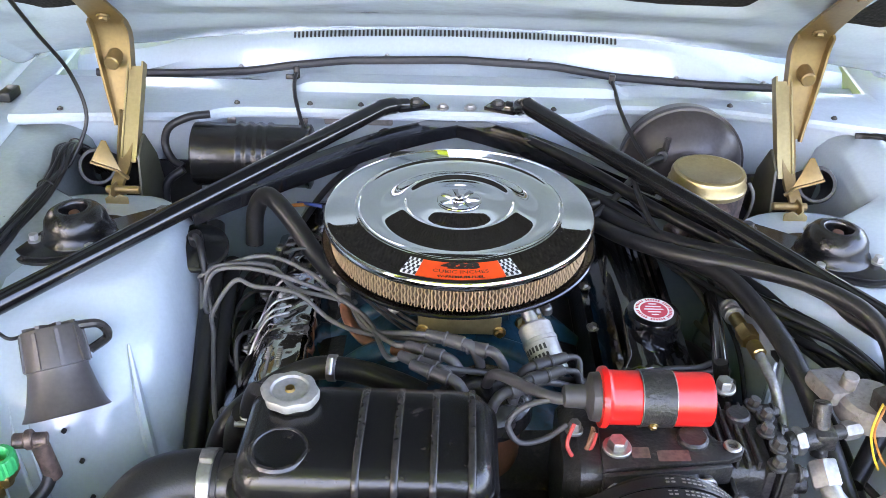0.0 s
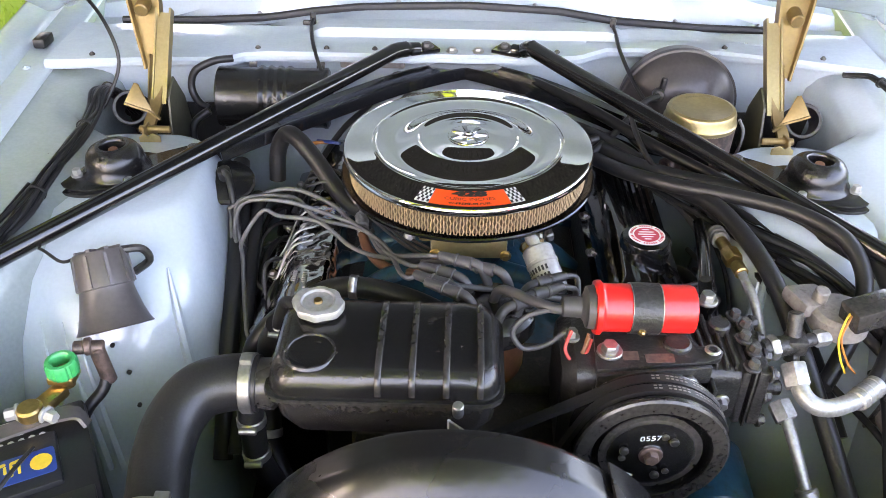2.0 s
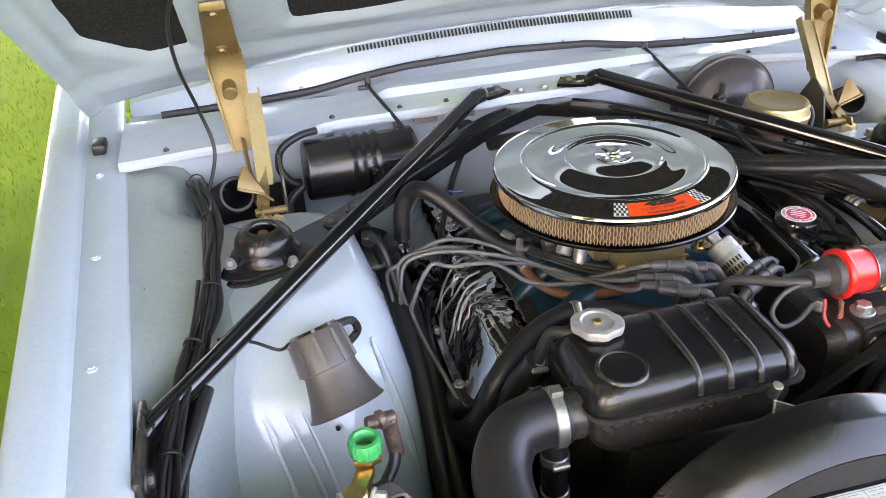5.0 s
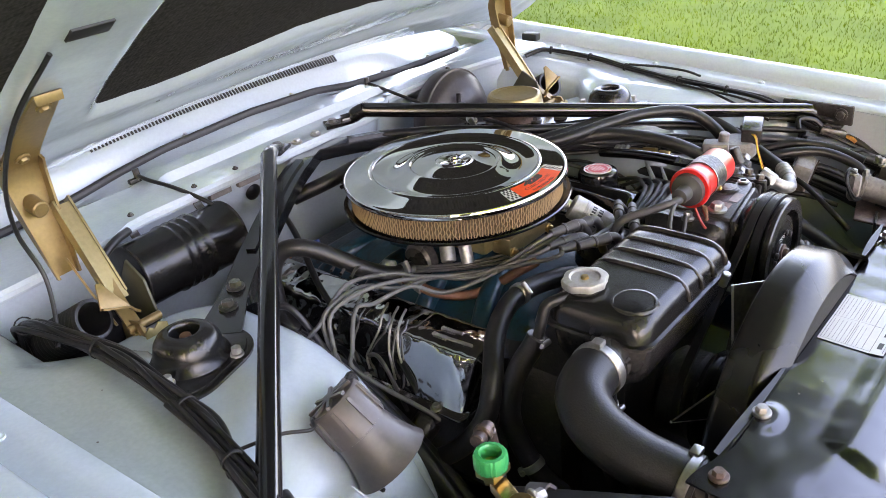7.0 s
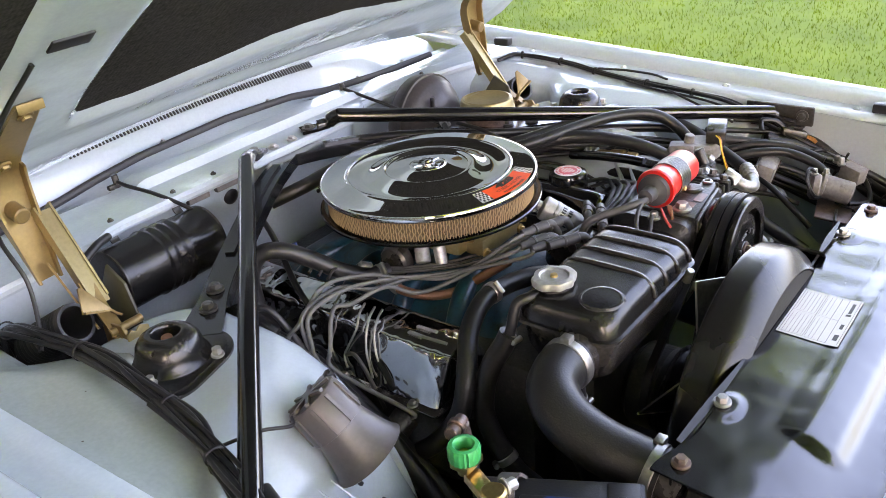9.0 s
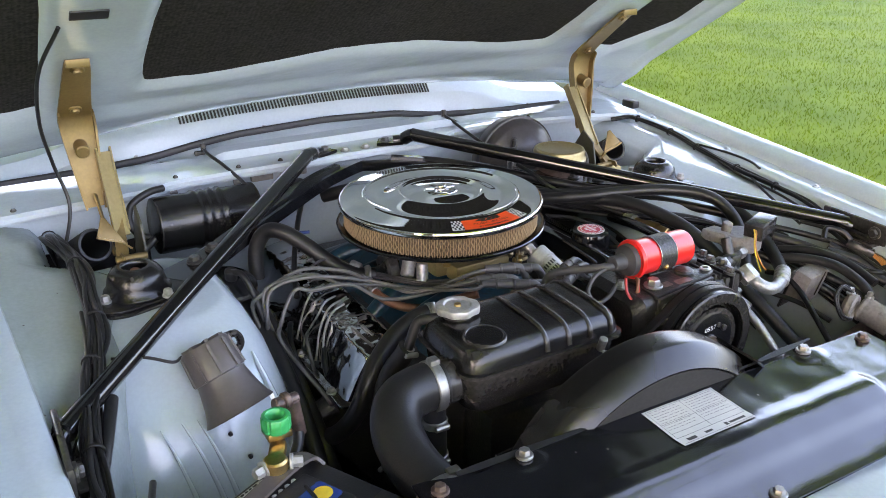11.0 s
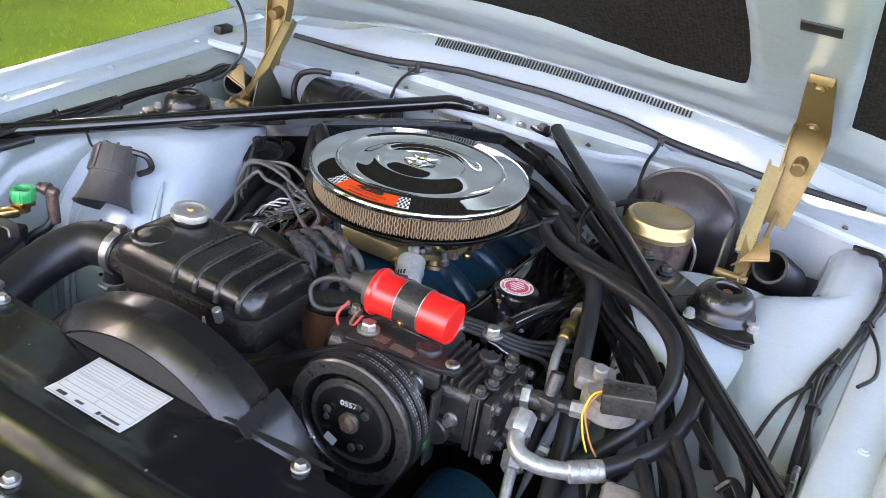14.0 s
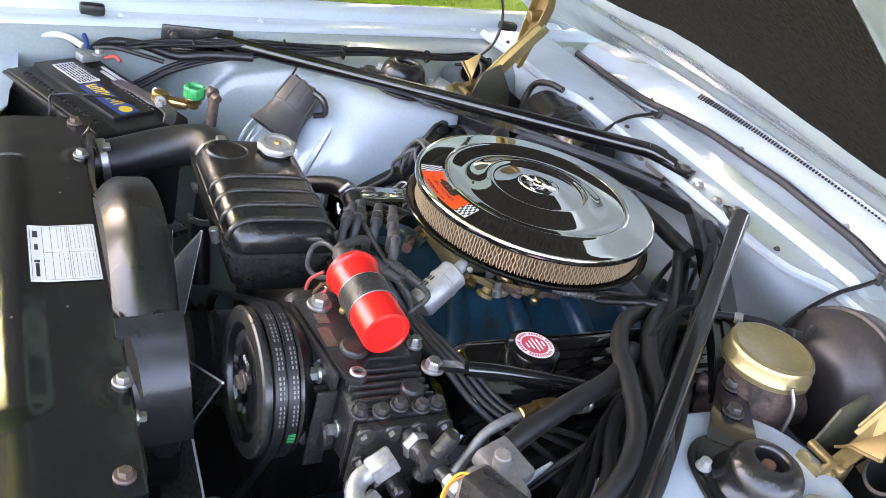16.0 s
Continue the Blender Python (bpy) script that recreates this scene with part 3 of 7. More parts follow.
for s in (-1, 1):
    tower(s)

# cowl: lip, pressed panel and the shelf behind the seal
lip_y = curve_of([-0.70, -0.60, -0.53, -0.42, -0.385, -0.35, 0.16, 0.20, 0.25, 0.42, 0.55, 0.70], [0.250, 0.262, 0.268, 0.275, 0.296, 0.302, 0.302, 0.308, 0.345, 0.345, 0.315, 0.270])
seal_z = curve_of([-0.70, -0.50, -0.38, -0.29, -0.20, 0, 0.17, 0.28, 0.44, 0.60, 0.70], [0.890, 0.893, 0.900, 0.914, 0.924, 0.930, 0.922, 0.905, 0.894, 0.890, 0.888])


def vent_z(x):
    return 0.976 - 0.10 * x * x - 0.04 * ease(abs(x), 0.36, 0.6)


def cowl_place(u, v):
    x = -0.72 + 1.44 * u
    y0 = lip_y(x)
    pts = [(y0 + 0.004, 0.888), (y0 + 0.001, 0.893), (y0, 0.900), (y0 + 0.006, 0.905), (y0 + 0.05, 0.906)]
    e = ease(0.30 - abs(x), 0, 0.05)
    pts += [(0.372, 0.907 + 0.001 * e), (0.385, 0.907 + 0.014 * e), (0.425, 0.906 + 0.016 * e), (0.44, 0.900 + 0.012 * e), (0.472, seal_z(x) - 0.008), (0.50, seal_z(x) - 0.002), (0.520, vent_z(x) - 0.018), (0.548, vent_z(x) + 0.014), (0.62, vent_z(x) + 0.03), (0.9, vent_z(x) + 0.05)]
    k = v * (len(pts) - 1)
    i = min(int(k), len(pts) - 2)
    t = k - i
    a, b = pts[i], pts[i + 1]
    return (x, a[0] + (b[0] - a[0]) * t, a[1] + (b[1] - a[1]) * t)


cowl = part("cowl_panel", sheet(B(), cowl_place, 120, 42, 0.0015), PAINT, car, "pale blue pressed cowl panel with bolted edge", 16)
for x in (-0.645, -0.366, -0.245, -0.16, 0.16, 0.46, 0.62):
    part("cowl_bolt", bolt(B(), (x, lip_y(x) + 0.022, 0.906), r=0.0034, h=0.003), SATIN_BLACK, cowl)
for x in (-0.40, -0.13, 0.13, 0.40, 0.56):
    part("cowl_bolt", bolt(B(), (x, 0.500, seal_z(x) + 0.001), r=0.004, h=0.004), STEEL, cowl)
b = B()
tube(b, [(x, 0.478, seal_z(x) + 0.002) for x in np.linspace(-0.66, 0.64, 40)], 0.0075, 8, 2)
solo("weatherstrip", b, SEAL, "long black rubber hood seal along the cowl", "seal")


def vent_slats():
    """The row of short slots of the air intake behind the seal."""
    made = None
    for i in range(80):
        x = -0.30 + 0.585 * i / 79
        if made is None:
            b = B()
            box(b, (0, 0, 0), (0.0036, 0.040, 0.003), 0.0006, (48, 0, 0), 1)
            made = ob = part("vent_slot", b, INK, cowl)
        else:
            ob = new("vent_slot", made.data)
            ob.parent = cowl
        ob.location = (x, 0.5335, vent_z(x) - 0.0005)


vent_slats()


def firewall_place(u, v):
    x = -0.70 + 1.40 * u
    z = 0.90 - 0.58 * v
    bulge = 0.03 * ease(v, 0, 0.3)
    return (x, lip_y(x) + 0.035 + bulge + 0.003 * noise.noise(Vector((x * 4, z * 4, 2))), z)


part("firewall", sheet(B(), firewall_place, 60, 14, 0.002), PAINT, car, "pale grey-blue painted bulkhead behind the engine", 50)
# unseen floor added to keep light from below out of the bay
b = B()
box(b, (0, -0.25, 0.325), (1.5, 1.3, 0.02), 0.004)
part("added_floor", b, DARK, car, "added near-black floor closing the engine bay from below")


# front slam panel ahead of the radiator
def slam_place(u, v):
    x = -0.84 + 1.68 * u
    pts = [(-0.775, 0.780), (-0.80, 0.783), (-0.93, 0.775), (-0.99, 0.758), (-1.02, 0.70), (-1.03, 0.52), (-1.0, 0.32)]
    k = v * (len(pts) - 1)
    i = min(int(k), len(pts) - 2)
    t = k - i
    a, b = pts[i], pts[i + 1]
    return (x, a[0] + (b[0] - a[0]) * t + 0.05 * x * x, a[1] + (b[1] - a[1]) * t)


part("front_panel", sheet(B(), slam_place, 40, 24, 0.002), PAINT, car, "pale blue front slam panel", 50)
for s in (-1, 1):
    b = B()
    prism(b, [(0.388, -0.80), (0.75, -0.80), (0.75, -0.665), (0.58, -0.672), (0.51, -0.686), (0.454, -0.690), (0.416, -0.708), (0.388, -0.720)], (0, 0, 0.785), (s, 0, 0), (0, 1, 0), 0.004 * s, 0.001)
    part("corner_panel", b, PAINT, car)


# ---- hood ----
def hood_z(x, y):
    crown = 0.030 * max(0, (abs(x) - 0.55) / 0.225) ** 1.3
    return 1.2665 - 0.65 * y - crown


def pad_depth(x, y):
    """How far the inner frame is pressed back where the insulation lies."""
    side = curve_of([-0.60, -0.10, 0.05, 0.16, 0.22, 0.26, 0.28], [0.40, 0.425, 0.435, 0.435, 0.43, 0.42, 0.0])
    low = 0.255 - 0.05 * ease(0.34 - abs(x), 0, 0.3)
    e = ease(side(y) + 0.012 - abs(x), 0, 0.03) * ease(low + 0.012 - y, 0, 0.03) * ease(y + 0.46, 0, 0.03)
    o = ease(abs(x) - 0.56, 0, 0.02) * ease(0.73 - abs(x), 0, 0.02) * ease(0.315 - y - 2.0 * max(0, abs(x) - 0.64) ** 1.1, 0, 0.03) * ease(y + 0.46, 0, 0.03)
    return max(e, o)


def hood_place(u, v):
    x = -0.775 + 1.55 * u
    y = 0.505 - 1.04 * v
    z = hood_z(x, y)
    rear = ease(y, 0.42, 0.50)
    z += 0.016 * pad_depth(x, y) - 0.010 * ease(y, 0.30, 0.36) * (1 - ease(y, 0.42, 0.48))
    z += 0.022 * rear + 0.036 * max(0, 1 - (x / 0.55) ** 2) * ease(y, 0.2, 0.5)
    z += 0.018 * max(0, 1 - (x / 0.5) ** 2) * ease(y, 0.38, 0.50)
    z -= 0.012 * ease(abs(x), 0.745, 0.768)
    return (x, y, z)


hood = part("hood", sheet(B(), hood_place, 230, 156, 0.012), PAINT, car, "open pale blue hood seen from below", 50)
PADS = ((-0.43, 0.43, "centre"), (0.568, 0.722, "side"), (-0.722, -0.568, "side"))
for x0, x1, what in PADS:
    def pad_place(u, v, x0=x0, x1=x1, what=what):
        v = 0.5 - 0.5 * math.cos(math.pi * v)
        if what == "centre":
            side = curve_of([-0.60, -0.10, 0.05, 0.16, 0.22, 0.26, 0.28], [0.40, 0.425, 0.43, 0.42, 0.40, 0.32, 0.30])
            x = (u * 2 - 1) * 0.432
            low = 0.255 - 0.05 * ease(0.34 - abs(x), 0, 0.3) - 0.05 * ease(abs(x), 0.40, 0.435)
        else:
            x = x0 + (x1 - x0) * u
            low = 0.305 - 2.0 * max(0, abs(x) - 0.64) ** 1.1
        y = low - (low + 0.44) * v
        return (x, y, hood_z(x, y) + 0.003 + 0.034 * max(0, 1 - (x / 0.55) ** 2) * ease(y, 0.2, 0.5) + 0.001 * noise.noise(Vector((x * 30, y * 30, 5))))
    part("insulation_pad", sheet(B(), pad_place, 90, 70, 0.005), PAD, hood, "dark felt insulation pad", 60)
for s in (-1, 1):
    b = B()
    box(b, (s * 0.517, 0.0, hood_z(0.517, 0) - 0.0135), (0.050, 0.024, 0.007), 0.001, (-33, 0, 0))
    part("slot", b, INK, hood)


# ---- hood hinges ----
def hinge(s):
    t = new("hood_hinge")
    t.empty_display_size = 0.02
    t.parent = car
    tagged(t, "gold zinc-plated steel hood hinge with bent arms")
    x = s * 0.527
    n = Vector((0, 0.77, 1)).normalized()
    # hood plate: narrow at its end, widest at the bend, then a tapering channel down to the pocket
    spine = [(x, 0.116, 1.173), (x, 0.138, 1.156), (x, 0.200, 1.109), (x, 0.250, 1.068), (x - s * 0.001, 0.262, 1.045), (x - s * 0.002, 0.258, 1.005), (x - s * 0.004, 0.247, 0.955), (x - s * 0.006, 0.236, 0.905)]
    wide = curve_of([0, 0.12, 0.45, 0.60, 0.80, 1.0], [0.034, 0.038, 0.054, 0.054, 0.040, 0.030])
    part("hood_plate", strip(B(), spine, (1, 0, 0), wide, 0.004, 5), GOLD, t)
    part("end_lip", box(B(), (x, 0.114, 1.169), (0.034, 0.004, 0.012), 0.001), GOLD, t)
    for d in (-1, 1):
        edge = [Vector(q) + Vector((d * w / 2, -0.007, -0.002)) for q, w in zip(spine[3:], (0.052, 0.054, 0.048, 0.039, 0.030))]
        part("flange", strip(B(), edge, (0, 1, 0.1), lambda q: 0.008 + 0.012 * math.sin(math.pi * min(1, q * 1.1)), 0.0035, 4), GOLD, t)
    for y, z in ((0.134, 1.158), (0.238, 1.076)):
        part("bolt", bolt(B(), (x, y, z - 0.003), -n, 0.007, 0.005), GOLD, t)
    part("pivot", cyl(B(), (x, 0.262, 1.008), (x, 0.232, 1.002), 0.0115, seg=18), GOLD, t)
    # long folded channel in front of the plate
    x2 = s * 0.500
    arm = [Vector((s * 0.494, 0.244, 0.995)), Vector((s * 0.495, 0.198, 0.935)), Vector((s * 0.496, 0.154, 0.876))]
    part("front_arm", strip(B(), arm, (1, 0, 0), 0.022, 0.003, 4), GOLD_PALE, t, "pale gold folded channel arm")
    for d in (-1, 1):
        part("flange", strip(B(), [p + Vector((d * 0.0110, 0.008, 0.003)) for p in arm], (0, 1, 0.35), 0.018, 0.003, 4), GOLD_PALE, t)
    b = strip(B(), [(x2, 0.180, 0.905), (x2 + s * 0.002, 0.150, 0.872), (x2 + s * 0.006, 0.122, 0.855), (x2 + s * 0.006, 0.100, 0.830)], (1, 0.2 * s, 0), 0.019, 0.006, 4)
    part("link", b, GOLD, t)
    b = strip(B(), [(x2 + s * 0.020, 0.225, 0.93), (x2 + s * 0.018, 0.185, 0.885), (x2 + s * 0.014, 0.150, 0.845)], (0.3, 1, 0), 0.012, 0.003, 4)
    part("rear_link", b, GOLD, t)
    # folded stop tab with an upturned lip
    b = B()
    prism(b, [(-0.003, -0.002), (0.044, -0.002), (0.041, 0.005), (0.026, 0.036), (0.019, 0.037), (0.009, 0.018)], (s * 0.501, 0.129, 0.874), (s * 0.9, -0.03, 0.43), (0.1 * s, 0.52, 0.80), 0.003 * s, 0.0008)
    strip(b, [(s * 0.490, 0.128, 0.862), (s * 0.498, 0.127, 0.870), (s * 0.503, 0.126, 0.876), (s * 0.522, 0.124, 0.884), (s * 0.540, 0.122, 0.892)], (0, 1, -0.3), 0.008, 0.003, 4)
    part("stop_tab", b, GOLD, t)
    # foot: bolted cheek plate with a flange towards the tower
    b = B()
    prism(b, [(-0.030, -0.040), (0.030, -0.042), (0.030, 0.012), (0.018, 0.022), (-0.018, 0.026), (-0.030, 0.010)], (x2 + s * 0.006, 0.116, 0.836), (0, 1, 0), (0, 0, 1), 0.004 * s, 0.001)
    part("foot", b, GOLD, t)
    b = B()
    prism(b, [(-0.016, -0.040), (0.018, -0.042), (0.018, 0.010), (0.010, 0.016), (0.004, 0.011), (-0.004, 0.017), (-0.016, 0.012)], (x2 - s * 0.006, 0.085, 0.842), (s, 0, 0), (0, 0.1, 1), 0.003 * s, 0.0008)
    part("foot_flange", b, GOLD_PALE, t)
    part("bolt", bolt(B(), (x2 + s * 0.010, 0.106, 0.840), (s, 0, 0), 0.006, 0.004), GOLD_PALE, t)
    b = B()
    prism(b, [(0.10, 0.79), (0.22, 0.79), (0.20, 0.87), (0.165, 0.92), (0.13, 0.90)], (s * 0.468, 0, 0), (0, 1, 0), (0, 0, 1), 0.004 * s, 0.001)
    part("gusset", b, DULL_OLIVE, t, "dark olive gusset plate")
    part("pivot", cyl(B(), (s * 0.470, 0.112, 0.852), (s * 0.520, 0.112, 0.852), 0.006, seg=14), GOLD, t)
    return t


for s in (-1, 1):
    hinge(s)
    b = B()
    r = 0.027
    prof = [(r - 0.004, 0.0), (r, 0.0)]
    for k in range(14):
        prof += [(r, 0.004 + 0.008 * k), (r + 0.0018, 0.006 + 0.008 * k), (r, 0.008 + 0.008 * k)]
    prof += [(r - 0.004, 0.116), (r - 0.004, 0.0)]
    lathe(b, prof, (s * 0.542, 0.146, 0.872), (s * 0.25, 0.85, -0.50), 28)
    solo("air_duct", b, RUBBER, "open end of a black ribbed air duct hose", "duct", "air ducts", sharp=60)


# ---- braces over the engine ----
def brace_tube(s):
    t = thing("strut_brace", (s * 0.39, 0, 0.88), "gloss black tubular brace from cowl to inner fender", "brace", "strut braces")
    a, c = (Vector((-0.122, 0.277, 0.9215)), Vector((-0.655, -0.325, 0.846))) if s < 0 else (Vector((0.112, 0.277, 0.931)), Vector((0.655, -0.350, 0.848)))
    b = B()
    tube(b, [(s * 0.082, 0.308, 0.9155), (s * 0.098, 0.298, 0.9185), a, a.lerp(c, 0.05), a.lerp(c, 0.5), a.lerp(c, 0.97), c, c + Vector((s * 0.012, -0.014, -0.006))], 0.0135, 20, 5, radius=lambda q, k: 0.0135 if 5 < k < 29 else 0.0105)
    part("tube", b, GLOSS_BLACK, t, sharp=60)
    b = B()
    strip(b, [(s * 0.054, 0.326, 0.9115), (s * 0.080, 0.310, 0.912), (s * 0.100, 0.296, 0.914)], (0.64 * s, 0.77, 0), lambda q: 0.036 - 0.008 * q, 0.006, 4)
    part("cowl_end", b, GLOSS_BLACK, t)
    b = B()
    strip(b, [c.lerp(a, 0.02), c + Vector((s * 0.017, -0.022, -0.010)), c + Vector((s * 0.033, -0.047, -0.016)), c + Vector((s * 0.051, -0.075, -0.017))], (0.7, 0.7 * s, 0), lambda q: 0.026 + 0.026 * ease(q, 0, 0.6), 0.006, 4)
    part("fender_end", b, GLOSS_BLACK, t)
    part("bolt", bolt(B(), (s * 0.068, 0.319, 0.914), r=0.009, h=0.007), CAST_BLACK, t)
    part("bolt", bolt(B(), c + Vector((s * 0.035, -0.051, -0.013)), r=0.009, h=0.008), CAST_BLACK, t)
    f = thing("brace_bracket", (s * 0.70, -0.37, 0.82), "black steel bracket bolted to the inner fender", "bracket", "brace brackets")
    b = B()
    box(b, (s * (fender_x(-0.37) - 0.144), -0.37, 0.845), (0.008, 0.130, 0.038), 0.003)
    box(b, (s * (fender_x(-0.37) - 0.135), -0.37, 0.824), (0.05, 0.10, 0.006), 0.002)
    part("plate", b, SATIN_BLACK, f)
    for y in (-0.415, -0.325):
        part("bolt", bolt(B(), (s * (fender_x(-0.37) - 0.150), y, 0.847), (-s, 0, 0), 0.008, 0.007), CAST_BLACK, f)


def brace_stamping(s):
    t = thing("cowl_brace", (s * 0.24, 0.17, 0.86), "satin black stamped steel brace from cowl to shock tower", "brace", "stamped braces")
    p = [(s * 0.004, 0.308, 0.888), (s * 0.06, 0.275, 0.889), (s * 0.14, 0.228, 0.884), (s * 0.30, 0.125, 0.862), (s * 0.385, 0.062, 0.852), (s * 0.462, -0.004, 0.853)]
    b = B()
    strip(b, p, (0.6 * s, 0.8, 0), lambda q: 0.038 + 0.020 * ease(q, 0.75, 1.0), 0.004, 5)
    part("channel", b, BRACE_BLACK, t)
    for d in (-1, 1):
        b = B()
        o = Vector((0.6 * s, 0.8, 0)) * 0.018 * d
        strip(b, [Vector(q) + o - Vector((0, 0, 0.010)) for q in p[:5]], (0, 0, 1), 0.020, 0.004, 5)
        part("flange", b, BRACE_BLACK, t)
    b = B()
    strip(b, [Vector(q) + Vector((0, 0, 0.004)) for q in p[1:4]], (0.6 * s, 0.8, 0), 0.014, 0.005, 5)
    part("pressed_ridge", b, BRACE_BLACK, t)
    for q in ((0.373, 0.072, 0.854), (0.412, 0.039, 0.853)):
        part("bolt", bolt(B(), (s * q[0], q[1], q[2] + 0.003), r=0.009, h=0.008), CAST_BLACK, t)


def shock_cap(s):
    t = thing("shock_cap", (s * 0.512, -0.018, 0.846), "black steel shock absorber cap on its oval plate", "shock mount", "shock caps")
    b = B()
    prism(b, [(a * 1.0, c) for a, c in roundrect(0.165, 0.115, 0.055, 8)], (s * 0.516, -0.024, 0.846), (1, -0.28 * s, 0), (0.28 * s, 1, 0), 0.005, 0.0015)
    prism(b, roundrect(0.15, 0.10, 0.048, 8), (s * 0.516, -0.024, 0.8515), (1, -0.28 * s, 0), (0.28 * s, 1, 0), 0.003, 0.001)
    part("base_plate", b, SATIN_BLACK, t)
    b = B()
    lathe(b, [(0.050, 0), (0.0485, 0.003), (0.0445, 0.007), (0.0425, 0.016), (0.040, 0.026), (0.0345, 0.034), (0.027, 0.0385), (0.0205, 0.0402), (0.0185, 0.0394), (0.0175, 0.034), (0.017, 0.022), (0, 0.022)], (s * 0.512, -0.015, 0.8535), (0, 0, 1), 36)
    part("dome", b, SATIN_BLACK, t, sharp=60)
    b = B()
    cyl(b, (s * 0.512, -0.015, 0.876), (s * 0.512, -0.015, 0.887), 0.007, seg=12)
    part("shock_stud", b, BROWN, t, "rusty stud inside the cap")
    for q in ((0.478, -0.062), (0.562, -0.040), (0.500, 0.040)):
        b = B()
        bolt(b, (s * q[0], q[1], 0.8555), r=0.0066, h=0.009, washer=1.3)
        part("nut", b, ZINC, t)


for s in (-1, 1):
    brace_tube(s)
    brace_stamping(s)
    shock_cap(s)
for x in (-0.024, 0.022):
    part("cowl_bolt", bolt(B(), (x, 0.318, 0.908), r=0.007, h=0.005), STEEL, cowl)


# ---- engine ----
engine = thing("engine", (0, 0, 0.5), "large blue-painted V8 engine with chrome valve covers", "engine")
b = B()
box(b, (0, -0.02, 0.56), (0.36, 0.62, 0.36), 0.03)
part("block", b, CAST_BLACK, engine)
b = B()
secs = []
for z, w, l, y in ((0.68, 0.36, 0.52, -0.01), (0.735, 0.30, 0.50, -0.01), (0.765, 0.21, 0.40, -0.01), (0.785, 0.16, 0.24, -0.02), (0.795, 0.14, 0.20, -0.02)):
    secs.append([(a, y + c, z) for a, c in roundrect(w, l, 0.03)])
loft(b, secs)
part("intake_manifold", b, BLUE, engine, "blue cast intake manifold", sharp=50)
for k in range(4):
    for s in (-1, 1):
        b = B()
        tube(b, [(s * 0.05, -0.14 + 0.085 * k, 0.775), (s * 0.11, -0.16 + 0.10 * k, 0.765), (s * 0.165, -0.18 + 0.115 * k, 0.722)], 0.017, 12, 4)
        part("intake_runner", b, BLUE, engine, sharp=60)
b = B()
cyl(b, (0.04, -0.23, 0.74), (0.0, -0.29, 0.78), 0.032)
part("thermostat_housing", b, BLUE, engine, sharp=50)
for s in (-1, 1):
    b = B()
    box(b, (s * 0.215, -0.01, 0.675 if s > 0 else 0.615), (0.13, 0.45, 0.13), 0.015, (0, s * 38, 0))
    part("cylinder_head", b, CAST_BLACK, engine)


def chrome_cover():
    """Plain cover with a tall leaning outer side, rounded shoulders and a flat flange."""
    prof = [(-0.2800, 0.705), (-0.2640, 0.737), (-0.2490, 0.762), (-0.2455, 0.769), (-0.2400, 0.7735), (-0.2330, 0.7755), (-0.1960, 0.7820), (-0.1880, 0.7815), (-0.1820, 0.7775), (-0.1700, 0.752), (-0.1550, 0.705)]
    secs = []
    for y, k in ((-0.2395, 0.86), (-0.2375, 0.94), (-0.2330, 0.98), (-0.2260, 1.0), (0.215, 1.0), (0.225, 0.97), (0.229, 0.88)):
        secs.append([(-0.216 + k * (px + 0.216), y, 0.705 + (0.5 + 0.5 * k) * (pz - 0.705)) for px, pz in prof])
    b = B()
    loft(b, secs)
    v = part("valve_cover", b, CHROME_OLD, engine, "smooth chrome valve cover", sharp=34)
    b = B()
    prism(b, roundrect(0.150, 0.486, 0.012, 4), (-0.2175, -0.005, 0.699), (1, 0, 0), (0, 1, 0), 0.005, 0.0015)
    part("flange", b, CHROME_WORN, v, "flat worn chrome flange")
    for k in range(4):
        part("bolt", bolt(B(), (-0.2865, -0.20 + 0.13 * k, 0.704), (0, 0, 1), 0.0055, 0.006), STEEL, v)
    for (x0, y0), (x1, y1) in (((-0.2295, -0.155), (-0.226, -0.222)), ((-0.215, -0.160), (-0.2125, -0.195))):
        za, zb = 0.7765 + 0.1757 * (x0 + 0.2330), 0.7765 + 0.1757 * (x1 + 0.2330)
        b = strip(B(), [(x0, y0, za), (x1, y1, zb)], (1, 0, 0.17), 0.0035, 0.0018)
        for k in range(6):
            box(b, (x0, y0 - 0.004 * k - 0.003, za + 0.0015), (0.006, 0.0020, 0.002), 0.0005)
        part("emblem_bar", b, STEEL, v, "bright serrated emblem bar")
    # bent clip wires hanging down the outer side
    for y0, y1 in ((-0.105, -0.135), (-0.090, -0.110), (-0.070, -0.060), (-0.02, -0.03)):
        b = tube(B(), [(-0.215, y0 + 0.01, 0.788), (-0.238, y0, 0.786), (-0.253, y0 - 0.004, 0.768), (-0.264, (y0 + y1) / 2, 0.744), (-0.271, y1, 0.728), (-0.280, y1 - 0.012, 0.716)], 0.0018, 8, 4)
        part("clip_wire", b, STEEL, v)


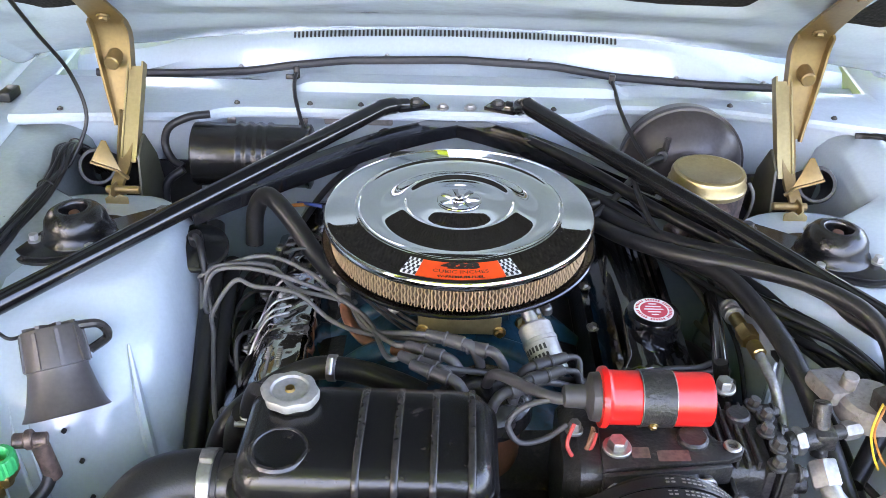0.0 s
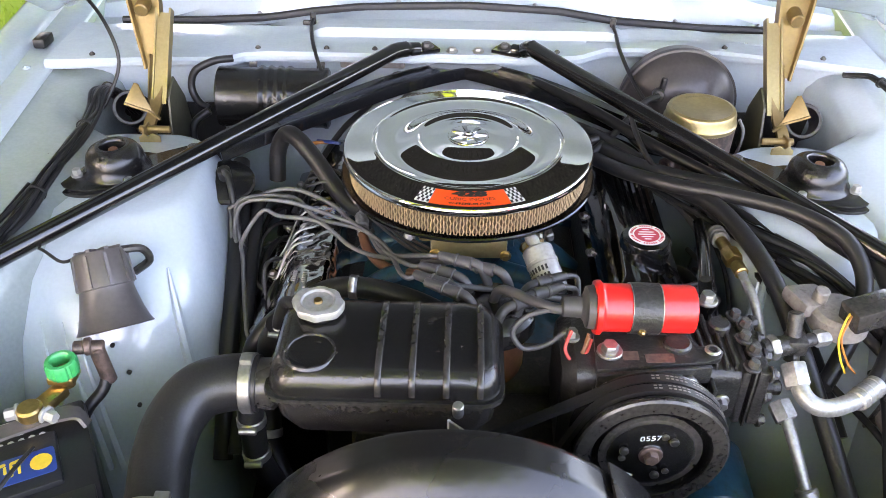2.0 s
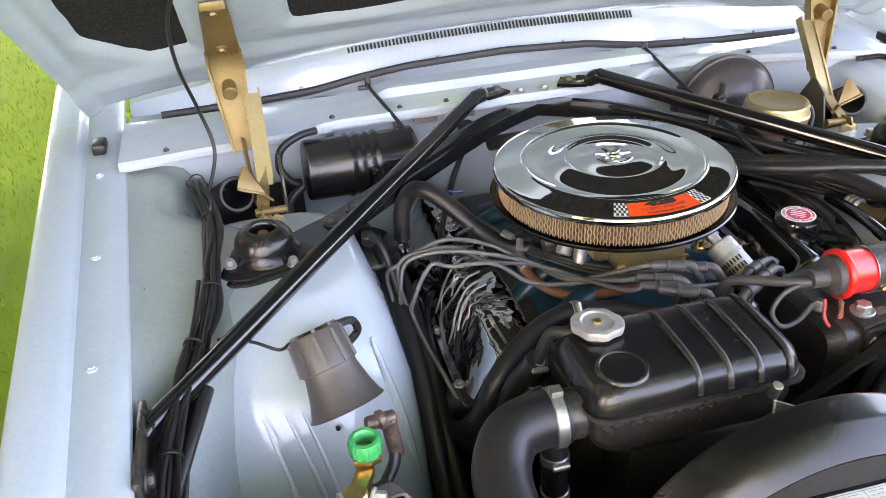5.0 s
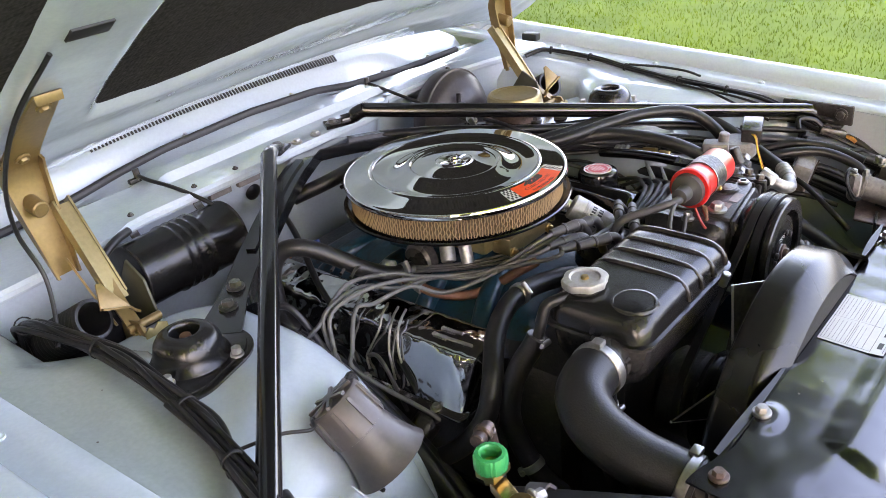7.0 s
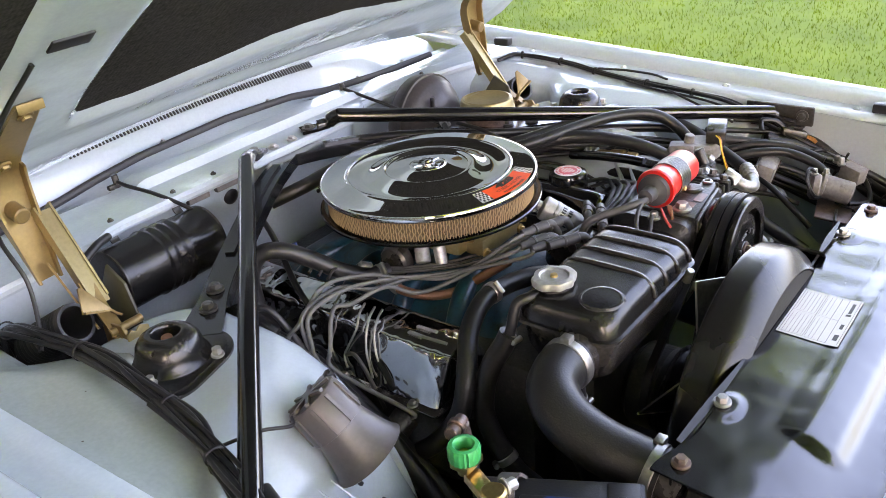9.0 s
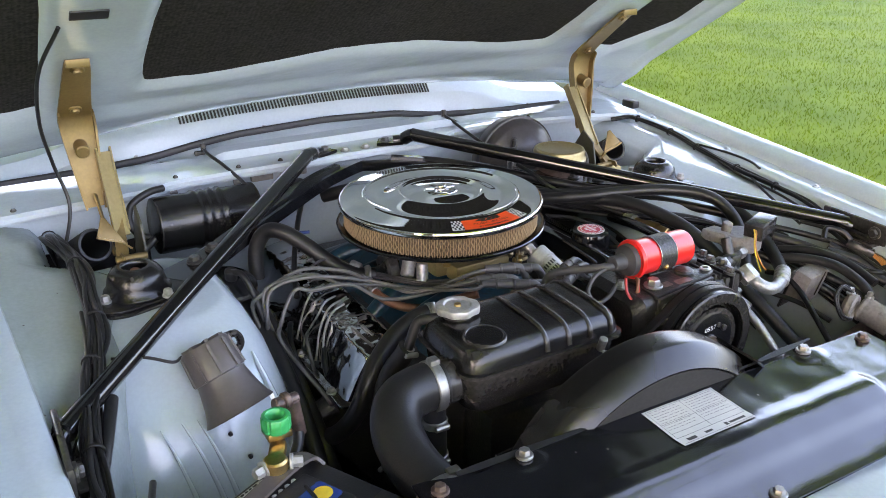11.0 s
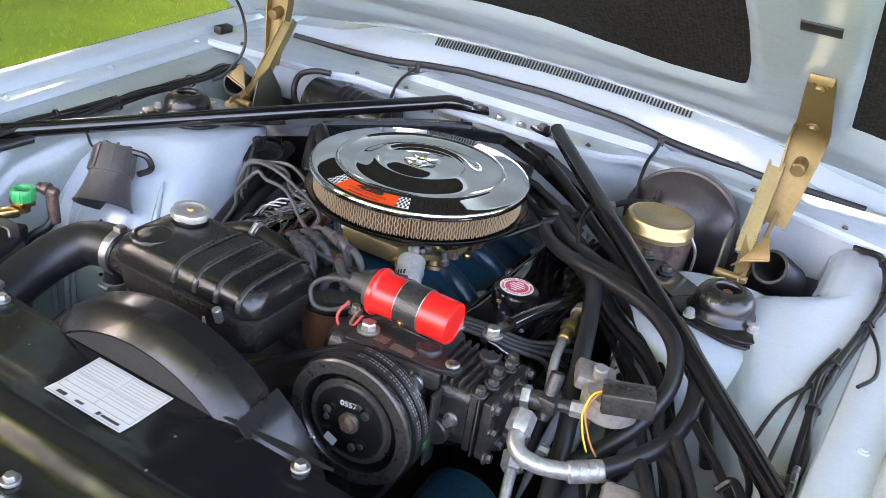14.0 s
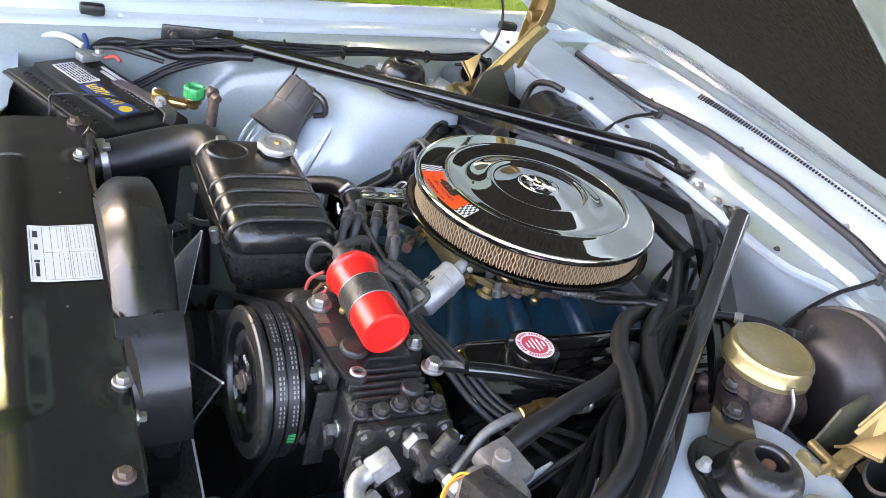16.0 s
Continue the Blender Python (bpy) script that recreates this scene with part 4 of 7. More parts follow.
def finned_cover():
    tilt = Matrix.Translation((0.236, -0.008, 0.752)) @ Euler((0, radians(24), 0)).to_matrix().to_4x4()
    secs = []
    for h, w, l in ((0, 0.122, 0.47), (0.004, 0.126, 0.474), (0.010, 0.112, 0.455), (0.040, 0.104, 0.445), (0.055, 0.094, 0.432), (0.060, 0.080, 0.415)):
        secs.append([tilt @ Vector((a, c, h)) for a, c in roundrect(w, l, 0.02)])
    b = B()
    loft(b, secs)
    v = part("valve_cover", b, WAVY_BLACK, engine, "gloss black finned valve cover", sharp=40)
    up = tilt.to_3x3() @ Vector((0, 0, 1))
    for k in range(5):
        for d in (-1, 1):
            part("bolt", bolt(B(), tilt @ Vector((d * 0.058, -0.19 + 0.095 * k, 0.006)), up, 0.006, 0.006), STEEL, v)
    for k in range(5):
        x0 = -0.026 + 0.013 * k
        b = strip(B(), [tilt @ Vector((x0, -0.165, 0.0605)), tilt @ Vector((x0, 0.165, 0.0605))], tilt.to_3x3() @ Vector((1, 0, 0)), 0.006, 0.005)
        part("fin", b, WAVY_BLACK, v)


chrome_cover()
finned_cover()

# exhaust and lower front of the engine
for s in (-1, 1):
    for k in range(4):
        b = B()
        tube(b, [(s * 0.27, -0.17 + 0.11 * k, 0.66), (s * 0.31, -0.16 + 0.11 * k, 0.63), (s * 0.315, -0.12 + 0.10 * k, 0.56)], 0.021, 10, 4)
        part("exhaust_port", b, CAST_BLACK, engine)
b = B()
box(b, (0, -0.35, 0.58), (0.26, 0.10, 0.28), 0.02)
cyl(b, (0, -0.40, 0.64), (0, -0.46, 0.64), 0.065)
part("timing_cover", b, CAST_BLACK, engine)
b = B()
lathe(b, [(0, 0), (0.07, 0), (0.075, 0.006), (0.068, 0.012), (0.075, 0.018), (0.068, 0.024), (0.075, 0.030), (0.072, 0.036), (0.04, 0.036), (0, 0.03)], (0, -0.46, 0.64), (0, -1, 0), 36)
part("fan_pulley", b, SATIN_BLACK, engine)

# fan
fan = thing("cooling_fan", (0, -0.52, 0.64), "dark engine fan with bright-edged blades behind the shroud", "fan")
b = B()
cyl(b, (0, -0.485, 0.64), (0, -0.52, 0.64), 0.045)
part("hub", b, ALU, fan)
for k in range(6):
    a = radians(60 * k + 24)
    b = B()
    d = Vector((math.cos(a), 0, math.sin(a)))
    side = Vector((-math.sin(a) * 0.8, 0.6, math.cos(a) * 0.8))
    strip(b, [Vector((0, -0.508, 0.64)) + d * 0.03, Vector((0, -0.508, 0.64)) + d * 0.12, Vector((0, -0.508, 0.64)) + d * 0.198], side, lambda q: 0.04 + 0.035 * q, 0.0025)
    # second blade is paler metal, its colour standing for reflected sky
    blade = part("blade", b, ALU if k == 1 else SATIN_BLACK, fan)
    b = B()
    e = side.normalized()
    c = Vector((0, -0.508, 0.64))
    tube(b, [c + d * (0.06 + 0.138 * q) + e * (0.02 + 0.0175 * q) for q in (0, 0.5, 1)], 0.0018, 6, 3)
    part("bright_edge", b, WHITE, blade, "white painted blade edge")

# carburettor
carb = thing("carburettor", (0, -0.03, 0.79), "gold and grey four-barrel carburettor on blue spacer", "carburettor")
b = B()
box(b, (0, -0.02, 0.797), (0.15, 0.17, 0.022), 0.004)
part("spacer", b, BLUE, carb)
b = B()
box(b, (0, -0.03, 0.826), (0.125, 0.19, 0.036), 0.008)
cyl(b, (0, -0.02, 0.835), (0, -0.02, 0.862), 0.066)
part("body", b, GOLD_PALE, carb)
b = B()
box(b, (0.010, -0.140, 0.822), (0.104, 0.036, 0.030), 0.004)
part("float_bowl", b, GOLD_PALE, carb)
for x in (-0.046, 0.050):
    part("bowl_screw", bolt(B(), (x + 0.01, -0.159, 0.814), (0, -1, 0), 0.0055, 0.006), BRASS, carb)
    part("bowl_screw", bolt(B(), (x * 1.1, -0.140, 0.838), (0, 0, 1), 0.005, 0.006), BRASS, carb)
b = B()
for p0, p1, r, m in (((-0.075, -0.06, 0.83), (-0.09, -0.075, 0.80), 0.012, ALU), ((-0.068, -0.09, 0.825), (-0.074, -0.10, 0.797), 0.010, ALU), ((0.068, -0.06, 0.838), (0.092, -0.05, 0.820), 0.012, ALU), ((0.070, -0.02, 0.838), (0.105, 0.0, 0.815), 0.014, GOLD),
                     ((0.066, 0.02, 0.845), (0.10, 0.03, 0.84), 0.010, GOLD), ((0.085, -0.10, 0.832), (0.10, -0.085, 0.812), 0.008, BRASS), ((0.064, 0.06, 0.84), (0.11, 0.07, 0.826), 0.009, CUPRUST)):
    part("linkage_boss", cyl(B(), p0, p1, r, seg=16), m, carb)
rng = random.Random(31)
for k in range(9):
    y = -0.10 + 0.022 * k
    x = 0.082 + 0.006 * (k % 3)
    b = B()
    if k % 2:
        strip(b, [(x, y, 0.846), (x + 0.012, y + 0.006, 0.832), (x + 0.018, y + 0.014, 0.812)], (0, 1, 0.2), 0.012, 0.003, 4)
    else:
        tube(b, [(x - 0.01, y, 0.85), (x + 0.012, y + 0.01, 0.842), (x + 0.022, y + 0.022, 0.836), (x + 0.020, y + 0.05, 0.83)], 0.0026, 8, 5)
    part("lever", b, (GOLD, CUPRUST, STEEL)[k % 3], carb, "grimy gold-brown linkage lever")
prof = []
for k in range(26):
    prof += [(0.0035, 0.0046 * k), (0.0058, 0.0046 * k + 0.0023)]
for k, (x, y, z, r, h, m) in enumerate(((0.088, -0.142, 0.812, 0.009, 0.016, BRASS), (0.108, -0.128, 0.806, 0.012, 0.014, GOLD), (0.122, -0.118, 0.816, 0.007, 0.022, STEEL), (0.100, -0.095, 0.806, 0.010, 0.020, GOLD_PALE), (0.120, -0.085, 0.812, 0.008, 0.014, CUPRUST), (0.104, -0.062, 0.808, 0.011, 0.018, GOLD), (0.128, -0.058, 0.806, 0.006, 0.024, BRASS), (0.090, -0.115, 0.826, 0.006, 0.020, STEEL))):
    b = B()
    lathe(b, [(0, 0), (r, 0), (r, h * 0.4), (r * 0.65, h * 0.5), (r * 0.65, h), (0, h)], (x, y, z), (0.3 * math.cos(2.1 * k), 0.4 * math.sin(1.7 * k), 1), 12)
    part("fitting", b, m, carb)
for k in range(5):
    b = strip(B(), [(0.082 + 0.012 * k, -0.15 + 0.022 * k, 0.822), (0.098 + 0.010 * k, -0.135 + 0.022 * k, 0.826), (0.112 + 0.006 * k, -0.112 + 0.022 * k, 0.818)], (0.2, 0.3, 1), 0.009, 0.0025, 4)
    part("lever", b, (GOLD_PALE, CUPRUST, GOLD)[k % 3], carb)
part("spring", lathe(B(), [(0, 0)] + prof + [(0, 0.12)], (0.125, -0.03, 0.822), (0.35, 1, 0.02), 12), STEEL, carb)
b = B()
tube(b, [(0.09, -0.055, 0.83), (0.11, -0.02, 0.83), (0.13, 0.05, 0.82), (0.145, 0.14, 0.815)], 0.003, 8)
part("throttle_rod", b, STEEL, carb)
b = B()
cyl(b, (-0.09, -0.03, 0.80), (-0.115, -0.03, 0.80), 0.028)
part("choke_housing", b, SATIN_BLACK, carb)

# ---- air cleaner ----
AX, AY, AZ = 0.006, -0.022, 0.9125
ac = thing("air_cleaner", (AX, AY, 0.86), "round chrome air cleaner with tan paper filter on the engine", "air filter")
LID = [(0.1755, -0.0115), (0.1775, -0.0095), (0.1778, -0.0040), (0.1762, -0.0005), (0.1725, 0.0012), (0.1580, 0.0029), (0.1400, 0.0050), (0.1365, 0.0056), (0.1350, 0.0068), (0.1335, 0.0072), (0.1318, 0.0066), (0.1300, 0.0048),
       (0.1240, 0.0028), (0.1160, 0.0008), (0.1090, -0.0004), (0.1030, 0.0000), (0.0940, 0.0028), (0.0850, 0.0066), (0.0785, 0.0094), (0.0755, 0.0104), (0.0735, 0.0106), (0.0715, 0.0098), (0.0690, 0.0074), (0.0660, 0.0062), (0.0600, 0.0066), (0.0500, 0.0080), (0.0400, 0.0096), (0.0315, 0.0106), (0.0295, 0.0104), (0.0285, 0.0118), (0.0265, 0.0126), (0.0180, 0.0126), (0.0080, 0.0111), (0.0000, 0.0111)]
lid_z = curve_of([r for r, h in LID[::-1][:-3]], [h for r, h in LID[::-1][:-3]])


def fine_profile(prof, n=3):
    out = []
    for q in smooth_path([(r, 0, h) for r, h in prof], n):
        out.append((max(q.x, 0), q.z))
    return out


b = B()
p = fine_profile(LID)
p[-1] = (0, LID[-1][1])
lathe(b, p, (AX, AY, AZ), (0, 0, 1), 128)
lid = part("lid", b, CHROME, ac, "mirror chrome pressed lid with ring steps", sharp=70)
b = B()
rng = random.Random(3)
N = 250
rows = []
for j in range(9):
    z = 0.868 + 0.036 * j / 8
    row = []
    for i in range(N * 2):
        a = math.pi * i / N + 0.007 * math.sin(j * 2.1 + i * 0.9 + 1.7 * math.sin(i * 0.37)) + 0.004 * rng.uniform(-1, 1)
        r = (0.1670 if i % 2 else 0.1615) + 0.0007 * rng.uniform(-1, 1)
        row.append(b.verts.new((AX + r * math.cos(a), AY + r * math.sin(a), z)))
    rows.append(row)
for p, q in zip(rows, rows[1:]):
    for i in range(N * 2):
        j = (i + 1) % (N * 2)
        b.faces.new((p[i], p[j], q[j], q[i]))
part("filter_element", b, PAPER_CORE, ac, "tan pleated paper filter element", sharp=20)
b = B()
made = []
for i in range(N):
    a = 2 * math.pi * (i + 0.5) / N
    pts = []
    for j in range(7):
        z = 0.868 + 0.036 * j / 6
        d = a + 0.0066 * (1 if (j + i) % 2 else -1) * (0.1 + 1.1 * rng.random())
        pts.append((AX + 0.1686 * math.cos(d), AY + 0.1686 * math.sin(d), z))
    tube(b, pts, 0.00095, 4, raw=True)
part("wire_mesh", b, PAPER, ac, "tan expanded mesh round the filter", sharp=60)
b = B()
lathe(b, [(0.06, -0.002), (0.10, -0.004), (0.165, 0.000), (0.176, 0.001), (0.1815, 0.004), (0.1825, 0.008), (0.181, 0.0095), (0.179, 0.006), (0.172, 0.004), (0.10, 0.004), (0.06, 0.004), (0.06, -0.002)], (AX, AY, 0.861), (0, 0, 1), 96)
part("base_pan", b, GLOSS_BLACK, ac, "gloss black base pan", sharp=50)
b = B()
lathe(b, [(0, 0.004), (0.010, 0.004), (0.0095, 0.006), (0.005, 0.007), (0.0045, 0.0095), (0.0025, 0.010), (0, 0.010)], (AX, AY, AZ + 0.0080), (0, 0, 1), 24)
for k in range(7):
    a = 2 * math.pi * k / 7
    d = Vector((math.cos(a), math.sin(a), 0))
    strip(b, [Vector((AX, AY, AZ + 0.0124)) + d * 0.010, Vector((AX, AY, AZ + 0.0130)) + d * 0.018, Vector((AX, AY, AZ + 0.0124)) + d * 0.0255], d.cross(Vector((0, 0, 1))), lambda q: 0.003 + 0.004 * q, 0.0022, 3)
for d in (-1, 1):
    prism(b, [(0.003, 0.005), (0.008, 0.005), (0.013, 0.008), (0.012, 0.0105), (0.008, 0.009), (0.004, 0.008)], (AX, AY + 0.0015, AZ + 0.0070), (d * 0.94, 0.34 * d, 0), (0, 0, 1), 0.003, 0.0008)
part("wing_nut", b, CHROME_WORN, lid, "chrome wing nut on a fluted hub")


# decal on the lid: an arc with writing between two chequered ends
def on_lid(a, r, lift):
    return Vector((AX + r * math.sin(a), AY - r * math.cos(a), AZ + lid_z(r) + lift))


def arc_patch(bm, a0, a1, r0, r1, lift, n=10):
    g = [[bm.verts.new(on_lid(a0 + (a1 - a0) * i / n, r0 + (r1 - r0) * j / 4, lift)) for j in range(5)] for i in range(n + 1)]
    for i in range(n):
        for j in range(4):
            bm.faces.new((g[i][j], g[i + 1][j], g[i + 1][j + 1], g[i][j + 1]))


DA = 0.02
b = B()
arc_patch(b, DA - 0.315, DA + 0.315, 0.1410, 0.1705, 0.0006, 24)
decal = part("decal", b, ORANGE, lid, "orange-red engine decal with black writing")
for s in (-1, 1):
    b = B()
    arc_patch(b, DA + s * 0.315, DA + s * 0.43, 0.1410, 0.1705, 0.0006)
    end = part("decal_end", b, WHITE, lid, "white chequered end of the decal")
    b = B()
    for i in range(6):
        for j in range(5):
            if (i + j) % 2 == 0:
                a = DA + s * (0.315 + 0.115 * i / 6)
                arc_patch(b, a, a + s * 0.115 / 6, 0.1410 + 0.0295 * j / 5, 0.1410 + 0.0295 * (j + 1) / 5, 0.0011, 1)
    part("chequer", b, INK, lid, "black chequer squares")
for text, size, r, wide, bold in (("428", 0.0135, 0.1475, 2.1, 0.0011), ("CUBIC INCHES", 0.0080, 0.1580, 1.25, 0.0), ("4V-PREMIUM-FUEL", 0.0055, 0.1668, 1.25, 0.0002)):
    b = words(text, size, lambda x, y, r=r, wide=wide: on_lid(DA + x * wide / r, r - y, 0.0011), bold)
    part("lettering", b, INK, lid, "black printed lettering")

# ---- expansion tank ----
TX0, TX1, TY0, TY1 = -0.205, 0.046, -0.462, -0.322
tank = thing("surge_tank", (-0.08, -0.39, 0.78), "satin black ribbed metal coolant surge tank", "coolant tank")
CX, CY, W, L = (TX0 + TX1) / 2, (TY0 + TY1) / 2, TX1 - TX0, TY1 - TY0


def tank_top(x, y):
    e = 0.0
    for k in range(5):
        e = max(e, math.exp(-((x - (-0.098 + 0.030 * k)) / 0.0042) ** 2))
    return e


b = B()
secs = []
for z, dw, dl, r in ((0.838, 0.008, 0.008, 0.022), (0.842, 0.008, 0.008, 0.022), (0.8435, 0.0, 0.0, 0.026), (0.855, -0.003, -0.003, 0.026), (0.866, -0.010, -0.010, 0.028), (0.873, -0.024, -0.024, 0.03), (0.8755, -0.042, -0.042, 0.03), (0.8765, -0.075, -0.075, 0.02)):
    secs.append([(CX + a, CY + c, z) for a, c in roundrect(W + dw, L + dl, r, 6)])
loft(b, secs)
part("upper_shell", b, SATIN_BLACK, tank, sharp=30)
b = B()
secs = []
for z, dw, dl, r in ((0.838, -0.006, -0.006, 0.022), (0.80, -0.012, -0.014, 0.024), (0.775, -0.03, -0.034, 0.026), (0.768, -0.06, -0.06, 0.02)):
    secs.append([(CX + a, CY + c, z) for a, c in roundrect(W + dw, L + dl, r, 6)])
loft(b, secs)
part("lower_shell", b, SATIN_BLACK, tank, sharp=30)
for k in range(4):
    x = -0.085 + 0.036 * k
    b = B()
    pts = [(x, TY0 - 0.0005, 0.848), (x, TY0 + 0.003, 0.862), (x, TY0 + 0.014, 0.872), (x, TY0 + 0.03, 0.8765), (x, CY, 0.8775), (x, TY1 - 0.03, 0.8765), (x, TY1 - 0.014, 0.872), (x, TY1 - 0.003, 0.862)]
    strip(b, pts, (1, 0, 0), 0.0075, 0.005, 4)
    bmesh.ops.bevel(b, geom=b.edges[:], offset=0.0012, segments=1, affect="EDGES")
    part("pressed_rib", b, SATIN_BLACK, tank, sharp=60)
b = B()
lathe(b, [(0.030, 0.0), (0.028, 0.003), (0.025, 0.0035), (0.023, 0.001), (0, 0.0008)], (-0.160, -0.425, 0.8735), (0, 0, 1), 30)
part("pressed_ring", b, SATIN_BLACK, tank)
b = B()
cyl(b, (-0.160, -0.357, 0.868), (-0.160, -0.357, 0.882), 0.023)
part("filler_neck", b, SATIN_BLACK, tank)
b = B()


def cap_wave(a, r, h):
    if r < 0.025:
        return 0
    return 0.0040 * max(0, math.cos(a + 0.4)) ** 8 + 0.0040 * max(0, math.cos(a + 0.4 + math.pi)) ** 8 + 0.0009 * math.cos(8 * a)


lathe(b, [(0.022, -0.006), (0.0262, -0.005), (0.0272, 0.002), (0.0258, 0.0045), (0.0225, 0.0055), (0.0195, 0.0055), (0.0175, 0.0035), (0.010, 0.003), (0, 0.003)], (-0.160, -0.357, 0.8855), (0, 0, 1), 64, cap_wave)
c = part("radiator_cap", b, ZINC, tank, "bright zinc radiator cap")
b = B()
lathe(b, [(0, 0.003), (0.0052, 0.003), (0.0045, 0.006), (0, 0.0065)], (-0.160, -0.357, 0.8855), (0, 0, 1), 16)
part("rivet", b, BRASS, c)
b = B()
cyl(b, (-0.200, -0.417, 0.818), (-0.240, -0.417, 0.818), 0.029, seg=32)
part("inlet_neck", b, SATIN_BLACK, tank)
for x, y, z in ((-0.206, -0.318, 0.835), (0.0, -0.468, 0.83)):
    part("overflow_stub", cyl(B(), (x, y, z), (x, y - 0.006, z + 0.02), 0.006, seg=10), STEEL, tank)


# ---- radiator end ----
rad = thing("radiator", (0, -0.60, 0.45), "black radiator behind its cover panel", "radiator")
b = B()
box(b, (0, -0.635, 0.60), (0.64, 0.055, 0.36), 0.006)
part("core", b, SATIN_BLACK, rad)
b = B()
box(b, (-0.02, -0.605, 0.800), (0.60, 0.012, 0.030), 0.003)
part("top_flange", b, SATIN_BLACK, rad)
b = B()
cyl(b, (-0.305, -0.60, 0.765), (-0.303, -0.555, 0.775), 0.026)
part("hose_neck", b, SATIN_BLACK, rad)

PW = 0.372
for s in (-1, 1):
    part("side_support", box(B(), (s * 0.345, -0.69, 0.60), (0.012, 0.17, 0.34), 0.003), SATIN_BLACK, rad)
part("front_support", box(B(), (0, -0.768, 0.60), (0.70, 0.010, 0.33), 0.003), SATIN_BLACK, rad)


def cover_z(x, y):
    """Flat behind, a long bulge with a steep front, then a fall to the bolted front edge."""
    z = 0.8245 + 0.045 * (y + 0.604) - 0.028 * ease(-y, 0.684, 0.775) - 0.004 * ease(abs(x), 0.24, 0.37)
    d = max(0.0, abs(x - 0.018) - 0.238) / 0.020
    q = math.hypot((y + 0.718) / (0.048 if y > -0.718 else 0.022), d)
    z += 0.0075 * (1 - ease(q, 0.2, 1.15))
    for sx, sy in ((-0.222, -0.612), (0.245, -0.614), (0.312, -0.766)):
        e = math.hypot((x - sx) / 0.032, (y - sy) / 0.021)
        z += 0.0022 * (1 - ease(e, 0.45, 1.0))
    z += 0.0013 * noise.noise(Vector((x * 7, y * 9, 1))) + 0.0006 * noise.noise(Vector((x * 22, y * 20, 4)))
    return z


def cover_place(u, v):
    x = -0.352 + 0.728 * u
    y = -0.602 - 0.176 * v + 0.020 * ease(-x, 0.27, 0.35) * (1 - v)
    x *= 1.0 + 0.02 * v
    return (x, y, cover_z(x, y))


cover = thing("radiator_cover", (0, -0.69, 0.80), "worn gloss black pressed radiator cover panel", "panel")
part("panel", sheet(B(), cover_place, 190, 60, 0.0025), COVER_BLACK, cover, sharp=50)
b = B()
strip(b, [(-0.33, -0.586, 0.812), (-0.26, -0.598, 0.815), (0, -0.600, 0.818), (0.374, -0.601, 0.812)], (0, 0, 1), 0.014, 0.003)
part("rear_lip", b, COVER_BLACK, cover)
for x, y, m in ((-0.222, -0.606, STEEL), (0.240, -0.606, STEEL), (0.353, -0.617, CUPRUST), (0.011, -0.765, STEEL), (0.312, -0.764, STEEL), (-0.285, -0.770, STEEL), (-0.330, -0.606, CUPRUST)):
    part("bolt", bolt(B(), (x, y, cover_z(x, y) + 0.002), r=0.0068, h=0.007, washer=1.5), m, cover)
# folded strip of the air seal along the rear edge
b = strip(B(), [(-0.30, -0.590, 0.8215), (-0.16, -0.596, 0.8250), (-0.02, -0.594, 0.8225), (0.12, -0.595, 0.8262), (0.20, -0.594, 0.8290), (0.27, -0.592, 0.8310)], (0, 1, 0.25), lambda q: 0.006 + 0.003 * math.sin(17 * q), 0.002, 8)
part("air_seal", b, RUBBER, cover, "uneven black rubber air seal strip")

# paper label with ruled boxes and unreadable print
label = thing("label_sticker", (0.006, -0.65, 0.82), "white printed service label on the radiator cover", "sticker")
LX0, LX1, LY0, LY1 = -0.050, 0.0655, -0.679, -0.606


def on_label(x, y, lift):
    return Vector((x, y, cover_z(x, y) + lift + 0.0012))


def flat_quad(bm, x0, x1, y0, y1, lift, at=on_label):
    bm.faces.new([bm.verts.new(at(x, y, lift)) for x, y in ((x0, y0), (x1, y0), (x1, y1), (x0, y1))])


b = B()
for i in range(8):
    for j in range(4):
        flat_quad(b, LX0 + (LX1 - LX0) * i / 8, LX0 + (LX1 - LX0) * (i + 1) / 8, LY0 + (LY1 - LY0) * j / 4, LY0 + (LY1 - LY0) * (j + 1) / 4, 0)
bmesh.ops.remove_doubles(b, verts=b.verts, dist=1e-5)
part("paper", b, LABEL, label)
b = B()
for y in (LY0 + 0.002, LY0 + 0.015, LY0 + 0.024, LY0 + 0.042, LY1 - 0.003):
    for i in range(12):
        x = LX0 + 0.003 + (LX1 - LX0 - 0.006) * i / 12
        flat_quad(b, x, x + (LX1 - LX0 - 0.006) / 12, y, y + 0.0007, 0.0008)
for x in (LX0 + 0.003, LX0 + 0.058, LX1 - 0.0035):
    for i in range(6):
        y = LY0 + 0.015 + (LY1 - LY0 - 0.017) * i / 6
        flat_quad(b, x, x + 0.0007, y, y + (LY1 - LY0 - 0.017) / 6, 0.0008)
rng = random.Random(9)
for col in (LX0 + 0.006, LX0 + 0.062):
    for k in range(9):
        y = LY1 - 0.006 - 0.0045 * k
        x = col
        while x < col + 0.044:
            w = rng.uniform(0.003, 0.010)
            flat_quad(b, x, min(x + w, col + 0.046), y, y + 0.0007, 0.0008)
            x += w + 0.002
part("print_line", b, GREY_INK, label, "grey lines of tiny unreadable print")
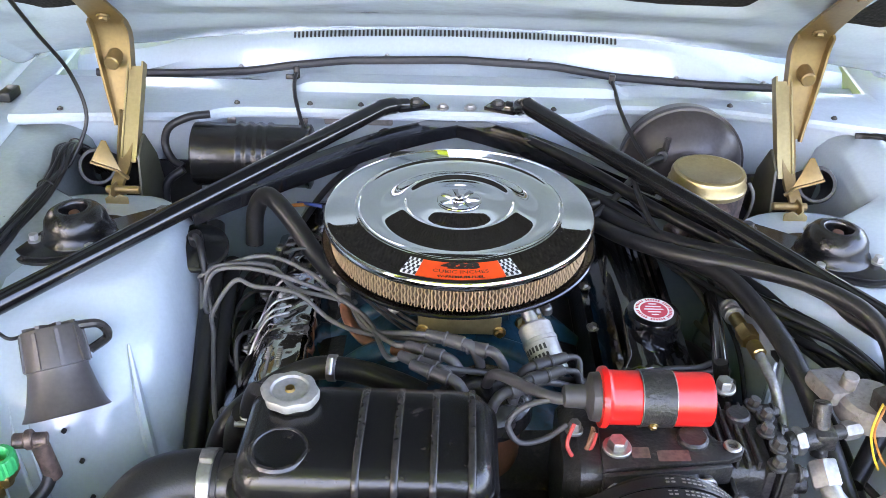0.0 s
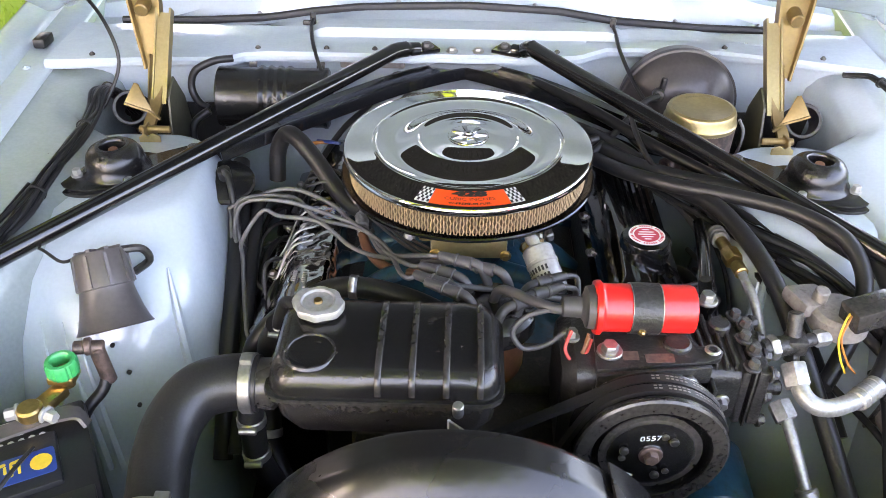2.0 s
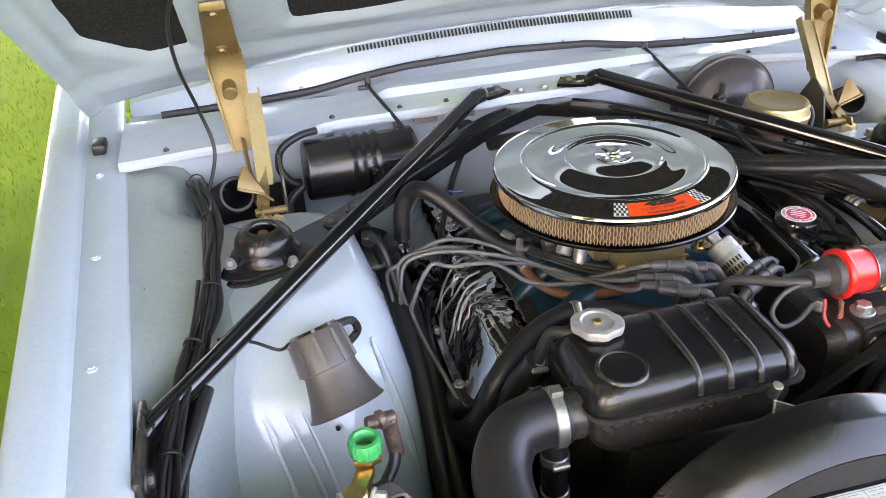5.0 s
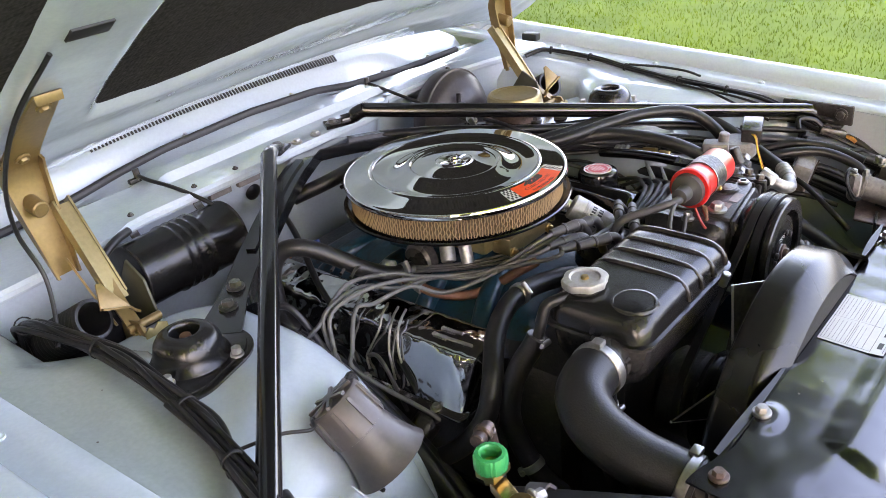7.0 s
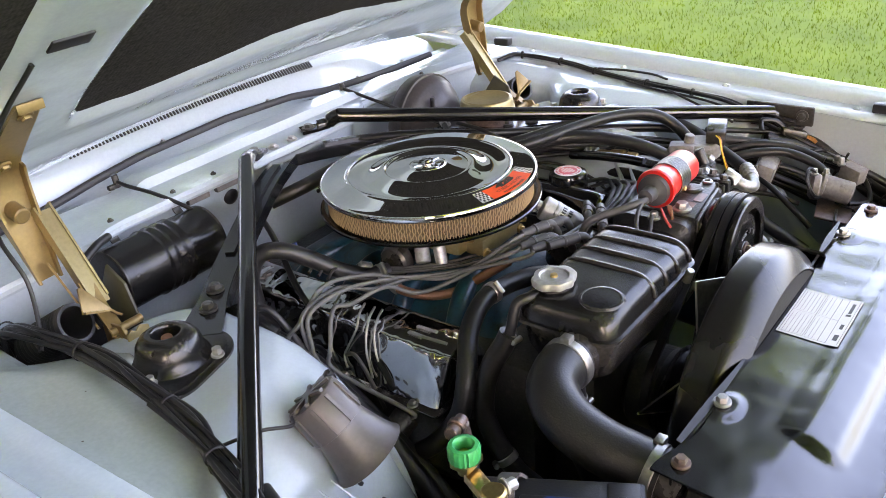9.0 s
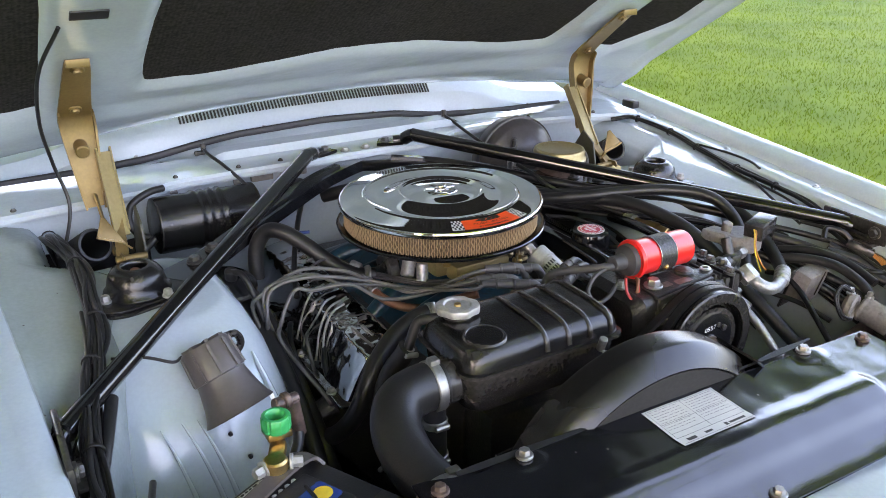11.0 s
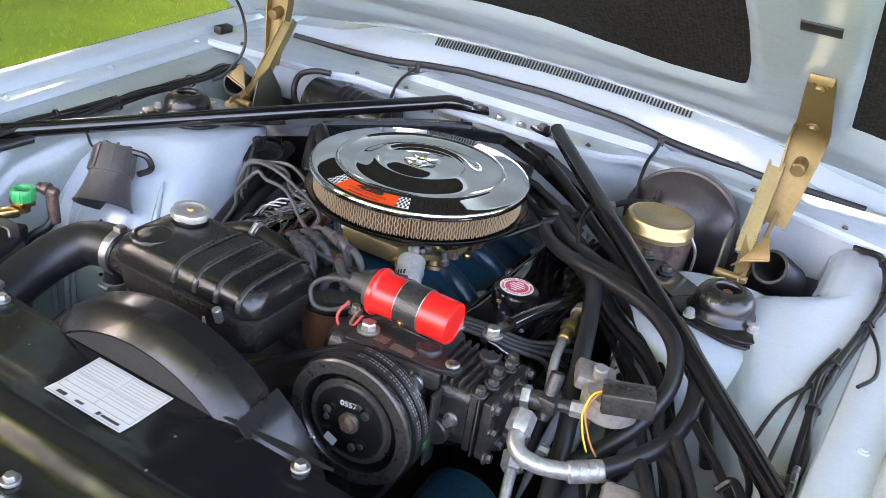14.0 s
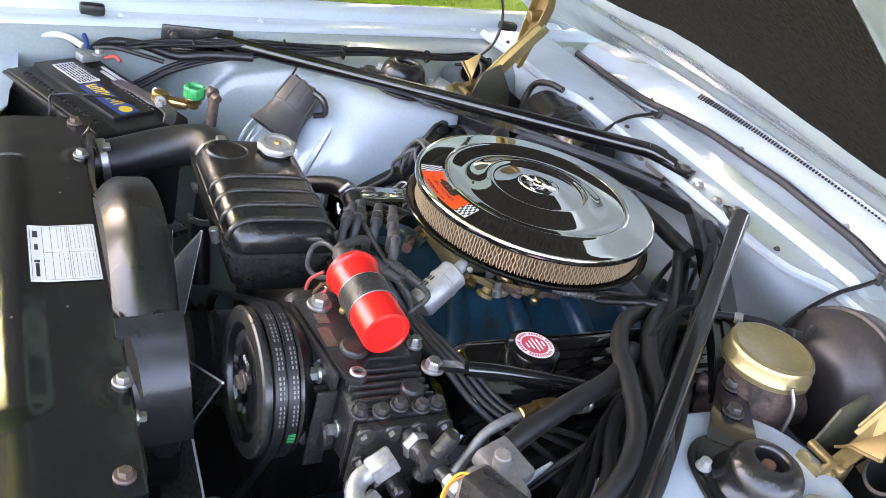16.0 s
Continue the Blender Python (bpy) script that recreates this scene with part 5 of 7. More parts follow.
for x0, x1, y0, y1 in ((LX1 - 0.036, LX1 - 0.010, 0.006, 0.010), (LX1 - 0.043, LX1 - 0.038, 0.005, 0.011), (LX0 + 0.040, LX0 + 0.052, 0.006, 0.010), (LX0 + 0.012, LX0 + 0.026, 0.005, 0.0105)):
    b = B()
    flat_quad(b, x0, x1, LY0 + y0, LY0 + y1, 0.0008)
    part("emblem_bar", b, INK, label)

# fan shroud: an arched hood over the fan
shroud = thing("fan_shroud", (0, -0.56, 0.70), "dark grey metal fan shroud arching over the fan", "fan shroud")
SR, SZ = 0.228, 0.659


def shroud_place(u, v):
    a = radians(180 - 180 * u)
    y = -0.602 + 0.066 * v
    r = SR - 0.024 * (1 - min(1, v / 0.45)) ** 1.6 - 0.006 * ease(v, 0.93, 1.0)
    sx = 1.0
    return (sx * r * math.cos(a), y, SZ + r * math.sin(a))


part("arch", sheet(B(), shroud_place, 72, 20, 0.003), SHROUD, shroud, sharp=35)


# near-black plate stands for the dark opening under the arch
b = B()
arc = [((SR - 0.027) * math.cos(radians(q)), SZ + (SR - 0.027) * math.sin(radians(q))) for q in np.linspace(150, 30, 40)]
prism(b, arc, (0, -0.598, 0), (1, 0, 0), (0, 0, 1), 0.003)
part("front_face", b, DARK, shroud)
for s in (-1, 1):
    b = B()
    prism(b, [(0.20, 0.46), (0.325, 0.46), (0.325, 0.795), (0.185, 0.795), (0.228, 0.66)], (0, -0.592, 0), (s, 0, 0), (0, 0, 1), 0.003 * s)
    part("side_plate", b, SHROUD, shroud)
# flat feet where the arch is bolted down
for s in (1,):
    b = strip(B(), [(s * 0.150, -0.570, 0.838), (s * 0.172, -0.568, 0.818), (s * 0.200, -0.565, 0.780), (s * 0.225, -0.560, 0.72)], (0, 1, 0), 0.070, 0.003, 5)
    part("foot", b, SHROUD, shroud)
    part("bolt", bolt(B(), (s * 0.262, -0.594, 0.800), (0, 1, 0), 0.006, 0.008), STEEL, shroud)
for x in np.linspace(-0.30, 0.30, 9):
    part("rivet", cyl(B(), (x, -0.605, 0.812), (x, -0.605, 0.818), 0.004, seg=10), SATIN_BLACK, shroud)

# big elbow hose between tank and radiator
hose = thing("radiator_hose", (-0.29, -0.46, 0.76), "thick black rubber elbow radiator hose with steel clamps", "hose")
b = B()
tube(b, [(-0.222, -0.417, 0.818), (-0.255, -0.418, 0.819), (-0.288, -0.430, 0.815), (-0.308, -0.462, 0.802), (-0.312, -0.505, 0.788), (-0.307, -0.545, 0.778), (-0.304, -0.575, 0.772)], 0.032, 24, 8)
part("hose", b, RUBBER, hose, sharp=60)
b = B()
ring(b, (-0.226, -0.417, 0.818), (-1, 0, 0), 0.0342, 0.014, 0.003, 36)
box(b, (-0.232, -0.417, 0.8545), (0.014, 0.014, 0.008), 0.002)
part("clamp", b, STEEL, hose)
b = B()
ring(b, (-0.3055, -0.560, 0.775), (0.03, -1, -0.18), 0.0342, 0.012, 0.003, 36)
box(b, (-0.290, -0.566, 0.806), (0.016, 0.012, 0.008), 0.002)
part("clamp", b, STEEL, hose)


def hose_thing(name, pts, r, material, label, category="hose", clamps=(), n=6, seg=14, ends=()):
    mid = pts[len(pts) // 2]
    t = thing(name, mid, label, category)
    part("hose", tube(B(), pts, r, seg, n), material, t, sharp=60)
    path = smooth_path(pts, n)
    for q in clamps:
        i = min(len(path) - 2, int(q * (len(path) - 1)))
        w = path[i + 1] - path[i]
        b = B()
        ring(b, path[i], w, r + 0.0018, 0.011, 0.0025, 24)
        u = frame_of(w)[1]
        p = path[i] + w.normalized() * 0.005 + u * (r + 0.004)
        cyl(b, p - frame_of(w)[0] * 0.010, p + frame_of(w)[0] * 0.010, 0.004, seg=10)
        part("clamp", b, STEEL, t)
    return t


hose_thing("heater_hose", [(-0.03, -0.262, 0.80), (-0.06, -0.255, 0.810), (-0.105, -0.243, 0.816), (-0.15, -0.239, 0.817), (-0.185, -0.242, 0.806), (-0.215, -0.252, 0.791), (-0.242, -0.268, 0.775), (-0.262, -0.278, 0.752), (-0.275, -0.277, 0.718), (-0.285, -0.260, 0.683), (-0.295, -0.230, 0.648), (-0.305, -0.176, 0.608)], 0.0140, RUBBER, "thick black heater hose curving down past the chrome valve cover", clamps=(0.24,), n=7, seg=16)
hose_thing("bypass_hose", [(-0.175, -0.345, 0.868), (-0.190, -0.340, 0.869), (-0.205, -0.328, 0.862), (-0.215, -0.326, 0.838), (-0.220, -0.323, 0.816)], 0.0072, RUBBER, "thin black bypass hose with a small clamp", clamps=(0.93,))
hose_thing("outlet_hose", [(-0.219, -0.324, 0.824), (-0.226, -0.316, 0.804), (-0.236, -0.306, 0.782), (-0.245, -0.297, 0.746), (-0.248, -0.295, 0.704), (-0.248, -0.310, 0.664), (-0.245, -0.338, 0.622), (-0.23, -0.36, 0.59)], 0.0145, RUBBER, "black hose dropping from the surge tank with a steel clamp", clamps=(0.80,))
hose_thing("lower_hose", [(-0.235, -0.425, 0.80), (-0.235, -0.428, 0.76), (-0.232, -0.43, 0.70), (-0.20, -0.43, 0.62)], 0.015, RUBBER, "short black hose below the surge tank", clamps=(0.25, 0.6))
hose_thing("breather_hose", [(-0.300, 0.085, 0.78), (-0.295, 0.092, 0.83), (-0.278, 0.085, 0.862), (-0.255, 0.062, 0.866), (-0.225, 0.035, 0.845), (-0.195, 0.005, 0.818), (-0.165, -0.02, 0.800), (-0.13, -0.035, 0.795)], 0.0135, RUBBER, "grey-black crankcase breather hose", clamps=(0.93,))
hose_thing("fuel_hose", [(-0.155, -0.020, 0.795), (-0.148, -0.05, 0.785), (-0.140, -0.085, 0.775), (-0.118, -0.118, 0.768), (-0.09, -0.145, 0.772), (-0.06, -0.165, 0.785), (-0.02, -0.19, 0.80)], 0.0075, BROWN, "brown fabric-covered fuel hose", clamps=(0.03, 0.2))
b = B()
cyl(b, (-0.150, -0.02, 0.800), (-0.148, -0.055, 0.786), 0.010)
cyl(b, (-0.165, -0.005, 0.808), (-0.150, -0.018, 0.801), 0.013)
solo("hose_fitting", b, ALU, "small grey metal hose connector beside the carburettor", "fitting")

# ---- ignition: distributor, wires, coil ----
dist = thing("distributor", (0.04, -0.285, 0.74), "black distributor cap with dark grey wire boots", "distributor")
DX, DY = 0.040, -0.282
b = B()
cyl(b, (DX, DY, 0.71), (DX, DY, 0.800), 0.042)
part("body", b, BROWN, dist, "red-brown primer coloured distributor body")
b = B()
lathe(b, [(0.052, 0), (0.054, 0.004), (0.052, 0.022), (0.040, 0.034), (0.016, 0.038), (0, 0.038)], (DX, DY, 0.798), (0, 0, 1), 32)
part("cap", b, SATIN_BLACK, dist)
BOOTS = []
for k in range(8):
    a = radians(45 * k + 10)
    d = Vector((math.cos(a), math.sin(a), 0))
    p = Vector((DX, DY, 0.816)) + d * 0.036
    left = k in (1, 2, 3, 4, 5)
    side = Vector((-0.95, 0.28 + 0.05 * k, 0.0)) if left else Vector((0.85, 0.5, -0.05))
    q = p + Vector((0, 0, 0.034 + 0.004 * (k % 3)))
    b = tube(B(), [p, p + Vector((0, 0, 0.020)), q + side * 0.012, q + side * 0.034], 0.0062, 12, 5)
    part("boot", b, BOOT, dist)
    b = B()
    cyl(b, q + side * 0.020, q + side * 0.066, 0.0088, 0.0060, seg=14)
    ring(b, q + side * 0.040, side, 0.0088, 0.004, 0.002, 14)
    part("boot_end", b, BOOT, dist)
    BOOTS.append(q + side * 0.060)
rng = random.Random(21)
LEFT_ENDS = [(-0.285, -0.20), (-0.290, -0.09), (-0.295, 0.02), (-0.300, 0.12)]
for k in range(4):
    o = 0.010 * k
    ex, ey = LEFT_ENDS[k]
    pts = [BOOTS[1 + k], BOOTS[1 + k] + Vector((-0.022, 0.012, -0.008)), (-0.105, -0.160 + o, 0.806), (-0.15, -0.105 + o, 0.792 + 0.003 * k),
           (-0.205, -0.088 + o, 0.814 + 0.003 * k), (-0.255, -0.075 + 1.2 * o, 0.824 + 0.002 * k), (-0.300 - 0.013 * k, -0.078 + 1.3 * o, 0.812 + 0.002 * k), (-0.322 - 0.011 * k, -0.078 + 1.2 * o, 0.780), (-0.322 - 0.006 * k, -0.085 + 1.1 * o, 0.735), (ex - 0.012, ey, 0.70), (ex, ey, 0.68)]
    pts = [Vector(p) + (Vector((rng.uniform(-1, 1), rng.uniform(-1, 1), rng.uniform(-0.6, 1))) * (0.011 if 2 < i < 9 else 0.003)) for i, p in enumerate(pts)]
    b = tube(B(), pts, 0.0032, 10, 6)
    solo("spark_plug_wire", b, WIRE, "grey rubber spark plug wire looping over the valve cover", "ignition wire", "spark plug wires")
for k in range(3):
    pts = [(-0.02, -0.19 + 0.012 * k, 0.815), (-0.07, -0.13 + 0.012 * k, 0.80), (-0.115, -0.075 + 0.012 * k, 0.798), (-0.15, -0.03 + 0.02 * k, 0.80), (-0.20, 0.0 + 0.02 * k, 0.826), (-0.235, -0.01 + 0.02 * k, 0.826)]
    solo("vacuum_line", tube(B(), pts, 0.0024, 8, 6), WIRE_DARK, "thin grey vacuum line across the intake", "hose", "vacuum lines")
for k in range(4):
    pts = [BOOTS[(0, 6, 7, 5)[k]], BOOTS[(0, 6, 7, 5)[k]] + Vector((0.02, 0.008, -0.008)), (0.155, -0.265 + 0.006 * k, 0.815), (0.215, -0.268 + 0.009 * k, 0.823), (0.262, -0.258 + 0.012 * k, 0.822 - 0.002 * k), (0.305, -0.245 + 0.016 * k, 0.812 - 0.004 * k), (0.338, -0.215 + 0.020 * k, 0.792), (0.345, -0.18 + 0.05 * k, 0.74)]
    solo("spark_plug_wire", tube(B(), pts, 0.0038, 10, 6), WIRE_DARK, "dark rubber spark plug wire beside the compressor", "ignition wire", "spark plug wires")

coil = thing("ignition_coil", (0.21, -0.345, 0.85), "bright red ignition coil with a grey metal clamp band", "ignition coil")
C0, C1 = Vector((0.1495, -0.3500, 0.8845)), Vector((0.268, -0.3475, 0.8825))
cw = (C1 - C0).normalized()
b = B()
lathe(b, [(0, 0.0), (0.026, 0.0), (0.0305, 0.001), (0.0312, 0.004), (0.0312, 0.007), (0.0285, 0.009), (0.0275, 0.012), (0.0275, 0.109), (0.0265, 0.112), (0.0235, 0.113), (0.0225, 0.1115), (0, 0.1115)], C0, cw, 48)
part("can", b, RED, coil, sharp=40)
b = B()
ring(b, C0 + cw * 0.040, cw, 0.0290, 0.033, 0.0016, 48)
part("band", b, CAST_BLACK, coil, "grey-black clamp band")
for d in (0.0395, 0.0725):
    part("band_edge", ring(B(), C0 + cw * d, cw, 0.0293, 0.0012, 0.001, 48), STEEL, coil)
b = B()
bolt(b, C0 + cw * 0.053 + Vector((0.0, -0.0258, -0.0132)), (0.1, -1, -0.5), 0.0035, 0.003)
part("band_screw", b, BRASS, coil)
b = B()
lathe(b, [(0.0255, 0.0), (0.024, -0.008), (0.016, -0.011), (0.0125, -0.014), (0.0115, -0.034), (0.008, -0.036), (0, -0.036)], C0, cw, 28)
part("tower", b, BOOT, coil)
b = B()
box(b, (0.215, -0.338, 0.848), (0.05, 0.035, 0.008), 0.002)
box(b, (0.205, -0.33, 0.85), (0.03, 0.012, 0.03), 0.002)
part("mount", b, SATIN_BLACK, coil)
hose_thing("coil_wire", [(0.118, -0.3525, 0.882), (0.10, -0.353, 0.881), (0.075, -0.358, 0.875), (0.060, -0.365, 0.858), (0.072, -0.372, 0.84), (0.098, -0.368, 0.842), (0.12, -0.36, 0.855)], 0.0032, BOOT, "dark coil wire bent in a loop", "ignition wire", n=8, seg=10)
hose_thing("coil_lead", [(DX, DY, 0.835), (DX + 0.01, DY - 0.012, 0.862), (0.085, -0.335, 0.878), (0.105, -0.351, 0.8825), (0.128, -0.352, 0.8815)], 0.0062, BOOT, "thick rubber coil lead into the distributor", "ignition wire", seg=12)
b = tube(B(), [(0.125, -0.372, 0.868), (0.118, -0.385, 0.852), (0.128, -0.39, 0.838), (0.142, -0.384, 0.846), (0.148, -0.374, 0.858)], 0.0022, 8, 6)
solo("coil_terminal_wire", b, REDWIRE, "thin orange-red wire on the coil terminal", "wire")
for k in range(3):
    b = tube(B(), [(0.144, -0.374 - 0.003 * k, 0.866), (0.138, -0.385, 0.85 - 0.003 * k), (0.135, -0.375, 0.835 - 0.01 * k)], 0.0018, 6, 5)
    solo("terminal_lead", b, BROWN, "brown wire end under the coil", "wire")

# ---- air conditioning compressor ----
comp = thing("compressor", (0.22, -0.36, 0.70), "black cast air conditioning compressor with belt pulley", "compressor")
b = B()
secs = []
for x, y0, y1, z0, z1 in ((0.115, -0.405, -0.305, 0.71, 0.835), (0.130, -0.418, -0.29, 0.70, 0.846), (0.245, -0.415, -0.285, 0.71, 0.846), (0.262, -0.398, -0.296, 0.742, 0.834), (0.318, -0.395, -0.298, 0.75, 0.834)):
    w, h = y1 - y0, z1 - z0
    secs.append([(x, (y0 + y1) / 2 + a, (z0 + z1) / 2 + c) for a, c in roundrect(w, h, 0.018)])
loft(b, secs)
part("crankcase", b, CAST_BLACK, comp, sharp=30)
for k, (x0, x1, g) in enumerate(((0.318, 0.328, -0.012), (0.330, 0.334, -0.006), (0.336, 0.350, -0.010))):
    b = B()
    box(b, ((x0 + x1) / 2, -0.346, 0.792), (x1 - x0, 0.112 + g, 0.092 + g), 0.003)
    part("head_plate", b, CAST_BLACK, comp)
b = B()
for y in (-0.395, -0.365, -0.33, -0.30):
    for z in (0.828, 0.756):
        part("head_bolt", bolt(B(), (0.350, y + 0.003 * (1 if y < -0.35 else -1), z), (1, 0, 0), 0.0065, 0.007), CAST_BLACK, comp)
for z in (0.792,):
    for y in (-0.390, -0.302):
        part("head_bolt", bolt(B(), (0.350, y, z), (1, 0, 0), 0.0065, 0.007), CAST_BLACK, comp)
bracket = B()
prism(bracket, [(0.15, -0.415), (0.275, -0.398), (0.290, -0.392), (0.296, -0.380), (0.288, -0.370), (0.272, -0.372), (0.262, -0.360), (0.262, -0.31), (0.155, -0.315)], (0, 0, 0.843), (1, 0, 0), (0, 1, 0), 0.007, 0.0015)
box(bracket, (0.215, -0.410, 0.835), (0.13, 0.006, 0.024), 0.002, (0, 0, 8))
part("top_bracket", bracket, CAST_BLACK, comp)
for k in range(7):
    x = 0.150 + 0.022 * k
    part("casting_rib", box(B(), (x, -0.409 + 0.003 * (k % 2), 0.775), (0.005, 0.022, 0.105 - 0.012 * (k % 3)), 0.002), CAST_BLACK, comp)
for k in range(5):
    part("casting_rib", box(B(), (0.267 + 0.011 * k, -0.346, 0.834), (0.0045, 0.088, 0.012), 0.0018), CAST_BLACK, comp)
for k, (y, z) in enumerate(((-0.392, 0.838), (-0.371, 0.842), (-0.349, 0.842), (-0.327, 0.842), (-0.305, 0.838))):
    part("cover_bolt", bolt(B(), (0.327 + 0.006 * (k % 2), y, z), (0.2, 0, 1), 0.0068, 0.009), CAST_BLACK, comp)
for q, w in (((0.145, -0.418, 0.735), (0, -1, 0)), ((0.20, -0.42, 0.725), (0, -1, 0)), ((0.262, -0.418, 0.745), (0, -1, 0)), ((0.128, -0.36, 0.848), (0, 0, 1)), ((0.30, -0.398, 0.79), (0, -1, 0)), ((0.245, -0.30, 0.85), (0, 0, 1))):
    part("bolt", bolt(B(), q, w, 0.0065, 0.010), STEEL, comp)
for p0, p1, r in (((0.245, -0.372, 0.842), (0.245, -0.372, 0.856), 0.016), ((0.305, -0.325, 0.828), (0.305, -0.325, 0.846), 0.013), ((0.285, -0.398, 0.77), (0.285, -0.410, 0.77), 0.018)):
    part("casting_boss", cyl(B(), p0, p1, r, seg=20), CAST_BLACK, comp)
b = B()
lathe(b, [(0.078, 0), (0.074, 0.006), (0.055, 0.022), (0.046, 0.034), (0, 0.034)], (0.2070, -0.432, 0.784), (-0.02, 1, 0), 48)
part("clutch_hub", b, SATIN_BLACK, comp, "grey-black conical clutch hub")
b = B()
ring(b, (0.283, -0.381, 0.850), (0, 0, 1), 0.009, 0.004, 0.004, 20)
part("eye", b, STEEL, comp)
for x in (0.163, 0.253):
    part("boss", cyl(B(), (x, -0.395, 0.832), (x, -0.412, 0.829), 0.009), CAST_BLACK, comp)
for q, w, r in (((0.167, -0.388, 0.853), (0, 0, 1), 0.010), ((0.253, -0.412, 0.828), (0, -1, -0.1), 0.008), ((0.163, -0.412, 0.830), (0, -1, 0), 0.008), ((0.293, -0.30, 0.858), (0, 0, 1), 0.009)):
    b = B()
    bolt(b, q, w, r, 0.010)
    part("bolt", b, STEEL, comp)
b = B()
prism(b, roundrect(0.032, 0.014, 0.001, 1), (0.222, -0.395, 0.8505), (1, 0.05, 0), (0, 1, 0.02), 0.0006)
prism(b, roundrect(0.018, 0.014, 0.001, 1), (0.190, -0.392, 0.8505), (1, 0.05, 0), (0, 1, 0.02), 0.0006)
part("data_plate", b, CUPRUST, comp, "rusty pale data plate")

PC, PA = Vector((0.208, -0.478, 0.784)), Vector((0.02, -1, 0.0)).normalized()
pul = B()
lathe(pul, [(0.050, -0.046), (0.078, -0.046), (0.083, -0.044), (0.083, -0.040), (0.076, -0.034), (0.083, -0.028), (0.083, -0.024), (0.076, -0.018), (0.083, -0.010), (0.0835, -0.002), (0.081, 0.0), (0.066, 0.0), (0.064, -0.003), (0.063, -0.014), (0.058, -0.014), (0.056, -0.006), (0.046, -0.006), (0.046, -0.046)], PC, PA, 72)
pulley = part("clutch_pulley", pul, SATIN_BLACK, comp, "satin black clutch pulley", sharp=35)
b = B()
lathe(b, [(0, -0.002), (0.012, -0.002), (0.014, -0.004), (0.045, -0.004), (0.050, -0.006), (0.050, -0.012), (0, -0.012)], PC, PA, 48)
part("clutch_face", b, SATIN_BLACK, pulley)
pu, pv = Vector((1, 0.02, 0)).normalized(), Vector((0, 0, 1))
b = B()
bolt(b, PC + PA * -0.002, PA, 0.009, 0.007)
part("centre_bolt", b, CUPRUST, pulley)
for k in range(3):
    a = radians(120 * k + 45)
    b = B()
    p = PC + (pu * math.cos(a) + pv * math.sin(a)) * 0.031 - PA * 0.003
    cyl(b, p, p + PA * 0.005, 0.005, seg=14)
    p2 = PC + (pu * math.cos(a + 0.4) + pv * math.sin(a + 0.4)) * 0.031 - PA * 0.003
    cyl(b, p2, p2 + PA * 0.003, 0.004, seg=12)
    part("rivet", b, CAST_BLACK, pulley)
b = words("0557", 0.0105, lambda x, y: PC + pu * (x * 1.1 - 0.003) + pv * (y + 0.0245 + 0.12 * x) - PA * 0.0033)
part("number", b, WHITE, pulley, "white stamped number")
b = B()
prism(b, roundrect(0.016, 0.013, 0.001, 1), PC + pu * -0.024 + pv * -0.036 - PA * 0.0038, pu * 0.9 + pv * -0.45, pu * 0.45 + pv * 0.9, -0.0004)
part("sticker", b, LABEL, pulley)
b = B()
for k in range(26):
    if k % 6 == 5:
        continue
    a = radians(8 + 3.4 * k)
    for lane in (-0.0335, -0.019):
        for j in range(2):
            w = 0.0018 if j else 0.0012
            p = PC + PA * (lane + 0.004 * j - 0.002) + (pu * math.cos(a) + pv * math.sin(a)) * 0.0862
            t = pu * -math.sin(a) + pv * math.cos(a)
            prism(b, roundrect(0.0034, w, 0.0004, 1), p, t, PA, 0.0004)
part("belt_marking", b, BOX_GREY, comp, "pale printed belt marking bars")
b = B()
for k in range(3):
    a = radians(-2 - 3.2 * k)
    prism(b, roundrect(0.0030, 0.0085, 0.0004, 1), PC + PA * -0.0325 + (pu * math.cos(a) + pv * math.sin(a)) * 0.0862, pu * -math.sin(a) + pv * math.cos(a), PA, 0.0004)
part("green_mark", b, GREEN, comp, "green paint mark on the belt")


def belt_loop(c0, r0, c1, r1, y):
    """The taut outline round two pulleys, as points in one plane."""
    d = c1 - c0
    base = math.atan2(d.z, d.x)
    off = math.acos((r0 - r1) / math.hypot(d.x, d.z))
    pts = []
    n = 26
    for i in range(n + 1):
        a = base + off + (2 * math.pi - 2 * off) * i / n
        pts.append(Vector((c0.x + r0 * math.cos(a), y, c0.z + r0 * math.sin(a))))
    for i in range(n + 1):
        a = base - off + (2 * off) * i / n
        pts.append(Vector((c1.x + r1 * math.cos(a), y, c1.z + r1 * math.sin(a))))
    return pts + [pts[0]]


for k, off in enumerate((0.033, 0.019)):
    b = B()
    loop = belt_loop(Vector((PC.x, 0, PC.z)), 0.0825, Vector((0.0 + 0.05 * k, 0, 0.66 - 0.22 * k)), 0.074, PC.y + off)
    strip(b, loop, (0, 1, 0), 0.011, 0.006, raw=True)
    solo("drive_belt", b, RUBBER, "black rubber drive belt round the compressor pulley", "belt", "drive belts")

# blue pump below the compressor
pump = thing("steering_pump", (0.31, -0.40, 0.62), "blue painted power steering pump below the compressor", "pump")
b = B()
cyl(b, (0.315, -0.44, 0.61), (0.315, -0.33, 0.62), 0.058, seg=36)
part("reservoir", b, BLUE, pump)
b = B()
ring(b, (0.315, -0.442, 0.61), (0, -1, 0), 0.060, 0.008, 0.008, 36)
cyl(b, (0.315, -0.44, 0.61), (0.315, -0.458, 0.61), 0.03)
part("front_plate", b, SATIN_BLACK, pump)
b = B()
bolt(b, (0.285, -0.452, 0.658), (0, -1, 0), 0.009, 0.009)
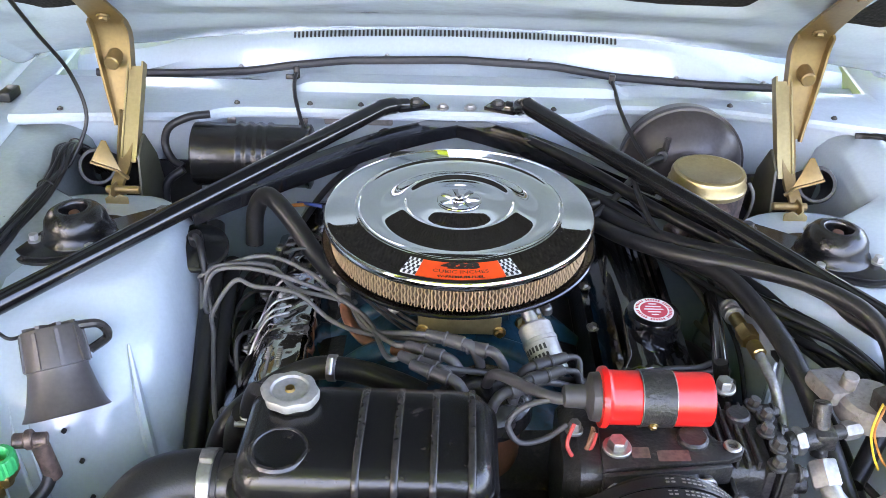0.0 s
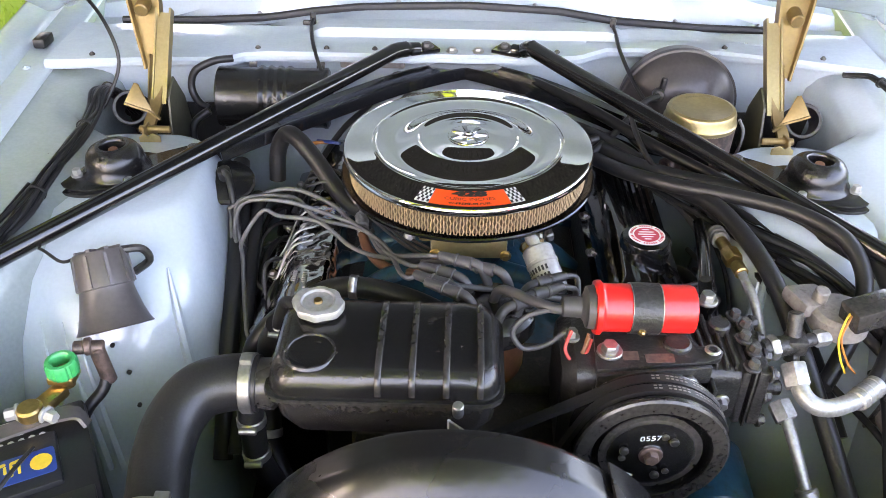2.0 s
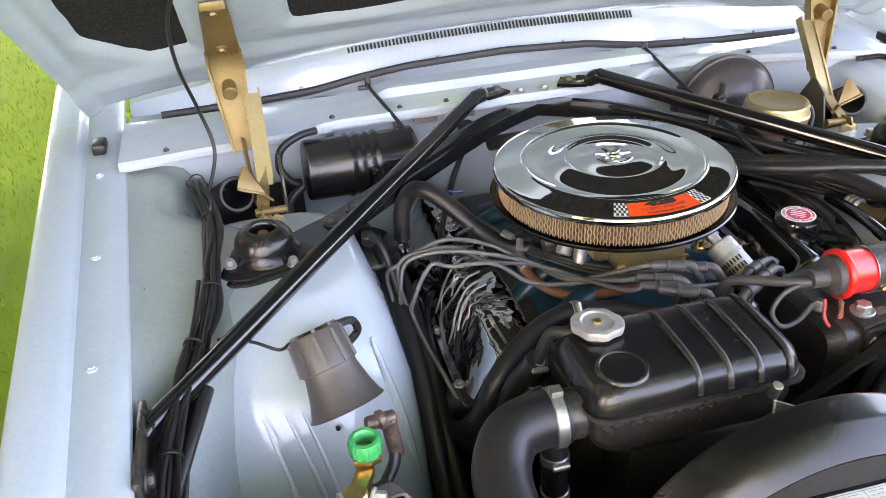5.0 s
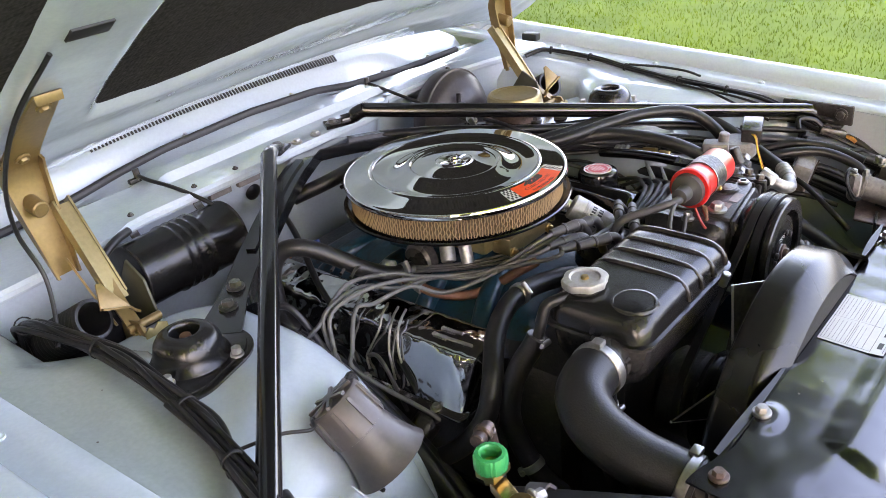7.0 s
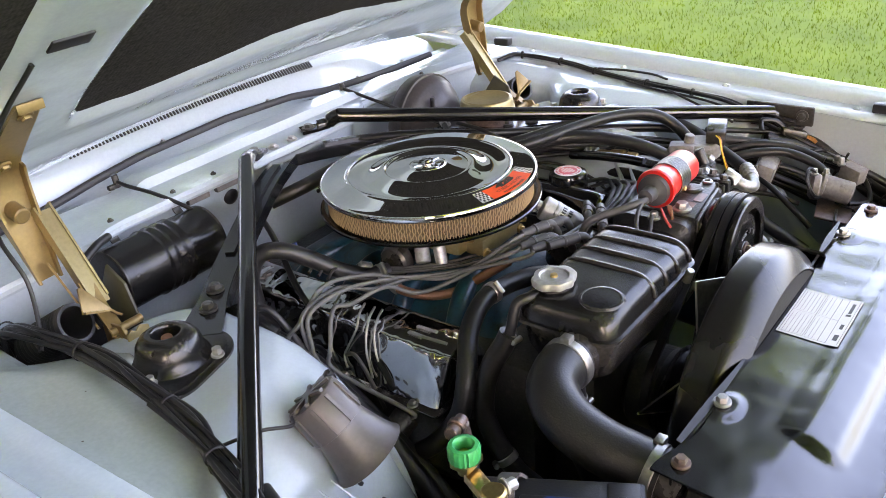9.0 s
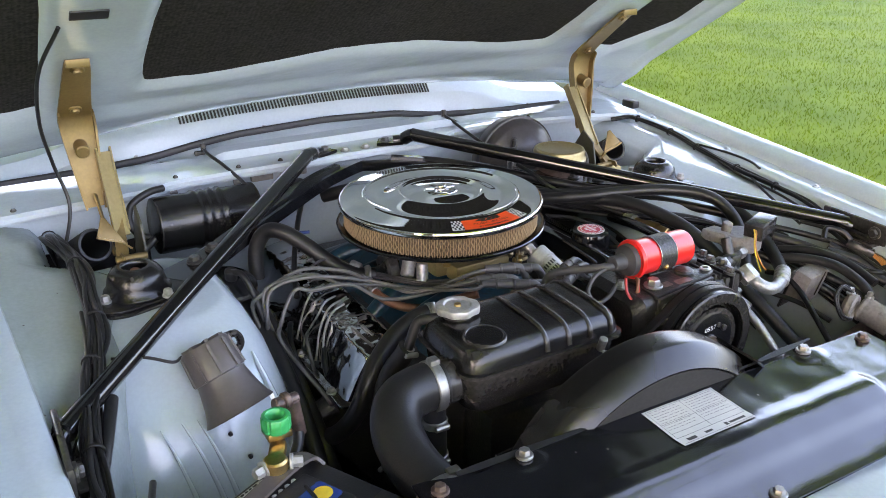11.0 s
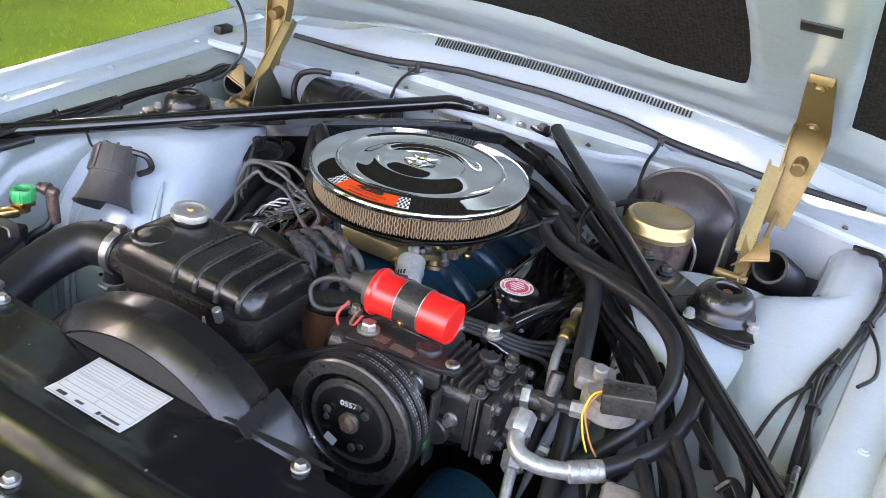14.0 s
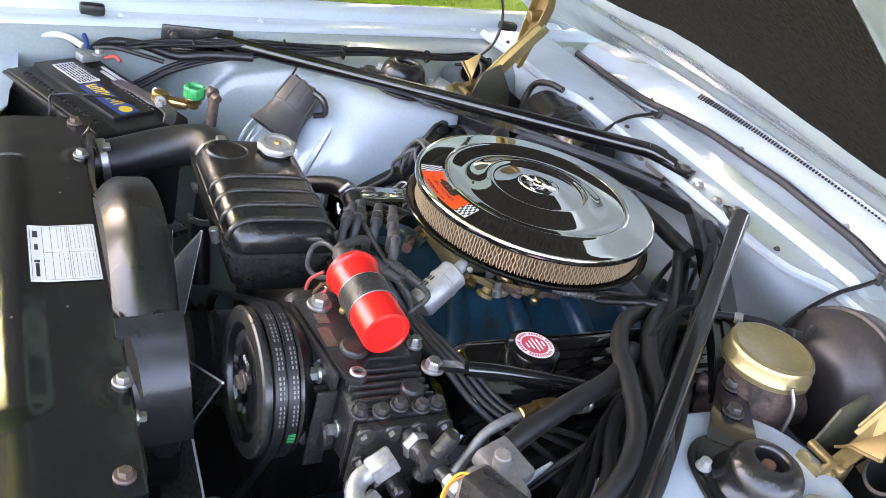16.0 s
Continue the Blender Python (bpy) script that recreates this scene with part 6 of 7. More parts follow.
part("bolt", b, STEEL, pump)

# compressor fittings
fit = thing("pipe_fitting", (0.39, -0.35, 0.82), "grey aluminium and black service valve block on the compressor", "fitting")
b = B()
cyl(b, (0.352, -0.345, 0.822), (0.40, -0.335, 0.826), 0.012)
cyl(b, (0.392, -0.345, 0.805), (0.392, -0.32, 0.86), 0.009)
box(b, (0.394, -0.336, 0.826), (0.024, 0.026, 0.022), 0.004)
cyl(b, (0.40, -0.334, 0.826), (0.442, -0.322, 0.827), 0.008)
cyl(b, (0.352, -0.352, 0.768), (0.385, -0.35, 0.768), 0.010)
part("valve_block", b, CAST_BLACK, fit)
for p0, p1, r in (((0.380, -0.372, 0.826), (0.383, -0.395, 0.812), 0.0155), ((0.418, -0.329, 0.8265), (0.436, -0.324, 0.827), 0.0105), ((0.362, -0.343, 0.823), (0.372, -0.341, 0.824), 0.0155), ((0.378, -0.372, 0.765), (0.385, -0.392, 0.755), 0.014), ((0.40, -0.349, 0.768), (0.412, -0.349, 0.768), 0.006)):
    b = B()
    p0, p1 = Vector(p0), Vector(p1)
    h = (p1 - p0).length
    lathe(b, [(0, 0), (r * 0.9, 0), (r, 0.002), (r, h - 0.002), (r * 0.9, h), (0, h)], p0, p1 - p0, 6)
    part("hex_nut", b, ALU, fit)

# suction line: bare pipe, crimp, then the thick looping hose
line = thing("suction_hose", (0.47, -0.25, 0.82), "thick black air conditioning hose looping back with metal pipe end", "hose")
b = tube(B(), [(0.383, -0.390, 0.817), (0.387, -0.406, 0.809), (0.401, -0.415, 0.802), (0.425, -0.410, 0.797), (0.455, -0.395, 0.796), (0.475, -0.382, 0.798)], 0.0103, 14, 6)
part("metal_pipe", b, ALU, line, "bare aluminium pipe", sharp=60)
b = B()
cyl(b, (0.450, -0.399, 0.795), (0.484, -0.374, 0.799), 0.0130)
for q in (0.25, 0.5, 0.75):
    ring(b, Vector((0.450, -0.399, 0.795)).lerp(Vector((0.484, -0.374, 0.799)), q), (0.034, 0.025, 0.004), 0.0137, 0.003, 0.002, 20)
part("crimp", b, ALU, line)
b = tube(B(), [(0.476, -0.381, 0.798), (0.507, -0.338, 0.804), (0.532, -0.290, 0.815), (0.538, -0.238, 0.838), (0.520, -0.182, 0.860), (0.470, -0.118, 0.868), (0.395, -0.062, 0.866), (0.32, -0.020, 0.860), (0.26, 0.03, 0.852), (0.22, 0.08, 0.85), (0.19, 0.15, 0.84), (0.17, 0.25, 0.80)], 0.0112, 18, 8)
part("hose", b, RUBBER, line, sharp=60)
hose_thing("loop_hose", [(0.440, -0.345, 0.765), (0.462, -0.318, 0.778), (0.490, -0.280, 0.808), (0.506, -0.235, 0.846), (0.490, -0.188, 0.874), (0.440, -0.135, 0.880), (0.37, -0.092, 0.876), (0.30, -0.055, 0.868), (0.24, 0.0, 0.856), (0.20, 0.07, 0.84)], 0.0108, RUBBER, "thick grey-black hose looping over the relay", n=8, seg=18)
hose_thing("liquid_line_hose", [(0.29, -0.02, 0.852), (0.345, -0.095, 0.864), (0.372, -0.170, 0.860), (0.392, -0.236, 0.844), (0.408, -0.290, 0.812), (0.422, -0.335, 0.778), (0.437, -0.40, 0.735), (0.458, -0.50, 0.67)], 0.0118, RUBBER, "thick black hose running down beside the compressor", n=8, seg=18)
hose_thing("heater_return_hose", [(0.16, 0.20, 0.82), (0.205, 0.11, 0.838), (0.27, 0.035, 0.838), (0.34, -0.04, 0.842), (0.36, -0.06, 0.842)], 0.0145, RUBBER, "black heater hose beside the air cleaner", seg=16)
hose_thing("discharge_pipe", [(0.384, -0.388, 0.757), (0.392, -0.415, 0.735), (0.402, -0.44, 0.705), (0.412, -0.465, 0.675)], 0.007, ALU, "bare grey metal pipe below the compressor", "pipe")
b = B()
for k in range(3):
    cyl(b, (0.404 + 0.004 * k, -0.445 - 0.009 * k, 0.699 - 0.011 * k), (0.407 + 0.004 * k, -0.452 - 0.009 * k, 0.690 - 0.011 * k), 0.0135)
solo("pipe_crimp", b, ALU, "ribbed metal crimp on a hose", "fitting")
# brass union and bent pipe by the loop
b = B()
P = [Vector((0.348, -0.118, 0.834)), Vector((0.350, -0.145, 0.837)), Vector((0.353, -0.172, 0.838)), Vector((0.356, -0.20, 0.839)), Vector((0.359, -0.22, 0.838))]
cyl(b, P[0], P[1], 0.010)
for k in range(3):
    q = P[0].lerp(P[1], 0.1 + 0.33 * k)
    cyl(b, q, q + (P[1] - P[0]) * 0.2, 0.0125)
u = thing("hose_union", P[2], "brass and zinc hose union with a bent metal pipe", "fitting")
part("sleeve", b, STEEL, u)
b = B()
lathe(b, [(0, 0), (0.012, 0), (0.0125, 0.002), (0.0125, 0.022), (0.011, 0.024), (0, 0.024)], P[2], P[3] - P[2], 6)
cyl(b, P[1], P[2], 0.0085)
cyl(b, P[3], P[4], 0.009)
part("brass_nut", b, BRASS, u)
b = tube(B(), [P[4], (0.362, -0.24, 0.834), (0.367, -0.262, 0.825), (0.374, -0.282, 0.80), (0.378, -0.30, 0.77)], 0.0062, 12, 6)
part("bent_pipe", b, ALU, u)
# black arm beside the oil filler
b = B()
strip(b, [(0.292, -0.300, 0.860), (0.298, -0.265, 0.858), (0.305, -0.235, 0.855)], (1, 0, 0.2), 0.016, 0.006)
tube(b, [(0.300, -0.262, 0.858), (0.308, -0.22, 0.855), (0.318, -0.17, 0.848), (0.33, -0.10, 0.835)], 0.0085, 12, 6)
solo("compressor_stay", b, GLOSS_BLACK, "gloss black steel stay rod flattened at one end", "bracket")

# ---- oil filler ----
oil = thing("oil_filler_cap", (0.252, -0.138, 0.79), "gloss black oil filler cap with red and white round sticker", "oil cap")
b = B()
lathe(b, [(0, 0), (0.030, 0), (0.033, 0.002), (0.0335, 0.010), (0.0345, 0.011), (0.0345, 0.034), (0.032, 0.040), (0.024, 0.042), (0, 0.042)], (0.251, -0.138, 0.797), (0, 0, 1), 44)
part("cap", b, GLOSS_BLACK, oil)
b = B()
cyl(b, (0.253, -0.138, 0.74), (0.251, -0.138, 0.80), 0.024)
part("filler_neck", b, CHROME_WORN, oil)
b = B()
lathe(b, [(0.017, 0.0424), (0.0245, 0.0423), (0.0245, 0.0426), (0.017, 0.0428)], (0.251, -0.138, 0.797), (0, 0, 1), 40)
part("sticker_ring", b, WHITE, oil, "white ring of the sticker")
b = B()
lathe(b, [(0, 0.0426), (0.0168, 0.0426), (0.0168, 0.0429), (0, 0.0430)], (0.251, -0.138, 0.797), (0, 0, 1), 40)
part("sticker_centre", b, REDPRINT, oil, "red centre of the sticker")
b = B()
for k in range(40):
    a = 2 * math.pi * k / 40
    if k % 7 == 6:
        continue
    p = Vector((0.251 + 0.0207 * math.cos(a), -0.138 + 0.0207 * math.sin(a), 0.8399))
    prism(b, roundrect(0.0018, 0.0036, 0.0003, 1), p, (-math.sin(a), math.cos(a), 0), (math.cos(a), math.sin(a), 0), -0.0003)
part("sticker_print", b, REDPRINT, oil)
b = B()
for k, w in enumerate((0.010, 0.020, 0.024, 0.016, 0.009)):
    prism(b, roundrect(w, 0.0022, 0.0004, 1), (0.251, -0.138 + 0.0115 - 0.0055 * k, 0.8403), (1, 0, 0), (0, 1, 0), -0.0003)
part("sticker_lines", b, WHITE, oil)

# ---- fuel filter and its hose ----
ff = thing("fuel_filter", (0.12, -0.20, 0.80), "bright zinc inline fuel filter with black printing", "fuel filter")
f0, f1 = Vector((0.098, -0.176, 0.842)), Vector((0.122, -0.232, 0.806))
fw = f1 - f0
b = B()
h = fw.length
lathe(b, [(0, -0.012), (0.008, -0.012), (0.008, 0), (0.018, 0.002), (0.0205, 0.005), (0.0205, 0.022), (0.0215, 0.023), (0.0215, 0.027), (0.0205, 0.028), (0.0205, h - 0.006), (0.017, h), (0, h)], f0, fw, 32)
part("can", b, ZINC, ff)
b = B()
u0, v0, w0 = frame_of(fw)
for k in range(7):
    a = radians(-130 + 14 * k)
    for j in range(2):
        d = u0 * math.cos(a) + v0 * math.sin(a)
        prism(b, roundrect(0.003, 0.007, 0.0004, 1), f0 + w0 * (0.036 + 0.011 * j) + d * 0.0207, w0.cross(d), w0, -0.0004)
part("print_bars", b, INK, ff)
hose_thing("fuel_line", [(0.096, -0.172, 0.843), (0.088, -0.158, 0.852), (0.075, -0.14, 0.850), (0.06, -0.125, 0.838)], 0.0065, RUBBER, "short black fuel line into the carburettor", clamps=(0.1,))

# bundle of hoses and cables under the brace
rng = random.Random(5)
for k in range(7):
    o = 0.0060 * (k - 3)
    core = [(0.045, 0.29, 0.82), (0.085, 0.228, 0.85), (0.200, 0.108, 0.858), (0.305, -0.002, 0.852), (0.392, -0.098, 0.844), (0.468, -0.192, 0.834), (0.535, -0.305, 0.805), (0.60, -0.42, 0.76), (0.635, -0.52, 0.70)]
    pts = []
    for i, c in enumerate(core):
        w = 0.011 if 0 < i < 8 else 0.004
        pts.append((c[0] + o * 0.9 + rng.uniform(-w, w), c[1] + o * 0.6 + rng.uniform(-w, w), c[2] - 0.006 * abs(k - 3) + rng.uniform(-0.009, 0.006)))
    hose_thing("bundle_cable", pts, (0.004, 0.0072, 0.0045, 0.008, 0.0035, 0.006, 0.004)[k], TAPE if k % 2 == 0 else RUBBER, "black taped cable in the bundle under the brace", "cable", n=7, seg=10)
b = tube(B(), [(0.352, -0.215, 0.72), (0.354, -0.235, 0.76), (0.358, -0.245, 0.778), (0.376, -0.245, 0.782), (0.384, -0.245, 0.770), (0.376, -0.245, 0.758), (0.362, -0.245, 0.758)], 0.0028, 8, 6)
solo("wire_hook", b, SATIN_BLACK, "black wire bent into a small loop", "wire hook")


# ---- bulkhead: heater motor can, brake booster, master cylinder ----
can = thing("blower_motor", (-0.33, 0.25, 0.80), "ribbed gloss black cylindrical blower motor on the bulkhead", "motor")
b = B()
prof = [(0, 0), (0.046, 0), (0.051, 0.002), (0.052, 0.006)]
for k in range(4):
    h = 0.075 + 0.016 * k
    prof += [(0.0515, h - 0.006), (0.0545, h - 0.001), (0.0545, h + 0.002), (0.0515, h + 0.007)]
prof += [(0.0515, 0.182), (0.053, 0.184), (0.053, 0.189), (0.048, 0.192), (0, 0.192)]
lathe(b, prof, (-0.428, 0.258, 0.842), (1, 0.05, -0.03), 44)
part("can", b, SATIN_BLACK, can, sharp=50)
for x in (-0.375, -0.255):
    b = strip(B(), [(x, 0.312, 0.900), (x, 0.308, 0.88), (x, 0.285, 0.868)], (1, 0, 0), 0.014, 0.003)
    part("strap", b, SATIN_BLACK, can)
hose_thing("blower_hose", [(-0.40, 0.275, 0.905), (-0.43, 0.262, 0.905), (-0.462, 0.252, 0.89), (-0.470, 0.245, 0.862), (-0.458, 0.235, 0.84), (-0.440, 0.228, 0.832)], 0.0065, RUBBER, "thin black cooling tube bent round the blower motor")
hose_thing("blower_wire", [(-0.436, 0.215, 0.835), (-0.462, 0.205, 0.815), (-0.462, 0.19, 0.78), (-0.43, 0.16, 0.75), (-0.40, 0.14, 0.74)], 0.007, RUBBER, "black sleeve hanging below the blower motor")

boost = thing("brake_booster", (0.375, 0.27, 0.74), "large dark grey brake booster drum on the bulkhead", "brake booster")
b = B()
lathe(b, [(0, 0.085), (0.04, 0.084), (0.058, 0.078), (0.070, 0.066), (0.084, 0.056), (0.094, 0.046), (0.098, 0.036), (0.102, 0.035), (0.102, 0.026), (0.098, 0.024), (0.097, 0.0), (0.06, -0.03), (0, -0.03)], (0.370, 0.305, 0.834), (0, -1, 0.02), 64)
part("drum", b, BOOSTER, boost, sharp=50)
b = B()
cyl(b, (0.325, 0.232, 0.875), (0.320, 0.205, 0.882), 0.010)
cyl(b, (0.328, 0.226, 0.872), (0.331, 0.226, 0.905), 0.005)
part("check_valve", b, CAST_BLACK, boost)
mc = thing("master_cylinder", (0.372, 0.12, 0.78), "bare iron brake master cylinder with round gold cap", "master cylinder")
b = B()
lathe(b, [(0, 0), (0.030, 0.0), (0.042, 0.010), (0.047, 0.03), (0.049, 0.085), (0, 0.085)], (0.376, 0.118, 0.797), (0, 0, 1), 40)
cyl(b, (0.376, 0.20, 0.815), (0.376, 0.05, 0.812), 0.028)
cyl(b, (0.340, 0.10, 0.82), (0.318, 0.085, 0.815), 0.015)
box(b, (0.414, 0.085, 0.805), (0.02, 0.03, 0.02), 0.004)
part("body", b, CUPRUST, mc, "brown-grey bare iron body", sharp=40)
b = B()
lathe(b, [(0, 0), (0.053, 0), (0.056, 0.002), (0.0565, 0.008), (0.054, 0.011), (0.0535, 0.022), (0.051, 0.027), (0.046, 0.0285), (0.044, 0.027), (0, 0.0275)], (0.368, 0.116, 0.880), (0.0, 0, 1), 52)
part("cap", b, GOLD_PALE, mc, "pale gold plated cap", sharp=40)
b = B()
for k in range(16):
    a = radians(60 + 4.5 * k)
    if k % 5 == 4:
        continue
    prism(b, roundrect(0.0022, 0.005, 0.0004, 1), (0.368 + 0.036 * math.cos(a), 0.116 + 0.036 * math.sin(a), 0.9082), (-math.sin(a), math.cos(a), 0), (math.cos(a), math.sin(a), 0), -0.0004)
part("embossed_marks", b, GOLD_PALE, mc)
b = B()
tube(b, [(0.424, 0.10, 0.895), (0.436, 0.105, 0.87), (0.434, 0.11, 0.83), (0.42, 0.115, 0.80)], 0.0025, 8)
part("bail_wire", b, STEEL, mc)
b = B()
cyl(b, (0.418, 0.075, 0.81), (0.43, 0.07, 0.81), 0.007)
part("union", b, BRASS, mc)
hose_thing("booster_hose", [(0.318, 0.200, 0.884), (0.295, 0.18, 0.884), (0.27, 0.15, 0.876), (0.24, 0.11, 0.865), (0.20, 0.07, 0.85), (0.15, 0.03, 0.82)], 0.0055, RUBBER, "thin black vacuum hose to the booster", clamps=(0.35,))


def washer_hose(s, pts, label):
    t = thing("washer_hose", pts[0], label, "hose", "washer hoses")
    part("hose", tube(B(), pts, 0.0035, 10, 8), RUBBER, t, sharp=60)
    b = B()
    p = Vector(pts[0])
    cyl(b, p + Vector((0, 0.002, -0.010)), p + Vector((0, 0.004, 0.012)), 0.0055, seg=12)
    box(b, p + Vector((-0.008, 0, -0.006)), (0.022, 0.010, 0.008), 0.002)
    part("clip", b, SATIN_BLACK, t)


washer_hose(-1, [(-0.283, 0.422, 0.921), (-0.282, 0.395, 0.918), (-0.272, 0.340, 0.912), (-0.256, 0.290, 0.895), (-0.240, 0.262, 0.872), (-0.225, 0.25, 0.84)], "thin black washer hose clipped on the cowl by the blower motor")
washer_hose(1, [(0.268, 0.416, 0.921), (0.270, 0.385, 0.915), (0.272, 0.335, 0.905), (0.285, 0.262, 0.885), (0.304, 0.205, 0.866), (0.318, 0.185, 0.850), (0.31, 0.15, 0.82)], "thin black washer hose clipped on the cowl by the booster")
# hood lamp wire hanging from the hood by the hinge
hose_thing("hood_lamp_wire", [(-0.555, 0.02, 1.235), (-0.585, 0.08, 1.165), (-0.59, 0.15, 1.08), (-0.578, 0.20, 1.00), (-0.565, 0.195, 0.93), (-0.585, 0.16, 0.875), (-0.60, 0.14, 0.862)], 0.003, RUBBER, "thin black wire hanging from the hood to the inner wing", "wire", n=8, seg=8)
for x, w in ((0.0, 0.07), (-0.135, 0.055), (-0.20, 0.045)):
    solo("bulkhead_clip", box(B(), (x, 0.325, 0.882), (w, 0.012, 0.022), 0.003), BOX_GREY, "small beige plastic block under the cowl lip", "clip", "bulkhead clips")

# ---- warning siren on the shock tower ----
siren = thing("siren", (-0.455, -0.24, 0.80), "grey-brown plastic alarm siren horn on the shock tower", "siren")
s1, s0 = Vector((-0.445, -0.272, 0.766)), Vector((-0.471, -0.216, 0.846))
sw = s1 - s0
h = sw.length
b = B()
lathe(b, [(0, 0), (0.032, 0.0), (0.034, 0.003), (0.0365, h * 0.46), (0.034, h * 0.47), (0.034, h * 0.5), (0.036, h * 0.6), (0.040, h * 0.78), (0.045, h * 0.93), (0.049, h), (0.0475, h + 0.001), (0.043, h * 0.92), (0.036, h * 0.7), (0.02, h * 0.5), (0, h * 0.5)], s0, sw, 44)
part("horn", b, PLASTIC_GREY, siren, sharp=45)
b = B()
u0, v0, w0 = frame_of(sw)
for k in range(9):
    a = 2 * math.pi * k / 9
    d = u0 * math.cos(a) + v0 * math.sin(a)
    strip(b, [s0 + w0 * 0.004 + d * 0.0345, s0 + w0 * h * 0.45 + d * 0.037], d.cross(w0), 0.004, 0.003)
part("rib", b, PLASTIC_GREY, siren)
b = B()
for k in range(4):
    a = math.pi * k / 4
    d = u0 * math.cos(a) + v0 * math.sin(a)
    strip(b, [s0 - w0 * 0.002 - d * 0.030, s0 - w0 * 0.002 + d * 0.030], d.cross(w0), 0.005, 0.004)
part("back_rib", b, PLASTIC_GREY, siren)
b = B()
tube(b, [s0 + Vector((0.030, 0.005, 0.002)), s0 + Vector((0.050, 0.018, -0.005)), s0 + Vector((0.056, 0.022, -0.026)), s0 + Vector((0.036, 0.012, -0.040))], 0.0055, 8)
part("bracket", b, SATIN_BLACK, siren)
hose_thing("siren_wire", [tuple(s0 + Vector((-0.030, 0.0, -0.01))), (-0.515, -0.23, 0.84), (-0.545, -0.215, 0.848), (-0.585, -0.20, 0.85)], 0.0022, RUBBER, "thin black siren wire", "wire", seg=8)

# ---- battery ----
BR = Matrix.Translation((-0.500, -0.560, 0)) @ Euler((0, 0, radians(28))).to_matrix().to_4x4()


def bat(x, y, z):
    return BR @ Vector((x, y, z))


def bat_box(bm, c, s, bev):
    t = bmesh.new()
    bmesh.ops.create_cube(t, size=1)
    t.transform(Matrix.Diagonal((*s, 1)))
    bmesh.ops.bevel(t, geom=t.edges[:], offset=bev, segments=2, profile=0.5, affect="EDGES")
    t.transform(Matrix.Translation(c))
    return merge(bm, t, BR)


batt = thing("battery", (-0.50, -0.56, 0.60), "black car battery with blue label and green knob terminal", "battery")
b = B()
bat_box(b, (0, 0, 0.68), (0.255, 0.168, 0.19), 0.008)
part("case", b, BATTERY, batt)
b = B()
bat_box(b, (0, 0, 0.783), (0.262, 0.174, 0.022), 0.006)
part("cover", b, BATTERY, batt)
bx, by = BR.to_3x3() @ Vector((1, 0, 0)), BR.to_3x3() @ Vector((0, 1, 0))
b = B()
bat_box(b, (-0.015, 0.005, 0.796), (0.225, 0.075, 0.010), 0.003)
part("vent_cap", b, BATTERY, batt)
b = B()
bat_box(b, (0, -0.064, 0.7945), (0.25, 0.034, 0.005), 0.002)
part("front_ledge", b, BATTERY, batt)
for k in range(20):
    b = B()
    bat_box(b, (-0.10 + 0.0105 * k, -0.062, 0.7985), (0.005, 0.008, 0.003), 0.001)
    part("ridge", b, BATTERY, batt)
b = B()
prism(b, roundrect(0.116, 0.036, 0.004, 2), bat(0.036, 0.0, 0.8012), bx, by, 0.0006)
part("blue_label", b, BLUEPRINT, batt, "blue printed label strip")
for k in range(6):
    b = B()
    c = bat(-0.012 + 0.0135 * k, 0.002, 0.8022)
    u, v = (bx + by * 0.15).normalized(), by
    prism(b, roundrect(0.0030, 0.020, 0.001, 1), c - u * 0.004, u, v, 0.0004)
    prism(b, roundrect(0.0030, 0.020 if k % 2 else 0.011, 0.001, 1), c + u * 0.0035, u, v, 0.0004)
    prism(b, roundrect(0.0095, 0.004, 0.001, 1), c + v * (0.0085 if k % 3 else -0.0085), u, v, 0.0004)
    part("yellow_letter", b, YELLOW, batt, "yellow letter shape on the label")
b = B()
prism(b, [(0.011 * math.cos(0.3927 * k), 0.011 * math.sin(0.3927 * k)) for k in range(16)], bat(0.080, 0.000, 0.8022), bx, by, 0.0004)
part("yellow_badge", b, YELLOW, batt)
for y, w in ((0.060, 0.09), (0.071, 0.12)):
    b = B()
    prism(b, roundrect(w, 0.007, 0.001, 1), bat(-0.03, y, 0.7945), bx, by, 0.0006)
    part("white_bar", b, LABEL, batt)
for x, y, w, h in ((-0.068, 0.008, 0.080, 0.040), (0.030, 0.068, 0.075, 0.024)):
    part("white_sticker", prism(B(), roundrect(w, h, 0.002, 1), bat(x, y, 0.8013 if y < 0.05 else 0.7945), bx, by, 0.0006), LABEL, batt)
    b = B()
    rng = random.Random(int(x * 1000) + 99)
    for r in range(int(h / 0.0055)):
        q = -w / 2 + 0.005
        while q < w / 2 - 0.010:
            l = rng.uniform(0.003, 0.010)
            prism(b, roundrect(l, 0.0024, 0.0003, 1), bat(x + q + l / 2, y - h / 2 + 0.005 + 0.0055 * r, 0.8021 if y < 0.05 else 0.7953), bx, by, 0.0003)
            q += l + 0.002
    part("sticker_print", b, INK, batt)
for k in range(9):
    part("cell_mark", cyl(B(), bat(0.0 + 0.0105 * k, 0.046, 0.793), bat(0.0 + 0.0105 * k, 0.046, 0.7965), 0.0035, seg=10), LABEL, batt)
b = B()
strip(b, [bat(-0.02, 0.052, 0.800), bat(0.05, 0.055, 0.806), bat(0.115, 0.056, 0.805), bat(0.130, 0.045, 0.790)], by, 0.020, 0.004, 4)
part("handle_strap", b, PLASTIC_GREY, batt, "grey carrying strap")
b = B()
bat_box(b, (0.0, 0.0, 0.575), (0.29, 0.20, 0.015), 0.004)
part("tray", b, SATIN_BLACK, batt)
